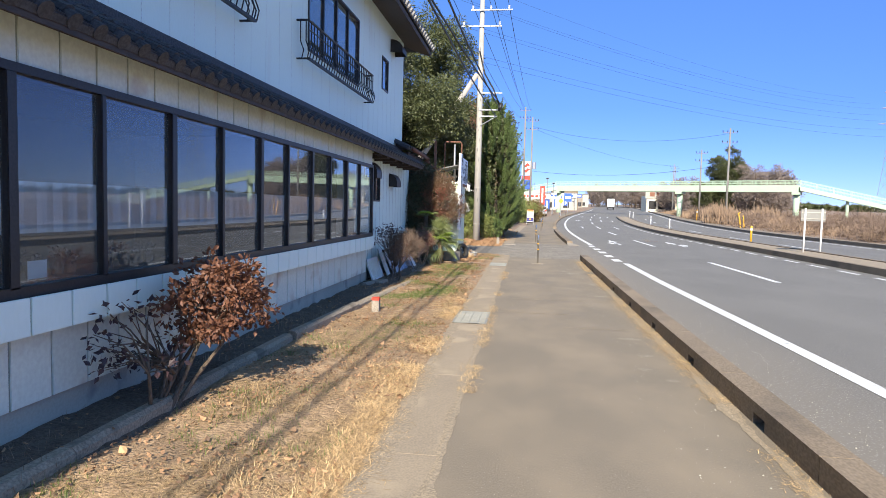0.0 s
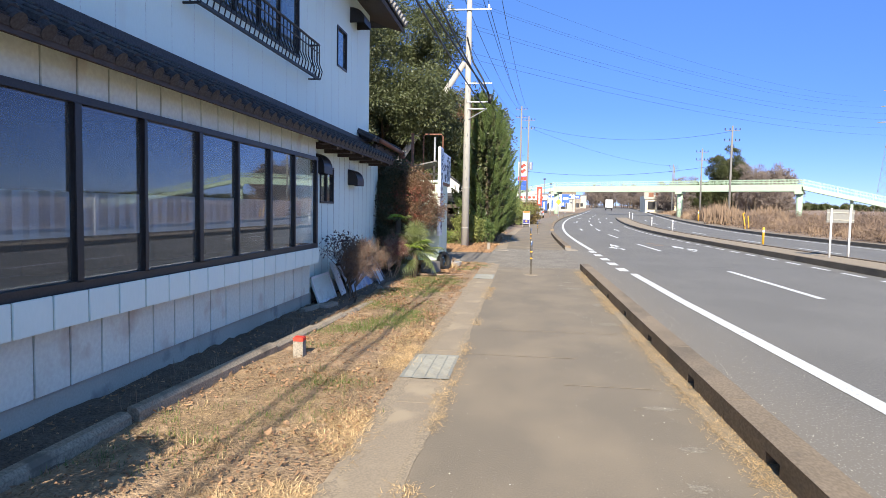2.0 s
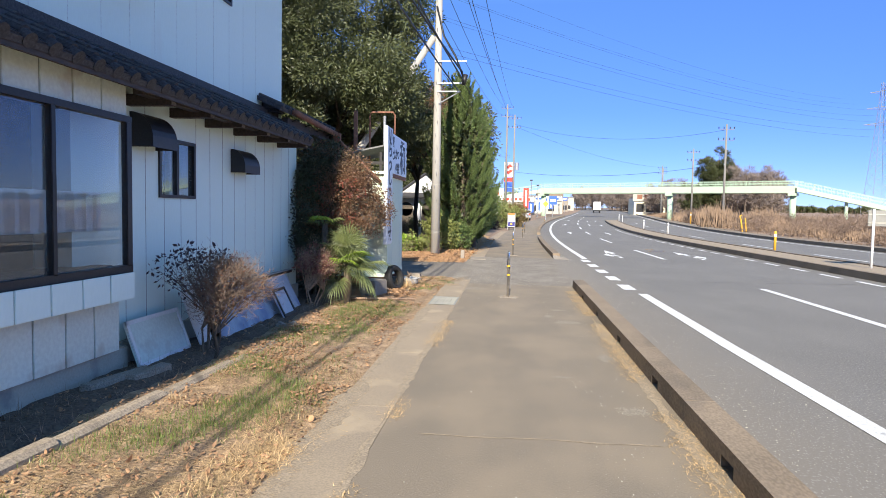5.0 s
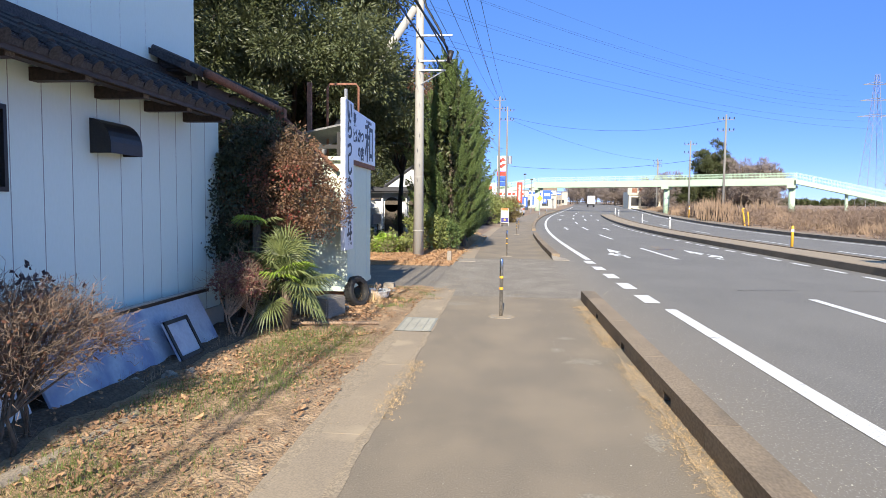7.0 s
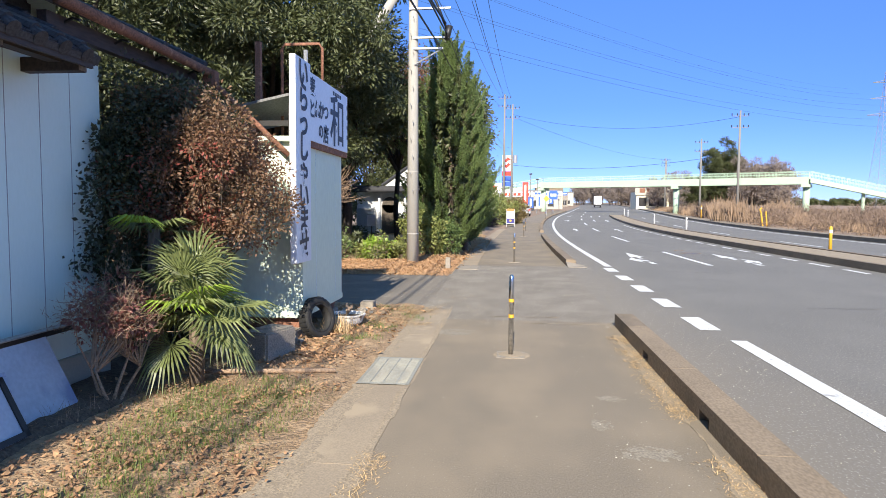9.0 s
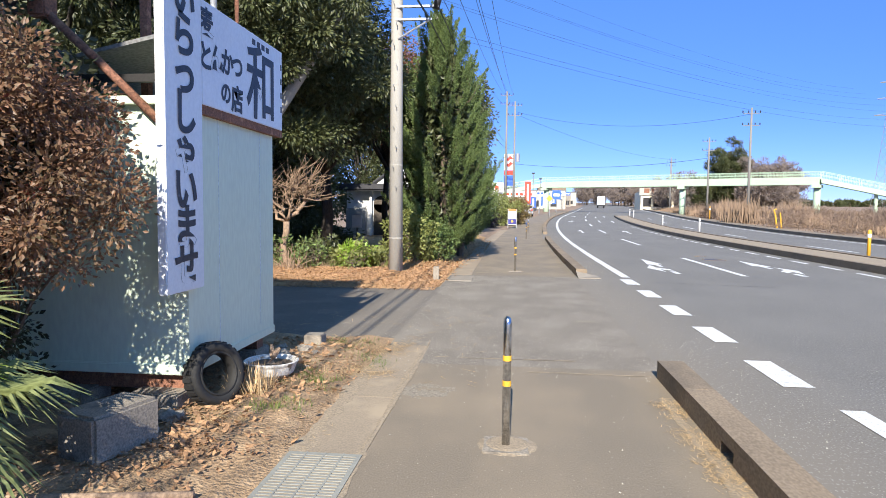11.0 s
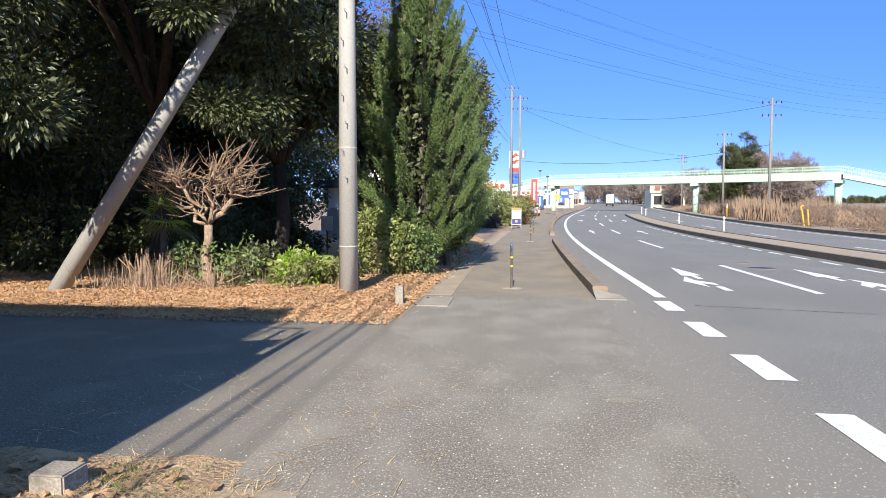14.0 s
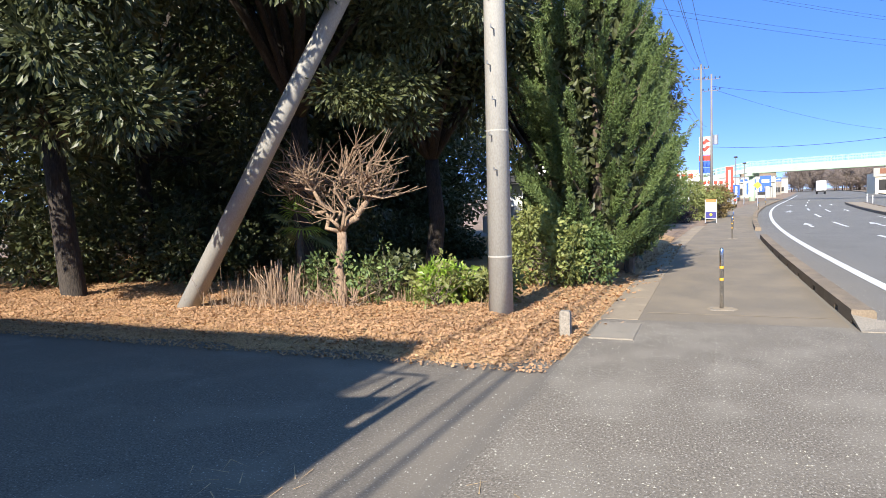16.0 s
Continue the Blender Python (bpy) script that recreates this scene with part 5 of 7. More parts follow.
broad_tree("russet_tree", "leafless russet-twigged tree with a few red leaves", (-4.2, 38.5, 0), (-4.2, 38.6, 3), (-4.0, 38.2, 5.9), (1.6, 1.6, 2.0), 260, 30, 0.1, L_BROWN, 28, 0.12, 0.5)
for k, (x, y, r, h) in enumerate(((-7.5, 33.6, 1.2, 0.75), (-10.2, 32.3, 1.4, 0.8), (-9, 35.5, 1.5, 1.0), (-12.5, 30.8, 1.3, 0.8), (-15.5, 33, 1.9, 1.2), (-11.5, 37.5, 2.4, 1.7), (-16, 38, 2.8, 1.8), (-21, 36, 2.8, 1.8), (-21, 31, 2.6, 1.6), (-14, 42, 3.0, 1.9), (-19, 42, 3.0, 1.9))):
    shrub("undergrowth_bush", "dark evergreen bush in the shade of the grove", (x, y, 0), (x, y, h), (r, r * 0.7, h), 110, 40, 0.1 + 0.04 * h, L_EVER, 40 + k, 0.03, 0.22 + 0.14 * h, wood=M_BARK)


broad_tree("evergreen_tree", "dense dark evergreen beside the white house", (-11.2, 45, 0), (-11.2, 45, 2), (-11.4, 45, 4.6), (2.6, 2.2, 4.6), 420, 46, 0.26, L_EVER, 71, 0.2, 0.8)
broad_tree("evergreen_tree", "dense dark evergreen at the back of the grove", (-16.5, 45, 0), (-16.5, 45, 2), (-16.5, 45, 4.6), (3.2, 2.2, 4.6), 420, 46, 0.28, L_EVER, 72, 0.2, 0.9)
broad_tree("evergreen_tree", "dense dark evergreen at the far end of the grove", (-22.5, 43, 0), (-22.5, 43, 2), (-22.5, 43, 4.6), (3.6, 2.2, 4.6), 400, 46, 0.3, L_EVER, 73, 0.2, 0.9)
broad_tree("evergreen_tree", "tall dark evergreen behind the white house", (-6, 57, 0), (-6, 57, 3), (-6, 57, 6.4), (4.6, 2.5, 4.4), 400, 46, 0.3, L_EVER, 74, 0.25, 0.9)
broad_tree("evergreen_tree", "tall dark evergreen behind the hut's grove", (-9.2, 41, 0), (-9.2, 41, 3), (-9.6, 41, 4.4), (1.7, 1.8, 4.2), 260, 46, 0.24, L_EVER, 75, 0.2, 0.7)

broad_tree("evergreen_tree", "dense dark evergreen closing the grove", (-9.6, 43.2, 0), (-9.6, 43.2, 1.6), (-9.5, 43.2, 4.2), (1.7, 1.6, 4.2), 320, 46, 0.24, L_EVER, 76, 0.2, 0.7)
broad_tree("evergreen_tree", "dark evergreen behind the white house", (-8.6, 53.5, 0), (-8.6, 53.5, 1.4), (-8.4, 53.5, 5.6), (3.2, 1.8, 4.4), 460, 60, 0.2, L_EVER, 77, 0.16, 0.6)
broad_tree("evergreen_tree", "tall dark evergreen beyond the white house", (-3.6, 54, 0), (-3.6, 54, 2.4), (-3.8, 54, 5.6), (3.0, 1.8, 4.4), 460, 60, 0.22, L_EVER, 78, 0.16, 0.6)
for k, (x, y, r, h) in enumerate(((-8.6, 40.6, 1.5, 1.2), (-8.6, 42.0, 1.0, 0.9), (-6.6, 37.8, 1.0, 0.45), (-8.2, 37.2, 1.3, 0.7), (-6.9, 35.6, 1.0, 0.5), (-10.6, 34.6, 1.6, 1.1), (-9.8, 43.5, 1.6, 1.6), (-13.5, 35.6, 1.9, 1.4))):
    shrub("undergrowth_bush", "dark evergreen bush in the shade of the grove", (x, y, 0), (x, y, h), (r, r * 0.7, h), 130, 40, 0.1 + 0.04 * h, L_EVER, 140 + k, 0.03, 0.22 + 0.14 * h, wood=M_BARK)


def juniper(name, label, base, h, r, seed, tufts=260, per=300, leaf=0.06):
    """An upright juniper: many pointed plumes that sweep up and outward, over an inner mass coloured dark as gap shade.
    """
    t = thing(name, label, "tree", base)
    g = np.random.default_rng(seed)
    pts, dirs, inner = [], [], []
    bm = bmesh.new()
    sweep(bm, [(0, 0, -0.1), (0.05, 0, h * 0.3), (0, 0, h * 0.6)], [0.12, 0.08, 0.02], 8)
    lobes = [(g.uniform(0, 2 * math.pi), g.uniform(0.05, 0.9)) for _ in range(22)]
    for k in range(tufts):
        u = ((k + g.uniform(0, 1)) / tufts) ** 0.95
        a = g.uniform(0, 2 * math.pi)
        near = min(((math.cos(a) - math.cos(la)) ** 2 + (math.sin(a) - math.sin(la)) ** 2 + ((u - lu) * 5) ** 2) for la, lu in lobes)
        prof = r * np.interp(u, (0, 0.12, 0.4, 0.65, 0.85, 1.0), (0.55, 0.82, 1.0, 0.8, 0.46, 0.1)) * (1.12 - 0.34 * min(1, near))
        z = 0.35 + (h - 1.2) * u
        q = prof * g.uniform(0.6, 0.95)
        root = np.array((math.cos(a) * q * 0.8, math.sin(a) * q * 0.8, z))
        out = 0.8 - 0.55 * u
        d = np.array((math.cos(a) * out, math.sin(a) * out, 1.0)) + g.normal(size=3) * 0.13
        d /= np.linalg.norm(d)
        L = g.uniform(0.5, 1.05)
        s = g.uniform(0, 1, per)
        w = 0.2 * np.sqrt(s + 0.05) * (1 - s) ** 0.8
        side = g.normal(size=(per, 3))
        side /= np.linalg.norm(side, axis=1, keepdims=True)
        pts.append(root + d * (s * L)[:, None] + side * (w * np.sqrt(g.uniform(0.1, 1, per)))[:, None])
        dirs.append(d[None] * 1.1 + side * 0.55)
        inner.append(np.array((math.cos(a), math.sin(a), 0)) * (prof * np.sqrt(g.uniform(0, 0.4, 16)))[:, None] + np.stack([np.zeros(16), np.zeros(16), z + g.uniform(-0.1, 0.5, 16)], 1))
        if k % 8 == 0:
            sweep(bm, [(0, 0, max(0.1, z - q * 0.6)), root, root + d * L * 0.5], [0.025, 0.016, 0.005], 5)
    part("trunk", bm, M_BARK, t)
    v, f = leaves(np.concatenate(pts), leaf, up=np.concatenate(dirs), seed=seed, aspect=0.3)
    raw("crown", v, f, L_JUN, t)
    # a darker leaf colour puts the shade into the gaps between plumes
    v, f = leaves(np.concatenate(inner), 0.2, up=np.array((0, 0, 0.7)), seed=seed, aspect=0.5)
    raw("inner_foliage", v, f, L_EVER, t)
    return t


juniper("juniper_tree", "tall upright juniper with flame-shaped green tufts", (-1.6, 33.5, 0), 7.4, 1.45, 31, 330, 420)
juniper("juniper_tree", "dense green juniper beside the footway", (-1.2, 35.4, 0), 6.0, 1.15, 32, 300, 190)
juniper("juniper_tree", "dark juniper behind the first ones", (-1.5, 37.2, 0), 5.6, 1.1, 33, 240, 150)
juniper("juniper_tree", "narrow juniper in the shadow of the pole", (-2.55, 34.0, 0), 5.7, 0.6, 34, 110, 260)
juniper("juniper_tree", "last juniper of the row", (-1.4, 40.2, 0), 4.6, 1.0, 35, 200, 90)
shrub("low_juniper_bush", "low yellow-green juniper bush at the trunk foot", (-2.3, 32.3, 0), (-2.3, 32.4, 0.75), (0.75, 0.5, 0.6), 100, 50, 0.08, L_HEDGE, 36, 0.02, 0.18, wood=M_BARK)
shrub("low_juniper_bush", "low green juniper bush under the tall one", (-1.6, 32.7, 0), (-1.6, 32.7, 0.75), (0.45, 0.4, 0.45), 70, 50, 0.08, L_JUN, 37, 0.02, 0.18, wood=M_BARK)


def pollard(base):
    """A small pruned tree: a leaning pale stem, knobbly forked limbs and many thin tangled shoots."""
    t = thing("pruned_tree", "small pruned bare tree with a pale twisted trunk", "tree", base)
    g = random.Random(12)

    def crooked(bm, a, b, r0, r1, sides=7, kink=0.16):
        a, b = Vector(a), Vector(b)
        pts = [a.lerp(b, k / 5) + Vector((g.uniform(-1, 1), g.uniform(-1, 1), g.uniform(-1, 1))) * (b - a).length * kink * (0 < k < 5) for k in range(6)]
        sweep(bm, pts, [r0 + (r1 - r0) * k / 5 + (0.007 if k in (2, 4) else 0) for k in range(6)], sides)
        return pts

    bm = bmesh.new()
    fork = Vector((0.04, 0, 0.98))
    sweep(bm, [(0.02, 0, -0.1), (0.0, 0.02, 0.25), (-0.03, 0, 0.5), (0.03, 0.03, 0.75), fork], [0.1, 0.075, 0.06, 0.068, 0.062], 9)
    ends = []
    for q, r in (((-0.45, 0.1, 1.4), 0.033), ((-0.2, -0.25, 1.55), 0.027), ((0.42, 0.05, 1.4), 0.045), ((0.1, 0.35, 1.5), 0.026), ((0.2, -0.2, 1.6), 0.026), ((-0.3, 0.2, 1.5), 0.024)):
        ends += crooked(bm, fork, q, r, r * 0.75)[2:]
        for _ in range(4):
            tip = Vector(q) + Vector((g.uniform(-0.25, 0.25) + q[0] * 0.7, g.uniform(-0.3, 0.3), g.uniform(0.05, 0.55)))
            ends += crooked(bm, q, tip, r * 0.6, r * 0.3, 6, 0.2)[2:]
    part("trunk", bm, M_TRUNK, t, smooth=True)
    bm = bmesh.new()
    for q in ends:
        for _ in range(3):
            d = Vector((q.x * 0.7 + g.gauss(0, 0.5), g.gauss(0, 0.5), g.uniform(-0.1, 0.9))).normalized()
            L = g.uniform(0.2, 0.6)
            m = q + d * L * 0.5 + Vector((g.gauss(0, 0.04), g.gauss(0, 0.04), g.gauss(0, 0.03)))
            sweep(bm, [q, m, m + (d + Vector((g.gauss(0, 0.3), 0, 0.25))).normalized() * L * 0.5], [0.008, 0.006, 0.003], 4)
    part("shoot_mass", bm, M_TWIG, t)
    t.scale = (1.2, 1.2, 1.15)
    return t


pollard((-5.05, 30.0, 0.06))
for k, (x, y, r, h, m_) in enumerate(((-4.35, 30.6, 0.5, 0.45, L_EVER), (-3.35, 30.2, 0.32, 0.4, L_LIME), (-5.9, 30.5, 0.4, 0.35, L_HEDGE), (-3.7, 30.6, 0.45, 0.3, L_HEDGE), (-2.8, 30.4, 0.4, 0.25, L_HEDGE), (-4.9, 30.5, 0.4, 0.3, L_HEDGE))):
    shrub("bank_shrub", "low leafy green shrub on the leaf bank", (x, y, 0.05), (x, y, h), (r, r * 0.7, h * 0.7), 40, 26, 0.11, m_, 60 + k, 0.012, 0.13, wood=M_BARK)
palm((-6.3, 30.7, 0), 2.1, 7, 15, 0.5, label="fan palm in the shade of the grove")


def cut_canes(x, y, n, h, r, seed):
    """A clump of dry canes cut off at knee height, each a stick of its own."""
    t = thing("cut_canes", "clump of dry cut canes beside the prop pole", "plant stump", (x, y, 0.05))
    g = random.Random(seed)
    for k in range(n):
        a, q = g.uniform(0, 2 * math.pi), r * math.sqrt(g.random())
        p = Vector((math.cos(a) * q, math.sin(a) * q, -0.05))
        part("cane", tube([p, p + Vector((p.x * 0.5 + g.gauss(0, 0.06), p.y * 0.5 + g.gauss(0, 0.06), h * g.uniform(0.55, 1.05)))], [0.014, 0.011], 6), M_TWIG, t)
    for k in range(9):
        a = g.uniform(0, 2 * math.pi)
        p = Vector((g.uniform(-0.3, 0.3), g.uniform(-0.2, 0.2), 0.05))
        part("fallen_cane", tube([p, p + Vector((math.cos(a) * 0.5, math.sin(a) * 0.3, g.uniform(0.05, 0.6)))], 0.009, 5), M_TWIG, t)


cut_canes(-6.05, 29.75, 34, 0.75, 0.26, 5)
cut_canes(-4.7, 29.6, 16, 0.5, 0.2, 6)


# ---- white house behind the trees ----
lodge = thing("white_house", "small white house with arched openings and dark roof", "house", (-5.2, 47.8, lift(47.8)))
part("wall", boxes((-3.0, 2.3, 0.3, 4, 0, 2.4)), M_WPAINT, lodge)
part("roof", boxes((-3.4, 2.7, -0.6, 4.4, 2.4, 2.75), bevel=0.08), M_ROOF, lodge)
bm = bmesh.new()
tri = [(-1.3, 2.75), (1.7, 2.75), (0.2, 3.85)]
A = [bm.verts.new((x, -0.3, z)) for x, z in tri]
B = [bm.verts.new((x, 3.5, z)) for x, z in tri]
bm.faces.new(A); bm.faces.new(B[::-1])
for i in range(3):
    bm.faces.new((A[i], B[i], B[(i + 1) % 3], A[(i + 1) % 3]))
part("gable", bm, M_WPAINT, lodge)
part("roof", tube([(-1.45, -0.35, 2.78), (0.2, -0.35, 3.95), (1.85, -0.35, 2.78)], 0.09, 6), M_ROOF, lodge)
# the wall is closed: dark slabs on it stand for the arches' shade
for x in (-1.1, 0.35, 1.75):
    part("arch_opening", boxes((x - 0.45, x + 0.45, 0.22, 0.31, 0, 1.7)), M_ROOM_SHADE, lodge)
    part("arch_opening", tube([(x, 0.22, 1.7), (x, 0.31, 1.7)], 0.45, 20), M_ROOM_SHADE, lodge)
    part("column", boxes((x - 0.62, x - 0.5, 0.0, 0.2, 0, 2.4)), M_WPAINT, lodge)
part("cabinet", boxes((-2.9, -1.9, -0.3, 0.2, 0, 1.5), bevel=0.02), M_STEEL, lodge)
for x in (-0.45, 1.0):
    shrub("round_potted_bush", "dark round clipped bush by the house", (-5.2 + x, 47.3, 0), (-5.2 + x, 47.3, 0.75), (0.36, 0.36, 0.38), 60, 20, 0.1, L_EVER, 80, 0.02, 0.12, wood=M_BARK)
nb = thing("notice_board", "small pale board on a stake under the trees", "sign", (-5.2, 38, 0.1))
part("board", boxes((-0.18, 0.18, -0.01, 0.01, 0.7, 1.15)), M_WPAINT, nb)
part("stake", boxes((-0.02, 0.02, 0.01, 0.04, -0.1, 0.9)), M_BARK, nb)


# ---- far side: posts, poles, signs ----


def far_pole(x, y, h, arms=2, r=0.17, label="distant concrete utility pole with cross-arms"):
    p = thing("utility_pole", label, "utility pole", (x, y, lift(y)), "distant utility poles")
    part("shaft", tube([(0, 0, -0.3), (0, 0, h)], [r, r * 0.6], 10), M_POLE_OLD, p, smooth=True)
    for k in range(arms):
        z = h - 0.6 - 1.3 * k
        part("cross_arm", boxes((-0.85, 0.85, -0.04, 0.04, z - 0.035, z + 0.035)), M_RAILGREY, p)
        for xx in (-0.9, -0.3, 0.4, 0.9):
            part("insulator", tube([(xx, 0, z + 0.05), (xx, 0, z + 0.3)], 0.06, 6), M_DARK, p)
    return p


far_pole(26.0, 88.0, 12.3, 2)
far_pole(29.0, 113.0, 11.5, 2)
far_pole(36.0, 165.0, 12, 2)
far_pole(38.5, 175.0, 12, 1)
far_pole(-0.5, 113.0, 18.4, 2, 0.2)
fp = far_pole(0.7, 103.0, 15.4, 2, 0.17)
part("transformer", tube([(0.45, 0, 7.3), (0.45, 0, 8.4)], 0.28, 12), M_STEEL, fp)
cable((0.7, 103, 14.6), (26, 88, 12.0), 1.6, 0.016).parent = wires
cable((0.7, 103, 14.3), (36, 165, 13.0), 1.2, 0.016).parent = wires
cable((0.7, 103, 7.6), (26, 88, 8.0), 1.0, 0.02).parent = wires
for k in range(7):
    cable((-40, 75 + 6 * k, 28 + 4 * k - 2 * (k % 2)), (150, 260 + 10 * k, 32 + 4.0 * k), 6, 0.02).parent = wires


def guide_post(x, y, h, m_, label):
    g = thing("guide_post", label, "guide post", (x, y, lift(y) + (0.17 if 9 < x - bend(y) < 12 else 0)), "posts along the road")
    part("post", tube([(0, 0, -0.1), (0, 0, h - 0.04), (0, 0, h)], [0.06, 0.06, 0.035], 12), m_, g, smooth=True)
    part("band", tube([(0, 0, h * 0.72), (0, 0, h * 0.85)], 0.063, 12), M_WPAINT if m_ is M_YELLOW else M_STEEL, g)


guide_post(12.9, 38.8, 0.95, M_YELLOW, "yellow guide post on the median")
guide_post(12.3, 57.1, 0.85, M_WPAINT, "white guide post on the median")
guide_post(14.1, 75, 0.9, M_WPAINT, "white guide post on the median")
for x in (16.0, 16.5):
    guide_post(x, 102, 0.9, M_WPAINT, "white guide post at the median's end")
guide_post(24.4, 96, 1.6, M_YELLOW, "tall yellow guide post past the far footway")
ym = thing("yellow_marker", "leaning yellow hooked marker post in the weeds", "marker", (22.6, 72, 0.1))
part("post", tube([(0.25, 0, -0.1), (0.05, 0, 1.2), (-0.06, 0, 1.55), (0.12, 0, 1.66)], 0.07, 8), M_YELLOW, ym)
part("post", tube([(0.6, 0, -0.1), (0.45, 0, 1.35)], 0.06, 8), M_YELLOW, ym)
board = thing("median_sign", "blank grey back of a road sign on two white posts", "road sign", (10.85, 26.7, 0.17))
for dx in (0, 0.62):
    part("post", tube([(dx, 0, -0.1), (dx, 0, 1.72)], 0.035, 10), M_WPAINT, board, smooth=True)
part("sign_panel", boxes((-0.14, 0.76, 0.03, 0.055, 1.22, 1.68), bevel=0.005), mat("grey_sign_back", (0.25, 0.245, 0.215), (0.23, 0.225, 0.2), 0.5, 1, 10, 0.0, vary=0.1), board)
part("stiffener", boxes((-0.14, 0.76, 0.012, 0.03, 1.3, 1.33), (-0.14, 0.76, 0.012, 0.03, 1.55, 1.58)), M_BASE, board)


# ---- footbridge ----
BL, BR = Vector((6.7, 140.0, 0)), Vector((46.0, 116.0, 0))
bdir = (BR - BL).normalized()
ang = math.degrees(math.atan2(bdir.y, bdir.x))
blen = (BR - BL).length
bridge = thing("footbridge", "long pale green steel footbridge over the road", "footbridge", (0, 0, 0))
bridge.matrix_basis = pose(BL.x, BL.y, 5.55, 0, 0, ang)
part("girder", boxes((0, blen, -1, -0.9, 0, 1.15), (0, blen, 0.9, 1, 0, 1.15), (0, blen, -0.9, 0.9, 0.75, 0.85)), M_GREEN, bridge)


def railing(x0, x1, z0, z1, parent, top=1.0):
    n = max(2, int(abs(x1 - x0) / 2.4))
    for yy in (-1, 1):
        for hh in (top * 0.5, top):
            part("rail", tube([(x0, yy, z0 + hh), (x1, yy, z1 + hh)], 0.04, 6), M_GREEN, parent)
        for i in range(n + 1):
            f = i / n
            part("baluster", boxes((x0 + (x1 - x0) * f - 0.03, x0 + (x1 - x0) * f + 0.03, yy - 0.03, yy + 0.03, z0 + (z1 - z0) * f, z0 + (z1 - z0) * f + top)), M_GREEN, parent)
        bm = bmesh.new()
        k = int(abs(x1 - x0) / 0.2)
        for i in range(k):
            f = i / k
            zz = z0 + (z1 - z0) * f
            box(bm, x0 + (x1 - x0) * f - 0.012, x0 + (x1 - x0) * f + 0.012, yy - 0.012, yy + 0.012, zz + 0.05, zz + top - 0.02)
        part("bar_grid", bm, M_GREEN, parent)


railing(0, blen, 1.15, 1.15, bridge, 0.8)
for xx in (0.4, blen * 0.565, blen - 0.4):
    part("pier", tube([(xx, 0, -6.2), (xx, 0, 0)], 0.5, 14), M_GREEN, bridge, smooth=True)
    part("pier_head", boxes((xx - 0.6, xx + 0.6, -1.2, 1.2, -0.45, 0)), M_GREEN, bridge)


def ramp(x0, x1, drop, parent):
    bm = bmesh.new()
    s = math.atan2(-drop, abs(x1 - x0))
    for yy in (-0.95, 0.95):
        a = [bm.verts.new((x0, yy - 0.05, 0.95)), bm.verts.new((x1, yy - 0.05, 0.95 - drop)), bm.verts.new((x1, yy - 0.05, 0.25 - drop)), bm.verts.new((x0, yy - 0.05, 0.25))]
        b = [bm.verts.new((v.co.x, yy + 0.05, v.co.z)) for v in a]
        bm.faces.new(a); bm.faces.new(b[::-1])
        for i in range(4):
            bm.faces.new((a[i], b[i], b[(i + 1) % 4], a[(i + 1) % 4]))
    q = [bm.verts.new((x0, -0.95, 0.8)), bm.verts.new((x1, -0.95, 0.8 - drop)), bm.verts.new((x1, 0.95, 0.8 - drop)), bm.verts.new((x0, 0.95, 0.8))]
    bm.faces.new(q)
    bmesh.ops.recalc_face_normals(bm, faces=bm.faces)
    part("ramp", bm, M_GREEN, parent)
    railing(x0, x1, 0.95, 0.95 - drop, parent)


rr = new("ramp_arm")
rr.parent = bridge
rr.matrix_basis = pose(blen, 0, 0, 0, 0, 12)
ramp(0, 25, 6.0, rr)
for xx in (7, 14):
    part("pier", tube([(xx, 0, -6), (xx, 0, 0.6 - 6.0 * xx / 25)], 0.25, 10), M_GREEN, rr)
rl = new("ramp_arm")
rl.parent = bridge
rl.matrix_basis = pose(0, 0, 0, 0, 0, 215)
ramp(0, 26, 4.6, rl)
part("pier", tube([(12, 0, -6), (12, 0, -1.6)], 0.25, 10), M_GREEN, rl)


# ---- far left: hedge, shops, signs ----
shrub("round_hedge", "large rounded green hedge bush by the footway", (-1.6, 70, 0.1), (-1.6, 70, 1.5), (2.3, 2.6, 1.45), 260, 40, 0.16, L_HEDGE, 90, 0.05, 0.4, wood=M_BARK)
shrub("brown_hedge", "rounded brown-green clipped bush beside the hedge", (0.9, 73, 0.1), (0.9, 73, 1.3), (1.2, 1.6, 1.2), 140, 36, 0.15, leaf_mat("brown_hedge_leaf", (0.22, 0.16, 0.06), (0.15, 0.11, 0.045)), 91, 0.05, 0.35, wood=M_BARK)
shrub("purple_hedge", "low dark purple bush in front of the hedge", (-1.8, 65.5, 0.1), (-1.8, 65.5, 0.6), (1.2, 0.9, 0.55), 80, 30, 0.13, L_PURPLE, 92, 0.03, 0.3, wood=M_BARK)
asign = thing("standing_sign", "white standing sign with orange top and dark blue foot", "sign", (0.5, 64, lift(64)))
part("frame", boxes((-0.46, -0.4, -0.03, 0.03, 0, 1.95), (0.4, 0.46, -0.03, 0.03, 0, 1.95)), M_STEEL, asign)
part("panel", boxes((-0.4, 0.4, -0.02, 0.02, 0.35, 1.95)), M_WPAINT, asign)
part("top_panel", boxes((-0.4, 0.4, -0.03, -0.02, 1.7, 1.95)), mat("orange_paint", (0.8, 0.22, 0.06), (0.7, 0.2, 0.06), 0.5, 3, 30, 0.03), asign)
part("foot_panel", boxes((-0.4, 0.4, -0.03, -0.02, 0.4, 0.92)), mat("navy_paint", (0.04, 0.04, 0.22), (0.03, 0.03, 0.18), 0.5, 3, 30, 0.03), asign)
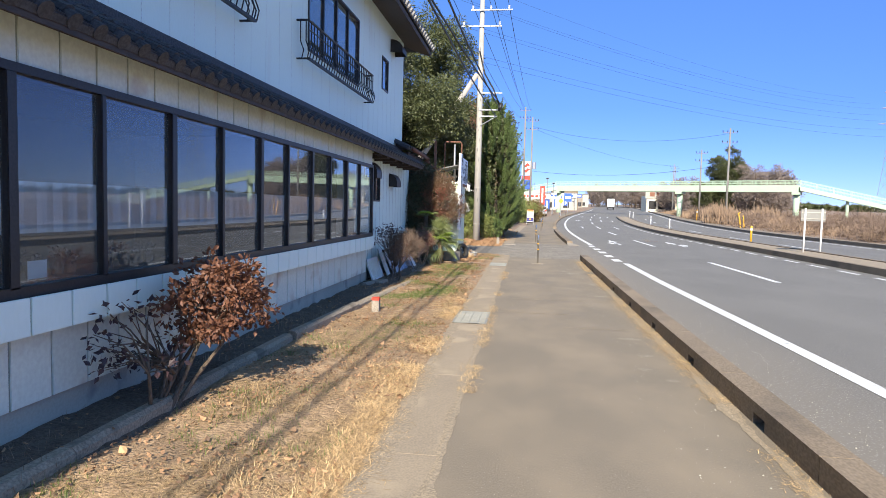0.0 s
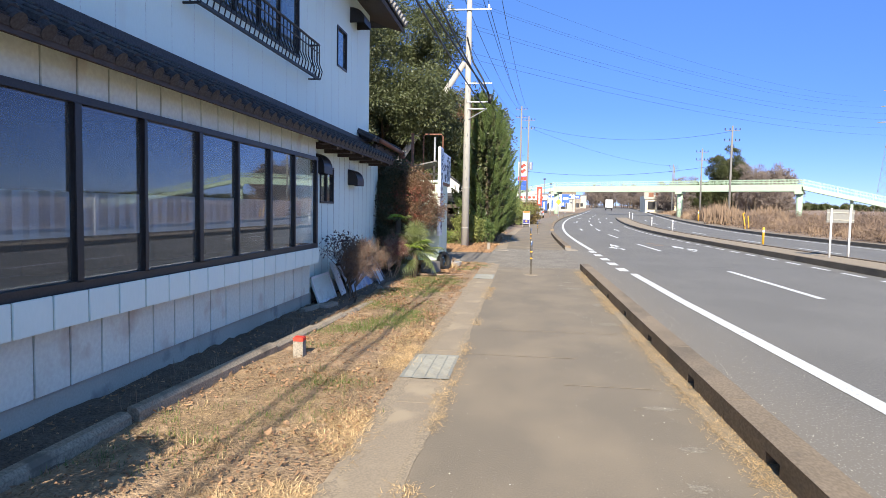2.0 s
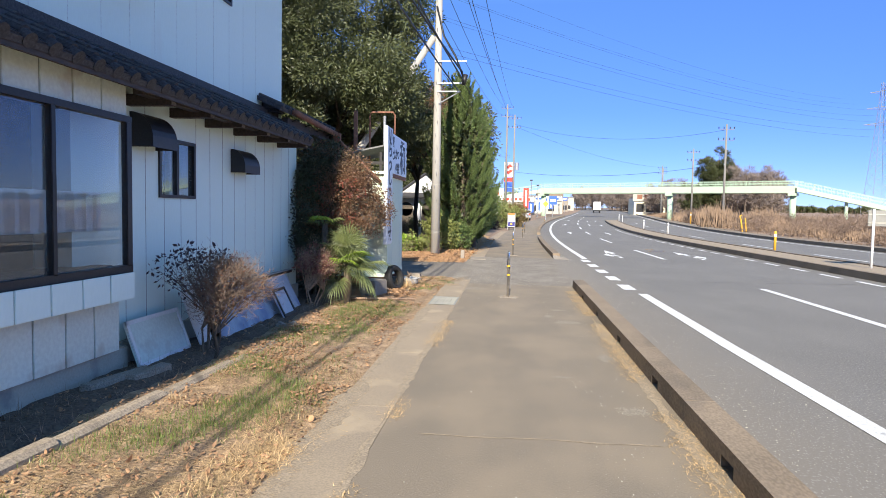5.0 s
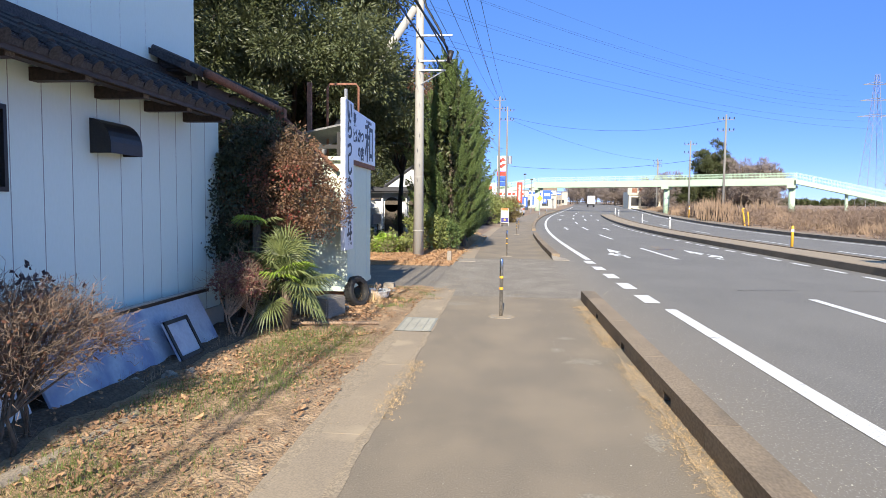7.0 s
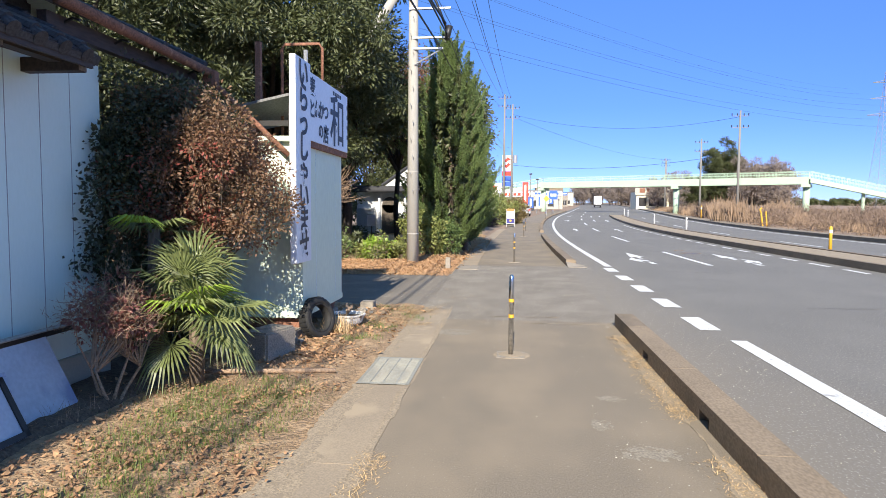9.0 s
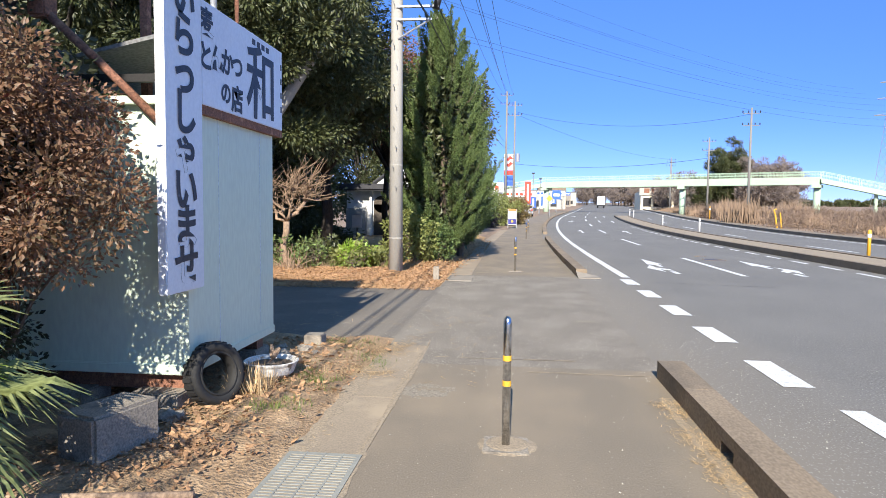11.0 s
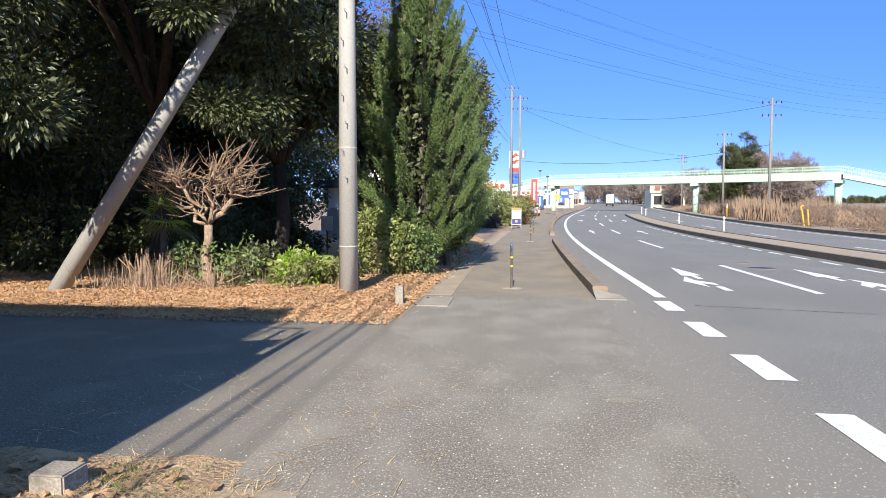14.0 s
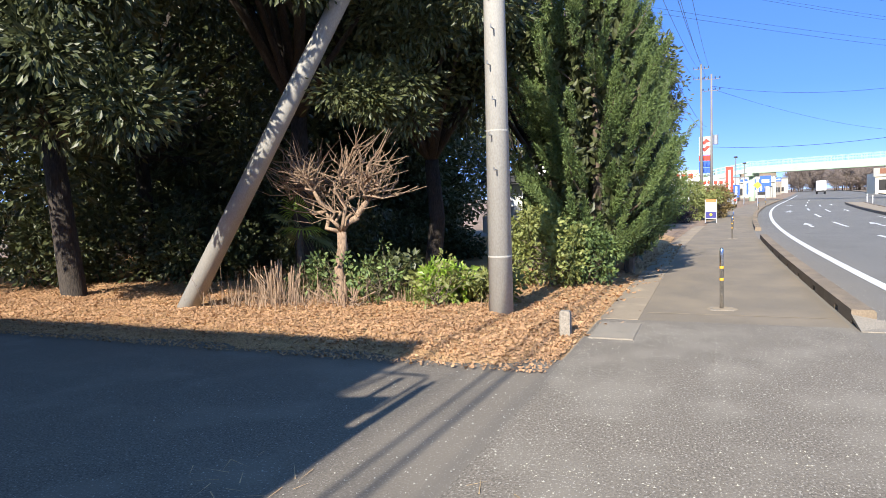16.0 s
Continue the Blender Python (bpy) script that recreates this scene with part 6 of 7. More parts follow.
asign.scale = (0.74, 0.74, 0.74)
part("dot", tube([(0, -0.036, 0.68), (0, -0.03, 0.68)], 0.12, 14), M_YELLOW, asign)
shop = thing("car_showroom", "long white showroom with red lettering strip on its fascia", "building", (-11.2, 132, lift(132) + 0.3))
part("wall", boxes((-14, 10, 0, 14, 0, 4.6)), M_WPAINT, shop)
part("fascia", boxes((-14.2, 10.2, -0.4, 0, 3.2, 5.0)), M_WPAINT, shop)
part("fascia_strip", boxes((-14.2, 10.2, -0.42, -0.4, 4.75, 5.0)), M_GREEN, shop)
bm = bmesh.new()
for k in range(6):
    box(bm, 3.6 + 1.0 * k, 4.3 + 1.0 * k, -0.45, -0.4, 3.7, 4.4)
part("lettering_bar", bm, M_RED, shop)
for k in range(8):
    part("window", boxes((-13 + 2.9 * k, -10.6 + 2.9 * k, -0.06, 0.02, 0.3, 2.8)), M_GLASS, shop)
part("blue_tent", boxes((4, 7, -6, -3, 0, 2.2), bevel=0.4), M_BLUE, shop)
tower = thing("tower_sign", "tall sign tower with red, white and blue panels", "sign", (0.0, 118, lift(118)))
part("post", boxes((-0.7, -0.5, 0, 0.2, 0, 8.8), (0.5, 0.7, 0, 0.2, 0, 8.8)), M_STEEL, tower)
part("panel", boxes((-0.85, 0.85, -0.15, 0.15, 6.9, 9.4)), M_WPAINT, tower)
bm = bmesh.new()
for pts in ([(-0.65, 8.4), (0.1, 9.15), (0.65, 8.6), (0.1, 8.55), (-0.1, 8.3)], [(0.65, 8.0), (-0.1, 7.3), (-0.65, 7.85), (-0.1, 7.9), (0.1, 8.15)]):
    bm.faces.new([bm.verts.new((x, -0.17, z)) for x, z in pts])
part("emblem", bm, M_RED, tower)
part("panel", boxes((-0.85, 0.85, -0.15, 0.15, 6.1, 6.8)), M_RED, tower)
part("panel", boxes((-0.85, 0.85, -0.15, 0.15, 5.2, 6.0)), M_BLUE, tower)
part("panel", boxes((-0.85, 0.85, -0.15, 0.15, 4.4, 5.1)), M_BLUE, tower)


def street_house(x, y, w, d, h, m_, label, sign_m=None):
    """A roadside building: walls, a flat parapet, a glazed front and a sign strip facing the road."""
    b = thing("roadside_building", label, "building", (x, y, lift(y) - 0.1))
    part("wall", boxes((0, w, 0, d, 0, h)), m_, b)
    part("parapet", boxes((-0.15, w + 0.15, -0.15, d + 0.15, h, h + 0.35)), M_RAILGREY, b)
    for k in range(max(1, int(w / 2.2))):
        part("window", boxes((0.4 + 2.2 * k, 2.0 + 2.2 * k, -0.05, 0.02, 0.7, 2.2)), M_DARK, b)
    for k in range(int(d / 3)):
        part("window", boxes((w - 0.02, w + 0.05, 0.6 + 3 * k, 2.4 + 3 * k, 0.7, 2.2)), M_DARK, b)
    if sign_m:
        part("sign_strip", boxes((0.2, w - 0.2, -0.3, -0.16, h - 1.0, h + 0.1)), M_WPAINT, b)
        part("lettering_bar", boxes(*[(0.6 + 0.9 * k, 1.2 + 0.9 * k, -0.34, -0.3, h - 0.75, h - 0.2) for k in range(int((w - 1) / 0.9))]), sign_m, b)
    return b


street_house(-3.0, 146, 8.5, 8, 3.9, M_BASE, "pale workshop with a red lettering strip beside the bridge", M_RED)
street_house(5.2, 176, 8.5, 9, 4.4, M_BASE, "grey two-windowed shop along the road", M_BLUE)
street_house(8.2, 205, 8, 9, 6.0, M_KERB, "tall brown roadside building far ahead")
street_house(11.5, 238, 9, 9, 4.6, M_CONC, "grey roadside building far ahead")
street_house(17.0, 285, 10, 9, 5.4, M_BASE, "pale roadside building in the distance")


def road_sign_post(x, y, h, m_, w, hh, label):
    b = thing("road_sign", label, "road sign", (x, y, lift(y)), "signs along the road")
    part("post", tube([(0, 0, -0.1), (0, 0, h)], 0.05, 8), M_STEEL, b)
    part("sign_panel", boxes((-w / 2, w / 2, -0.09, -0.06, h - hh, h), bevel=0.01), m_, b)
    part("lettering_bar", boxes((-w * 0.35, w * 0.35, -0.1, -0.092, h - hh * 0.65, h - hh * 0.35)), M_WPAINT, b)


road_sign_post(8.3, 130, 3.9, M_BLUE, 1.5, 1.6, "blue shop sign on a post by the bridge")
road_sign_post(16.6, 205, 4.6, M_BLUE, 1.6, 1.0, "blue road sign far ahead")


def lamp_post(x, y, h):
    b = thing("street_lamp", "slim grey lamp post beside the road", "street lamp", (x, y, lift(y)), "lamp posts by the road")
    part("post", tube([(0, 0, -0.1), (0, 0, h)], [0.07, 0.05], 8), M_RAILGREY, b)
    part("lamp_head", boxes((-0.25, 0.25, -0.12, 0.12, h, h + 0.22), bevel=0.04), M_DARK, b)


lamp_post(3.9, 121, 6.4)
lamp_post(5.3, 127, 5.7)
lamp_post(12.6, 170, 6.0)


def banner_flag(x, y, h, w, m_, label):
    b = thing("banner_flag", label, "banner", (x, y, lift(y)), "banners by the road")
    part("pole", tube([(0, 0, 0), (0, 0, h)], 0.03, 6), M_STEEL, b)
    part("cloth", boxes((0, w, -0.01, 0.01, h * 0.35, h)), m_, b)
    part("lettering_bar", boxes((w * 0.35, w * 0.65, -0.014, -0.011, h * 0.42, h * 0.92)), M_WPAINT if m_ is not M_WPAINT else M_BLUE, b)


banner_flag(2.3, 108, 4.8, 0.85, M_RED, "tall red banner flag beside the road")
banner_flag(4.6, 114, 3.0, 0.9, M_WPAINT, "white banner flag beside the road")
banner_flag(3.4, 118, 2.6, 0.9, M_BLUE, "blue banner flag beside the road")
banner_flag(7.5, 150, 4.0, 1.2, M_WPAINT, "white banner flag beside the road")
banner_flag(9.0, 158, 3.8, 1.2, M_BLUE, "blue banner flag beside the road")
ws = thing("warning_sign", "yellow diamond road sign on a post", "road sign", (5.6, 104, lift(104)))
part("post", tube([(0, 0, 0), (0, 0, 2.6)], 0.035, 6), M_STEEL, ws)
part("sign_panel", (lambda bm: (box(bm, -0.32, 0.32, -0.03, -0.01, -0.32, 0.32, m=Matrix.Translation((0, -0.03, 2.4)) @ Matrix.Rotation(radians(45), 4, "Y")), bm)[1])(bmesh.new()), M_YELLOW, ws)


def car(x, y, yaw, m_, label, boxy=False):
    c = thing("car", label, "car", group="parked cars")
    c.matrix_basis = pose(x, y, lift(y), 0, 0, yaw)
    bm = bmesh.new()
    prof = [(-2.0, 0.3), (2.0, 0.3), (2.0, 0.85), (1.2, 1.0), (0.6, 1.5), (-1.5, 1.55), (-2.0, 1.0)]
    A = [bm.verts.new((-0.8, py, pz)) for py, pz in prof]
    B = [bm.verts.new((0.8, py, pz)) for py, pz in prof]
    bm.faces.new(A[::-1]); bm.faces.new(B)
    for i in range(len(prof)):
        bm.faces.new((A[i], A[(i + 1) % 7], B[(i + 1) % 7], B[i]))
    bmesh.ops.recalc_face_normals(bm, faces=bm.faces)
    bmesh.ops.bevel(bm, geom=bm.edges[:], offset=0.08, segments=2, affect="EDGES")
    part("body", bm, m_, c)
    part("window", boxes((-0.82, 0.82, -1.35, 0.55, 1.02, 1.4), (-0.65, 0.65, -1.93, 0.95, 1.04, 1.38), bevel=0.03), M_DARK, c)
    for sx in (-0.76, 0.76):
        for sy in (-1.25, 1.25):
            w = part("wheel", tube([(sx - 0.1, sy, 0.31), (sx + 0.1, sy, 0.31)], 0.31, 16), M_RUBBER, c)
            part("rim", tube([(sx - 0.11, sy, 0.31), (sx + 0.11, sy, 0.31)], 0.19, 12), M_STEEL, w)
    for sx in (-0.6, 0.6):
        part("tail_lamp", boxes((sx - 0.12, sx + 0.12, -2.03, -1.97, 0.75, 0.95)), M_RED, c)
    return c


car(2.2, 101, 8, M_STEEL, "silver car parked by the showroom")
car(2.0, 107, 4, M_BLUE, "blue car parked by the showroom")
car(0.6, 112, 0, M_WPAINT, "white car parked by the showroom")


def lorry(x, y, yaw, h, label):
    c = thing("lorry", label, "lorry")
    c.matrix_basis = pose(x, y, lift(y), 0, 0, yaw)
    part("cargo_box", boxes((-1.1, 1.1, -3.5, 2.0, 0.9, h), bevel=0.05), M_WPAINT, c)
    part("cab", boxes((-1.0, 1.0, 2.1, 3.8, 0.5, 2.3), bevel=0.15), M_WPAINT, c)
    part("windscreen", boxes((-0.85, 0.85, 3.75, 3.83, 1.3, 2.05)), M_DARK, c)
    part("chassis", boxes((-0.9, 0.9, -3.4, 3.6, 0.45, 0.9)), M_BLACK, c)
    for sx in (-0.9, 0.9):
        for sy in (-2.4, 2.7):
            part("wheel", tube([(sx - 0.13, sy, 0.45), (sx + 0.13, sy, 0.45)], 0.45, 14), M_RUBBER, c)


lorry(27.5, 215, -6, 3.4, "white box lorry far ahead on the road")

# ---- far right: house, weeds, wood, pylon ----
fh = thing("roadside_shop", "cream roadside shop with a sign panel on its roof edge", "building", (32.5, 180, lift(180)))
part("wall", boxes((0, 8, 0, 8, 0, 4.4)), mat("cream_wall", (0.75, 0.68, 0.5), (0.68, 0.62, 0.46), 0.7, 1, 20, 0.05), fh)
part("sign_panel", boxes((-0.4, 8.4, -0.3, 0, 3.6, 5.4)), M_BASE, fh)
part("lettering_bar", boxes(*[(0.7 + 1.8 * k, 2.0 + 1.8 * k, -0.35, -0.3, 4.2, 5.3) for k in range(4)]), M_RUST, fh)
for k in range(3):
    part("window", boxes((0.6 + 2.5 * k, 2.5 + 2.5 * k, -0.05, 0.02, 0.8, 3.0)), M_DARK, fh)


def reeds(x, y, n, h, r, seed, label="clump of tall dry reeds"):
    g = np.random.default_rng(seed)
    a = g.uniform(0, 2 * math.pi, n)
    q = np.sqrt(g.uniform(0, 1, n)) * r
    p = np.stack([np.cos(a) * q, np.sin(a) * q, np.zeros(n)], 1)
    hh = h * g.uniform(0.5, 1, n) * (1.1 - 0.4 * q / r)
    lean = g.normal(size=(n, 2)) * 0.16
    v, f = [], []
    for i in range(n):
        t = p[i] + np.array((lean[i, 0] * hh[i], lean[i, 1] * hh[i], hh[i]))
        m = (p[i] + t) / 2
        w = 0.035
        b = len(v)
        v += [p[i] - (w, 0, 0), p[i] + (w, 0, 0), m + (w * 1.2, 0, 0), t, m - (w * 1.2, 0, 0)]
        f.append((b, b + 1, b + 2, b + 3, b + 4))
    return raw("reeds", v, f, L_REED), label


g = random.Random(5)
reed_bank = thing("reed_bank", "bank of tall dry reeds and weeds beyond the road", "reeds", kind="stuff")
for k in range(120):
    y = g.uniform(55, 190)
    x = FAR + bend(y) + 3.5 + abs(g.gauss(0, 9)) + (3 if y < 75 else 0)
    ob, _ = reeds(0, 0, 160, g.uniform(1.2, 3.0) * (1.15 if 78 < y < 125 and x < 33 else 0.42), g.uniform(0.8, 2.2), k)
    ob.parent = reed_bank
    ob.matrix_basis = pose(x, y, lift(y) - 0.05)
low = thing("weeds", "low dry brown weeds over the field", "weeds", kind="stuff")
pts = []
for k in range(2600):
    y = g.uniform(25, 190)
    x = FAR + bend(y) + 2.8 + abs(g.gauss(0, 22))
    pts.append((x, y, lift(y) + g.uniform(0, 0.25)))
v, f = leaves(clumped(np.array(pts), 10, 0.6, 4, 0.5), 0.45, up=np.array((0, 0, 0.8)), seed=5, aspect=0.14)
raw("weed_stalks", v, f, L_REED, low)


def brambles(label, rows, seed, material):
    """Low tangled domes of dry bramble stems, thick near the ground and thin at the edge."""
    b = thing("brambles", label, "weeds", kind="stuff")
    gg = np.random.default_rng(seed)
    pts, ups = [], []
    for x, y, r, h in rows:
        n = int(520 * r)
        q = gg.normal(size=(n, 3))
        q /= np.linalg.norm(q, axis=1, keepdims=True)
        q[:, 2] = np.abs(q[:, 2])
        q *= gg.uniform(0.3, 1.0, (n, 1)) ** 0.6 * (1 + 0.3 * gg.normal(size=(n, 1)))
        pts.append(np.array((x, y, lift(y))) + q * np.array((r, r, h)))
        ups.append(q * 0.6 + np.array((0, 0, 0.25)))
    v, f = leaves(np.concatenate(pts), 0.5, up=np.concatenate(ups), seed=seed, aspect=0.07)
    raw("stems", v, f, material, b)


gb = random.Random(8)
rows_ = []
for k in range(110):
    y = gb.uniform(44, 125)
    rows_.append((FAR + bend(y) + 4.0 + abs(gb.gauss(0, 13)), y, gb.uniform(0.8, 2.2), gb.uniform(0.6, 1.7)))
brambles("tangled brown bramble bushes beyond the far footway", rows_, 61, leaf_mat("bramble_stem", (0.27, 0.19, 0.135), (0.17, 0.12, 0.09), 0.9, 0.1))


def wood(name, label, spots, seed, material, h=(6, 10), size=0.6, per=22):
    """A far wood: many tapered stems with thin twiggy crowns."""
    w = thing(name, label, "wood", kind="stuff")
    gg = random.Random(seed)
    cs, bm = [], bmesh.new()
    for x, y, k in spots:
        H = gg.uniform(*h) * k
        z = lift(y)
        sweep(bm, [(x, y, z - 0.2), (x + gg.uniform(-0.4, 0.4), y, z + H * 0.5), (x, y, z + H * 0.92)], [0.22, 0.14, 0.04], 5)
        cp = crown_points((x, y, z + H * 0.64), (H * 0.27, H * 0.27, H * 0.4), 30, gg.randrange(9999), 0.4)
        cs.append(cp)
        for q in cp[::4]:
            sweep(bm, [(x, y, z + H * 0.4), tuple(q)], [0.07, 0.015], 4)
    part("stem", bm, M_BARK, w)
    v, f = leaves(clumped(np.concatenate(cs), per, 1.0, seed), size, up=np.array((0, 0, 0.5)), seed=seed, aspect=0.13)
    raw("crowns", v, f, material, w)
    return w


sp = [(56.5 + d_, 178 + g.gauss(0, 6), (1.1 - 0.03 * (d_ + 4)) * g.uniform(0.8, 1.05)) for d_ in [g.uniform(-4, 12) for _ in range(32)]] + [(46 + g.gauss(0, 5), 182 + g.gauss(0, 6), 0.7) for _ in range(12)] + [(63 + g.uniform(-2, 4), 182 + g.gauss(0, 6), 0.95) for _ in range(8)]
wood("bare_wood", "bare brown winter wood beyond the footbridge", sp, 51, L_HAZE, (8, 12), 0.75, 100)
wood("dark_cedars", "dark green cedars at the wood's edge", [(50.3, 170, 1.38), (51.3, 171, 1.2), (49.4, 172, 1.05), (44.2, 172, 0.7), (53.0, 173, 1.2), (50.8, 172, 1.3)], 52, L_EVER, (10, 11), 0.7, 300)
sp = [(60 + g.uniform(-28, 45), 330 + g.gauss(0, 18), 0.85) for _ in range(90)]
wood("distant_wood", "hazy brown wood in the distance along the road", sp, 53, L_HAZE, (8, 12), 1.1, 60)
sp = [(g.uniform(85, 460), 430 + g.gauss(0, 25), g.uniform(0.2, 0.42)) for _ in range(420)] + [(g.uniform(-160, 8), 330 + g.gauss(0, 25), 0.9) for _ in range(40)]
wood("distant_treeline", "low dark treeline on the horizon", sp, 54, L_EVER, (6, 10), 1.3, 24)


def pylon(x, y, h):
    p = thing("pylon", "tall lattice power pylon in the distance", "pylon", (x, y, lift(y)))
    bm = bmesh.new()
    W = lambda z: 4.2 * (1 - z / h) ** 1.2 + 0.7
    lv = [h * k / 12 for k in range(13)]
    for a, b in zip(lv, lv[1:]):
        for sx, sy in ((1, 1), (1, -1), (-1, 1), (-1, -1)):
            sweep(bm, [(sx * W(a), sy * W(a), a), (sx * W(b), sy * W(b), b)], 0.1, 4)
        for s in (1, -1):
            for q in (1, -1):
                sweep(bm, [(q * W(a), s * W(a), a), (-q * W(b), s * W(b), b)], 0.05, 4)
                sweep(bm, [(s * W(a), q * W(a), a), (s * W(b), -q * W(b), b)], 0.05, 4)
    for z, w in ((h * 0.68, 8), (h * 0.8, 7), (h * 0.92, 6)):
        for s in (1, -1):
            sweep(bm, [(0, 0, z + 1.2), (s * w, 0, z)], 0.15, 4)
            sweep(bm, [(0, 0, z), (s * w, 0, z)], 0.15, 4)
    part("lattice", bm, M_STEEL, p)


pylon(172.5, 331, 62)


# ---- grass, straw and fallen leaves ----
def blades(name, label, category, pts, hgt, width, material, seed, lean=0.5, flat=0.0):
    """Single grass blades: thin bent triangles standing or lying at the points."""
    gg = np.random.default_rng(seed)
    p = np.asarray(pts, float)
    n = len(p)
    a = gg.uniform(0, 2 * math.pi, n)
    h = hgt * gg.uniform(0.4, 1.2, n)
    ln = flat + np.abs(gg.normal(size=n)) * lean
    d = np.stack([np.cos(a) * ln, np.sin(a) * ln, np.ones(n)], 1)
    d /= np.linalg.norm(d, axis=1, keepdims=True)
    sd = np.stack([-np.sin(a), np.cos(a), np.zeros(n)], 1) * width
    tip = p + d * h[:, None]
    tip[:, 2] = np.maximum(tip[:, 2] - 0.25 * ln * h, p[:, 2] + 0.008)
    v = np.stack([p - sd, p + sd, tip], 1).reshape(-1, 3)
    ob = raw(name, v, [(3 * i, 3 * i + 1, 3 * i + 2) for i in range(n)], material)
    return tagged(ob, label, category, kind="stuff")


def verge_z(x, y):
    h = 0.05 * noise.noise(Vector((x * 1.3, y * 1.1, 3))) + 0.022 * noise.noise(Vector((x * 6, y * 6, 1))) + 0.018
    return max(h, -0.02) * min(1, max(0, (-0.93 - x) / 0.25))


def strewn(n, x0, x1, y0, y1, seed, patch=1.5, cut=0.0, clump=0, r=0.05, edge=None):
    """Points on the verge, gathered in patches by noise."""
    gg = random.Random(seed)
    out = []
    while len(out) < n:
        x, y = gg.uniform(x0, x1), gg.uniform(y0, y1)
        if edge:
            x = edge - abs(gg.gauss(0, 0.16))
        if noise.noise(Vector((x * patch, y * patch, seed))) < cut:
            continue
        for _ in range(max(1, clump)):
            q, w = x + gg.gauss(0, r) * (clump > 0), y + gg.gauss(0, r) * (clump > 0)
            out.append((q, w, verge_z(q, w) if q < -0.93 else 0.003))
    return out


blades("dry_grass_edge", "fringe of straw-coloured dry grass along the gutter", "dry grass", strewn(27000, -1.7, -0.93, 1, 11.5, 3, 1.2, -0.15, 14, 0.05, -0.97), 0.105, 0.0028, M_STRAW, 1, 1.4, 0.9)
blades("dry_grass", "flattened dry grass on the verge", "dry grass", strewn(34000, -2.6, -1.0, 1, 13.0, 4, 0.9, -0.05, 10, 0.12), 0.095, 0.0028, M_STRAW, 2, 2.0, 3.2)
blades("thin_straw", "thin dry straw over bare sandy earth", "dry grass", strewn(3200, -2.6, -0.98, 12.5, 21.5, 17, 0.9, -0.05, 8, 0.12), 0.09, 0.003, M_STRAW, 17, 2.0, 1.6)
blades("dry_grass_tuft", "upright tufts of dry grass on the verge", "dry grass", strewn(5200, -2.3, -0.98, 1, 12, 13, 1.6, 0.1, 22, 0.035), 0.1, 0.0026, M_STRAW, 12, 1.4, 0.4)
blades("long_straw", "long dry stalks lying over the verge", "dry grass", strewn(500, -2.7, -0.95, 1, 21, 14, 1.2, -0.2), 0.26, 0.003, M_STRAW, 15, 2.0, 1.4)
blades("sparse_green", "thin green weeds between the dry grass", "grass", strewn(7000, -2.6, -1.1, 1, 18, 16, 1.1, 0.05, 16, 0.07), 0.06, 0.003, M_GRASS, 16, 1.0)
blades("green_grass", "patches of short green grass on the verge", "grass", strewn(14000, -2.4, -1.25, 8.3, 17.5, 6, 0.8, 0.13, 14, 0.09), 0.065, 0.003, M_GRASS, 3, 1.0)
blades("green_grass_tuft", "small green grass tufts by the driveway", "grass", strewn(700, -1.6, -1.1, 19.3, 21.2, 9, 1.6, 0.1, 26, 0.05), 0.06, 0.0035, M_GRASS, 4, 0.6)
blades("kerb_straw", "dry grass and sand gathered along the kerb", "dry grass", strewn(12000, 1.62, 1.78, 1, 20.2, 7, 0.7, -0.2, 14, 0.05), 0.055, 0.003, M_STRAW, 5, 1.4, 1.0)
blades("seam_straw", "dry grass in the seam of the gutter", "dry grass", strewn(3800, -0.52, -0.4, 1, 21.2, 8, 0.8, 0.05, 12, 0.04), 0.055, 0.003, M_STRAW, 6, 1.4, 0.8)
blades("bed_straw", "dead stalks in the dark soil bed", "dry grass", [(x, y, z + 0.04) for x, y, z in strewn(1500, -3.1, -2.6, 1, 17, 10, 1.2, 0.0, 6, 0.05)], 0.14, 0.003, M_TWIG, 7, 1.2)


def litter(name, label, pts, size, material, seed):
    gg = np.random.default_rng(seed)
    p = np.asarray(pts, float)
    n = len(p)
    a = gg.uniform(0, 2 * math.pi, n)
    L = size * gg.uniform(0.5, 1.25, n)[:, None]
    d = np.stack([np.cos(a), np.sin(a), gg.normal(size=n) * 0.35], 1) * L
    w = np.stack([-np.sin(a), np.cos(a), gg.normal(size=n) * 0.45], 1) * L * 0.3
    curl = np.array((0, 0, 1.0)) * L * gg.uniform(0.05, 0.3, (n, 1))      # six-sided leaves, bowed along the rib
    v = np.stack([p - d * 0.5 + curl, p - d * 0.2 + w, p + d * 0.22 + w * 0.85, p + d * 0.5 + curl, p + d * 0.2 - w, p - d * 0.22 - w * 0.9], 1)
    v[:, :, 2] += 0.012 + gg.uniform(0, 0.015, (n, 1))
    return tagged(raw(name, v.reshape(-1, 3), [q for i in range(n) for q in ((6 * i, 6 * i + 1, 6 * i + 2, 6 * i + 3), (6 * i, 6 * i + 3, 6 * i + 4, 6 * i + 5))], material), label, "fallen leaves", kind="stuff")


litter("fallen_leaves", "fallen brown leaves scattered on the verge", strewn(6500, -2.6, -0.95, 1, 21.8, 12, 0.8, -0.1), 0.03, M_OLDLEAF, 1)
litter("bed_leaves", "dead leaves lying in the soil bed", [(x, y, 0.07) for x, y, z in strewn(420, -3.1, -2.65, 1, 17.5, 27, 1.0, -0.1)], 0.035, M_OLDLEAF, 7)
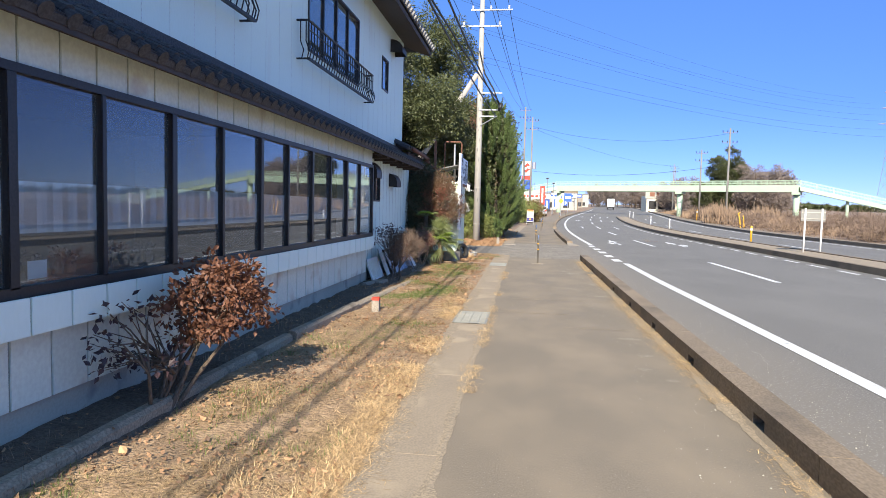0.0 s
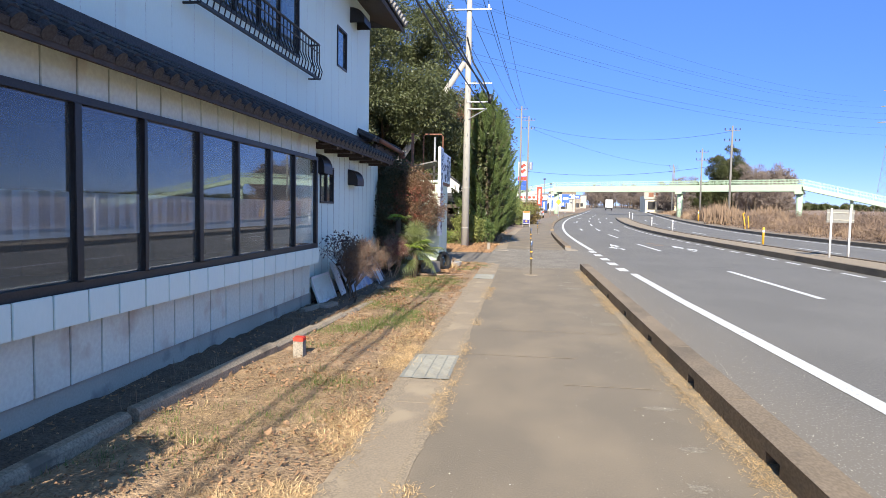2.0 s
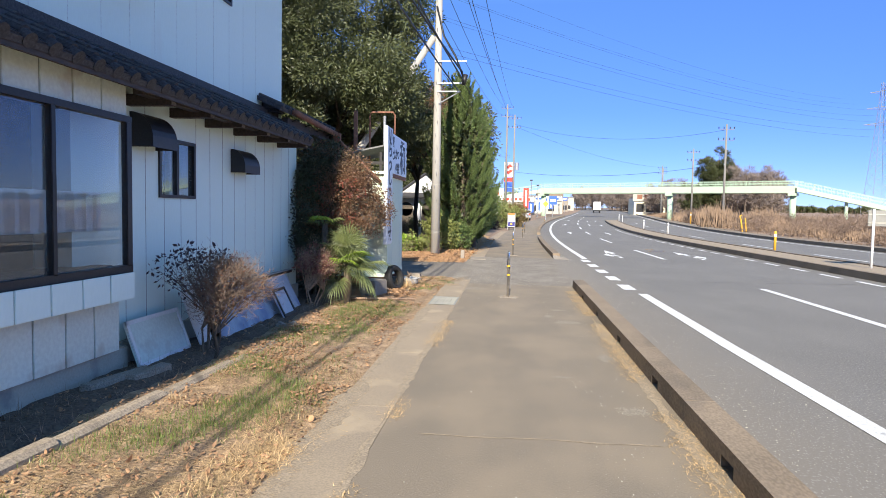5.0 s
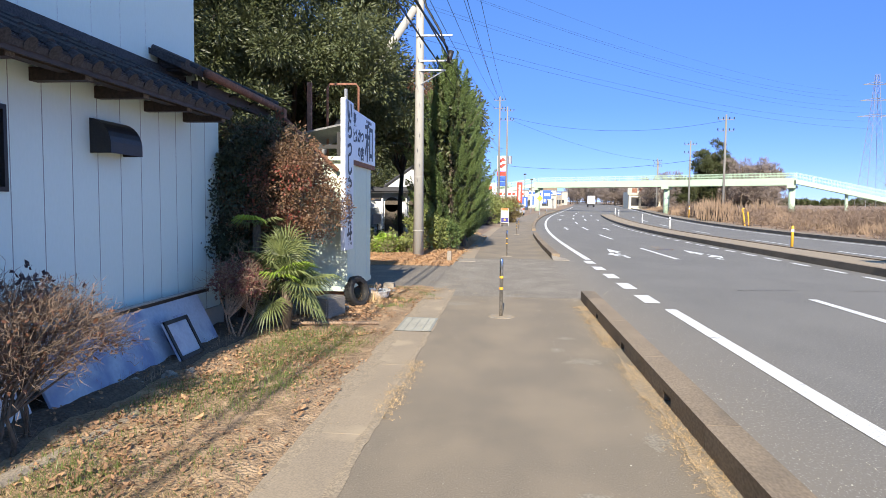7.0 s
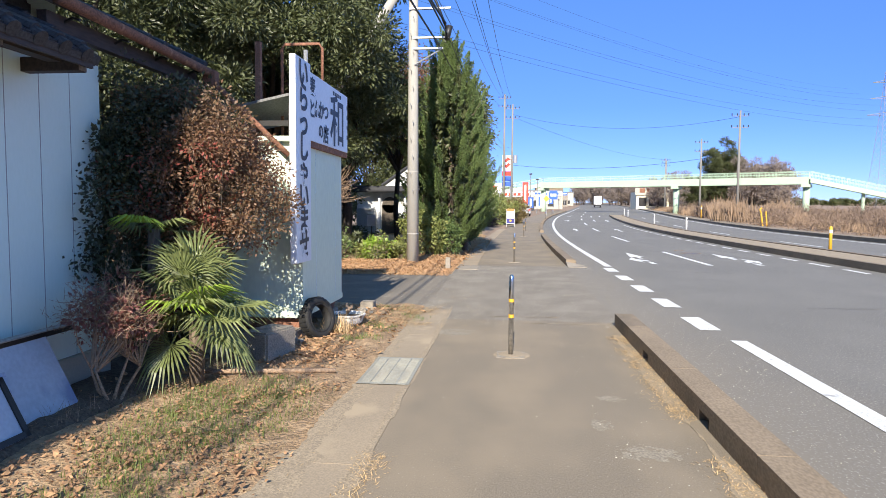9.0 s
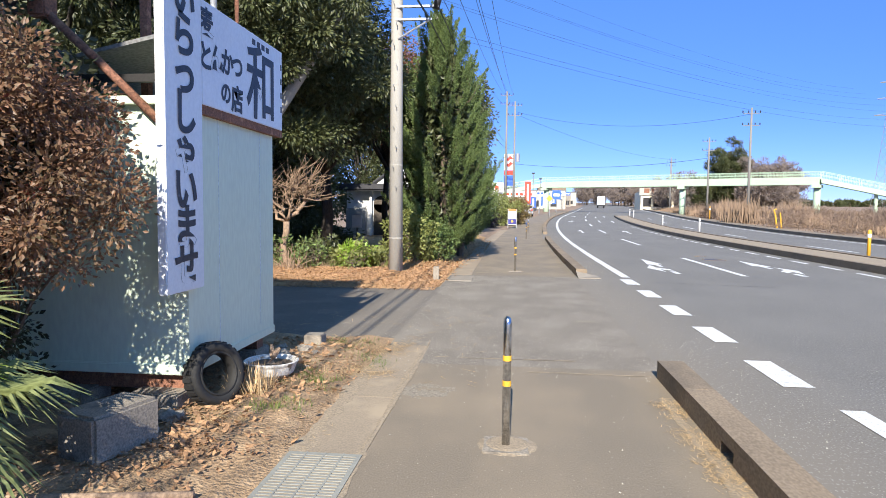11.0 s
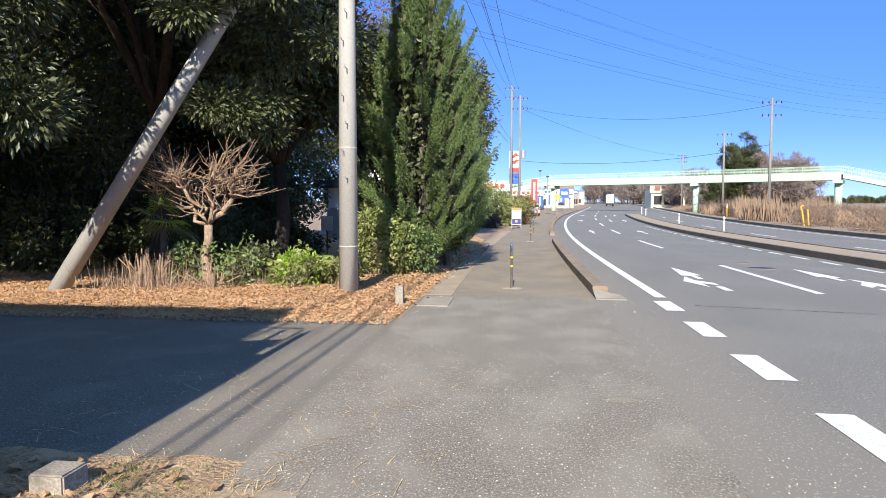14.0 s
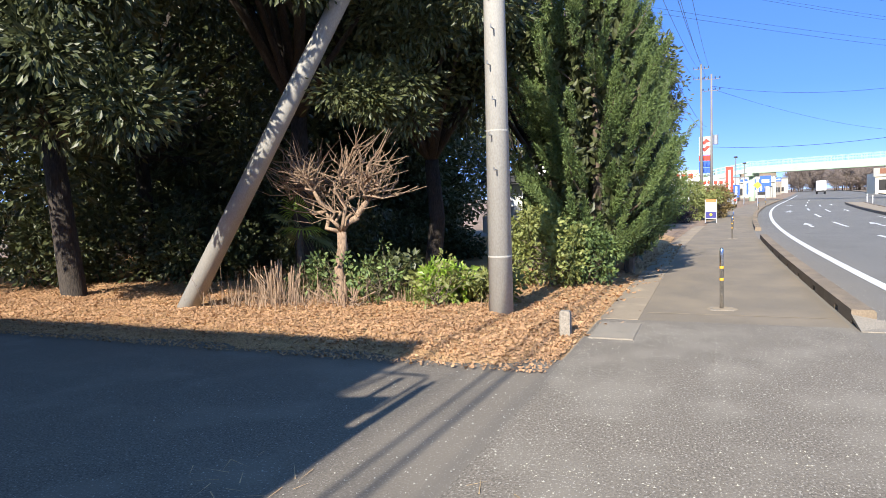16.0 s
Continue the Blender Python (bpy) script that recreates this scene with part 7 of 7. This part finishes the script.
litter("curled_leaves", "drifts of curled brown leaves on bare earth", strewn(1700, -2.55, -1.05, 10.5, 18.8, 28, 1.1, 0.05), 0.04, M_OLDLEAF, 8)
litter("large_fallen_leaves", "larger curled brown leaves on the verge", strewn(80, -2.6, -1.0, 1, 21, 19, 0.8, -0.2), 0.075, M_DRYLEAF, 4)


def bank_z(x, y):
    h = 0.09 * noise.noise(Vector((x * 0.9, y * 0.9, 5))) + 0.03 * noise.noise(Vector((x * 4, y * 4, 8))) + 0.1
    k = min(1, max(0, (-0.95 - x - 0.15 * (y - 26.9 < 2)) / 0.5)) * min(1, max(0, (y - 27.0 + 0.35 * noise.noise(Vector((x * 0.8, 0, 0)))) / 0.7))
    return h * k - 0.02 + lift(y) * 0.7


gg_ = random.Random(31)
pts = []
for k in range(60000):
    x, y = gg_.uniform(-14, -1.0), 26.8 + abs(gg_.gauss(0, 2.4))
    if y < 27.3 and gg_.random() < 0.6:
        continue
    pts.append((x, y, max(0.0, bank_z(x, y))))
litter("leaf_carpet", "thick carpet of fallen orange-brown leaves under the trees", pts, 0.04, M_DRYLEAF, 2)
pts = [(-1.9 + 0.9 * (y_ - 30) / 16 + gg_.gauss(0, 0.35) + 0.35, y_, 0.05) for y_ in [gg_.uniform(28, 45) for _ in range(1800)]]
litter("leaf_drift", "fallen leaves along the footway's edge", [(min(x, -0.5), y, bank_z(min(x, -0.96), y) + 0.0) for x, y, z in pts], 0.075, M_DRYLEAF, 3)
pts = [(gg_.uniform(-6.5, -2.4), 29.6 + abs(gg_.gauss(0, 0.7)), 0) for _ in range(4200)]
pts = [p for p in pts if noise.noise(Vector((p[0] * 1.6, p[1] * 1.6, 4))) > 0.22]
blades("bank_weeds", "dry brown weed stalks on the leaf bank", "weeds", [(x, y, bank_z(x, y)) for x, y, z in pts[::2]], 0.36, 0.005, M_TWIG, 8, 1.0)
blades("bank_grass", "thin green weeds on the leaf bank", "weeds", [(x + 0.2, y + 0.2, bank_z(x, y)) for x, y, z in pts[:900]], 0.3, 0.006, M_GRASS, 9, 0.4)

blades("dry_thicket", "tangle of dry brown stalks by the prop pole", "weeds", [(gg_.gauss(-6.0, 0.55), gg_.gauss(29.4, 0.35), 0.1) for _ in range(420)], 0.65, 0.006, M_TWIG, 44, 0.9)
for k, (x, y, r, h) in enumerate(((-4.4, 29.9, 0.45, 0.4), (-3.2, 29.6, 0.4, 0.35), (-5.3, 30.1, 0.4, 0.42), (-2.5, 30.2, 0.35, 0.3))):
    shrub("bank_bush", "small evergreen bush on the leaf bank", (x, y, 0.05), (x, y, h + 0.1), (r, r * 0.8, h), 22, 16, 0.08, L_HEDGE if k % 2 else L_JUN, 160 + k, 0.012, 0.13, wood=M_BARK)
blades("sasa_clump", "clump of dry and green bamboo grass by the tyre", "grass", [(x, y, 0.02) for x, y, z in strewn(260, -1.85, -1.55, 19.75, 20.15, 21, 1.0, -1)], 0.26, 0.006, M_STRAW, 21, 0.9)
blades("straw_heap", "heap of dry straw by the tyre", "dry grass", [(x, y, 0.02) for x, y, z in strewn(900, -1.95, -1.35, 19.2, 20.6, 22, 1.0, -1)], 0.18, 0.004, M_STRAW, 22, 2.0, 1.5)
blades("rubble_straw", "dry straw among the stones by the hut", "dry grass", [(x, y, 0.02) for x, y, z in strewn(900, -2.1, -1.5, 20.8, 21.9, 23, 1.0, -1)], 0.12, 0.004, M_STRAW, 23, 2.0, 1.5)


litter("corner_litter", "dead brown leaves and bark scraps by the hut", [(gg_.gauss(-1.75, 0.3), gg_.uniform(18.6, 22.2), 0.01) for _ in range(900)], 0.06, M_DRYLEAF, 46)
for k, (x, y, s_) in enumerate(((-1.95, 20.95, 0.06), (-1.5, 20.8, 0.045), (-1.62, 21.6, 0.05), (-2.02, 21.55, 0.08), (-1.45, 21.3, 0.04), (-1.8, 20.2, 0.05), (-2.3, 18.85, 0.1), (-1.98, 18.95, 0.07))):
    stone(x, y, s_, k + 3.3, label="weathered rubble stone beside the hut")


# ---- joints of the footway ----
def footway_joint(y, x0, x1, w, seed):
    gg = random.Random(seed)
    bm = bmesh.new()
    n = 24
    rows = []
    for i in range(n + 1):
        x = x0 + (x1 - x0) * i / n
        yy = y + 0.02 * noise.noise(Vector((x * 3, y, seed)))
        k = w * gg.uniform(0.3, 1.0)
        rows.append((bm.verts.new((x, yy - k, 0.0035)), bm.verts.new((x, yy + k, 0.0035))))
    for a, b in zip(rows, rows[1:]):
        bm.faces.new((a[0], b[0], b[1], a[1]))
    return tagged(part("footway_joint", bm, M_SAND), "sandy joint across the asphalt footway", "joint", kind="structure")


for k, (y, x0, x1, w) in enumerate(((9.9, -0.5, 0.8, 0.014), (11.42, -0.2, 1.5, 0.013), (8.78, 0.6, 1.65, 0.012), (21.0, 0.6, 1.75, 0.022), (21.5, -0.1, 1.1, 0.018), (30.4, -0.4, 1.8, 0.03))):
    footway_joint(y, x0, x1, w, k)


def worn_patch(x, y, rx, ry, seed, material, label):
    """A thin uneven patch of loose grit: a ragged fan of faces with holes left by noise."""
    v, f = [], []
    n = 26
    for j in range(n):
        for i in range(n):
            px, py = (i / (n - 1) * 2 - 1), (j / (n - 1) * 2 - 1)
            if px * px + py * py + 0.9 * noise.noise(Vector((px * 3, py * 3, seed))) + 0.5 * noise.noise(Vector((px * 9, py * 9, seed + 5))) > 0.55:
                continue
            b = len(v)
            cx, cy, hx, hy = x + px * rx, y + py * ry, rx / n * 1.02, ry / n * 1.02
            v += [(cx - hx, cy - hy, 0.0016), (cx + hx, cy - hy, 0.0016), (cx + hx, cy + hy, 0.0016), (cx - hx, cy + hy, 0.0016)]
            f.append((b, b + 1, b + 2, b + 3))
    return tagged(raw("worn_patch", v, f, material), label, "patch", kind="structure")


M_PALE = mat("pale_worn_asphalt", (0.3, 0.262, 0.205), (0.24, 0.207, 0.16), 0.95, 9, 60, 0.3, spots=(0.2, 0.168, 0.125), spot_at=0.55, spot_scale=26)
for k, (x, y, rx, ry) in enumerate(((1.3, 16.4, 0.24, 0.16), (1.22, 17.58, 0.13, 0.1), (1.36, 8.2, 0.24, 0.07), (1.38, 7.28, 0.12, 0.08), (1.44, 6.25, 0.1, 0.07), (1.26, 6.65, 0.08, 0.08), (1.05, 16.9, 0.1, 0.14), (1.45, 12.2, 0.16, 0.14), (1.5, 14.1, 0.13, 0.2), (0.95, 13.2, 0.12, 0.06), (1.48, 23.9, 0.2, 0.08), (-0.3, 20.2, 0.3, 0.25))):
    worn_patch(x, y, rx, ry, k * 3.7, M_PALE, "pale patch of worn gritty asphalt")


def sand_strip(x, y0, y1, w, seed, label):
    """Drifted sand along an edge: a thin sheet of uneven width with gaps."""
    gg = random.Random(seed)
    v, f = [], []
    n = int((y1 - y0) / 0.06)
    for i in range(n + 1):
        y = y0 + (y1 - y0) * i / n
        k = w * max(0.02, 0.4 + 0.9 * noise.noise(Vector((y * 0.8, seed, 0))) + 0.35 * noise.noise(Vector((y * 6, seed, 2)))) * gg.uniform(0.75, 1.1)
        o = 0.25 * w * noise.noise(Vector((y * 2.2, 7, seed)))
        v += [(x + o - k, y, 0.0034), (x + o, y, 0.0065), (x + o + k, y, 0.0034)]
        if i:
            a = 3 * i
            f += [(a - 3, a - 2, a + 1, a), (a - 2, a - 1, a + 2, a + 1)]
    return tagged(raw("sand_strip", v, f, M_SAND), label, "sand", kind="structure")


sand_strip(-0.5, -8, 22.3, 0.09, 1, "drifted sand in the seam of the gutter")
sand_strip(1.7, -8, 20.3, 0.11, 2, "drifted sand along the road kerb")
sand_strip(-0.9, -8, 21.0, 0.2, 3, "sand washed from the verge onto the gutter")
gg_ = random.Random(77)
grit = [(gg_.uniform(-0.4, 1.6), gg_.uniform(2, 30), 0.004) for _ in range(500)] + [(gg_.gauss(-0.2, 1.5), gg_.uniform(20.8, 29.6), 0.002) for _ in range(9000)] + [(2.06 + abs(gg_.gauss(0, 0.55)), gg_.uniform(4, 34), 0.003) for _ in range(3600)] + [(gg_.uniform(1.0, 1.75), gg_.uniform(3, 21), 0.004) for _ in range(700)]
v, f = [], []
for x, y, z in grit:
    r = 0.0018 + 0.006 * gg_.random() ** 4
    b = len(v)
    v += [(x - r, y, z), (x + r * 0.3, y - r, z), (x + r, y + r * 0.4, z), (x - r * 0.3, y + r, z), (x, y, z + r)]
    f += [(b, b + 1, b + 4), (b + 1, b + 2, b + 4), (b + 2, b + 3, b + 4), (b + 3, b, b + 4)]
tagged(raw("grit", v, f, M_BASE), "scattered pale grit on the asphalt", "gravel", kind="stuff")
blades("strewn_straw", "loose straws blown over the driveway mouth", "dry grass", [(x, y, 0.004) for x, y, z in strewn(160, -2.6, 0.2, 20.4, 24.5, 41, 1.2, -0.1)], 0.24, 0.004, M_STRAW, 41, 1.5, 3.0)
blades("corner_straw", "straw heaped at the driveway corner", "dry grass", [(x, y, 0.004) for x, y, z in strewn(2600, -1.8, -0.75, 20.6, 22.3, 42, 1.3, 0.0, 14, 0.1)], 0.16, 0.0032, M_STRAW, 42, 1.4, 1.2)
blades("corner_weeds", "small green weeds at the driveway corner", "grass", [(x, y, 0.004) for x, y, z in strewn(1200, -1.7, -0.8, 20.6, 22.2, 43, 1.8, 0.1, 20, 0.06)], 0.05, 0.0035, M_GRASS, 43, 0.9)


# ---- low houses on the horizon ----
def low_house(x, y, w, h, m_, roof_m, yaw):
    b = thing("distant_house", "low distant house with a shallow roof", "house", group="distant houses")
    b.matrix_basis = pose(x * 1.7, y * 1.75, lift(y), 0, 0, yaw)
    part("wall", boxes((0, w, 0, 7, 0, h)), m_, b)
    bm = bmesh.new()
    A = [bm.verts.new(p) for p in ((-0.5, -0.6, h), (w + 0.5, -0.6, h), (w + 0.5, 7.6, h), (-0.5, 7.6, h), (0.6, 3.5, h + 1.7), (w - 0.6, 3.5, h + 1.7))]
    for q in ((0, 1, 5, 4), (2, 3, 4, 5), (1, 2, 5), (3, 0, 4), (3, 2, 1, 0)):
        bm.faces.new([A[i] for i in q])
    part("roof", bm, roof_m, b)
    for k in range(int(w / 3)):
        part("window", boxes((1 + 3 * k, 2.4 + 3 * k, -0.05, 0.02, 0.9, 2.1)), M_DARK, b)


for k, (x, y, w, h) in enumerate(((146, 262, 10, 4.8), (160, 255, 14, 3.2), (181, 270, 9, 4.6), (118, 285, 11, 4.6), (205, 280, 14, 3.4))):
    low_house(x, y, w, h, M_CONC if k % 2 else M_KERB, M_ROOF if k % 3 else M_STEEL, -20)
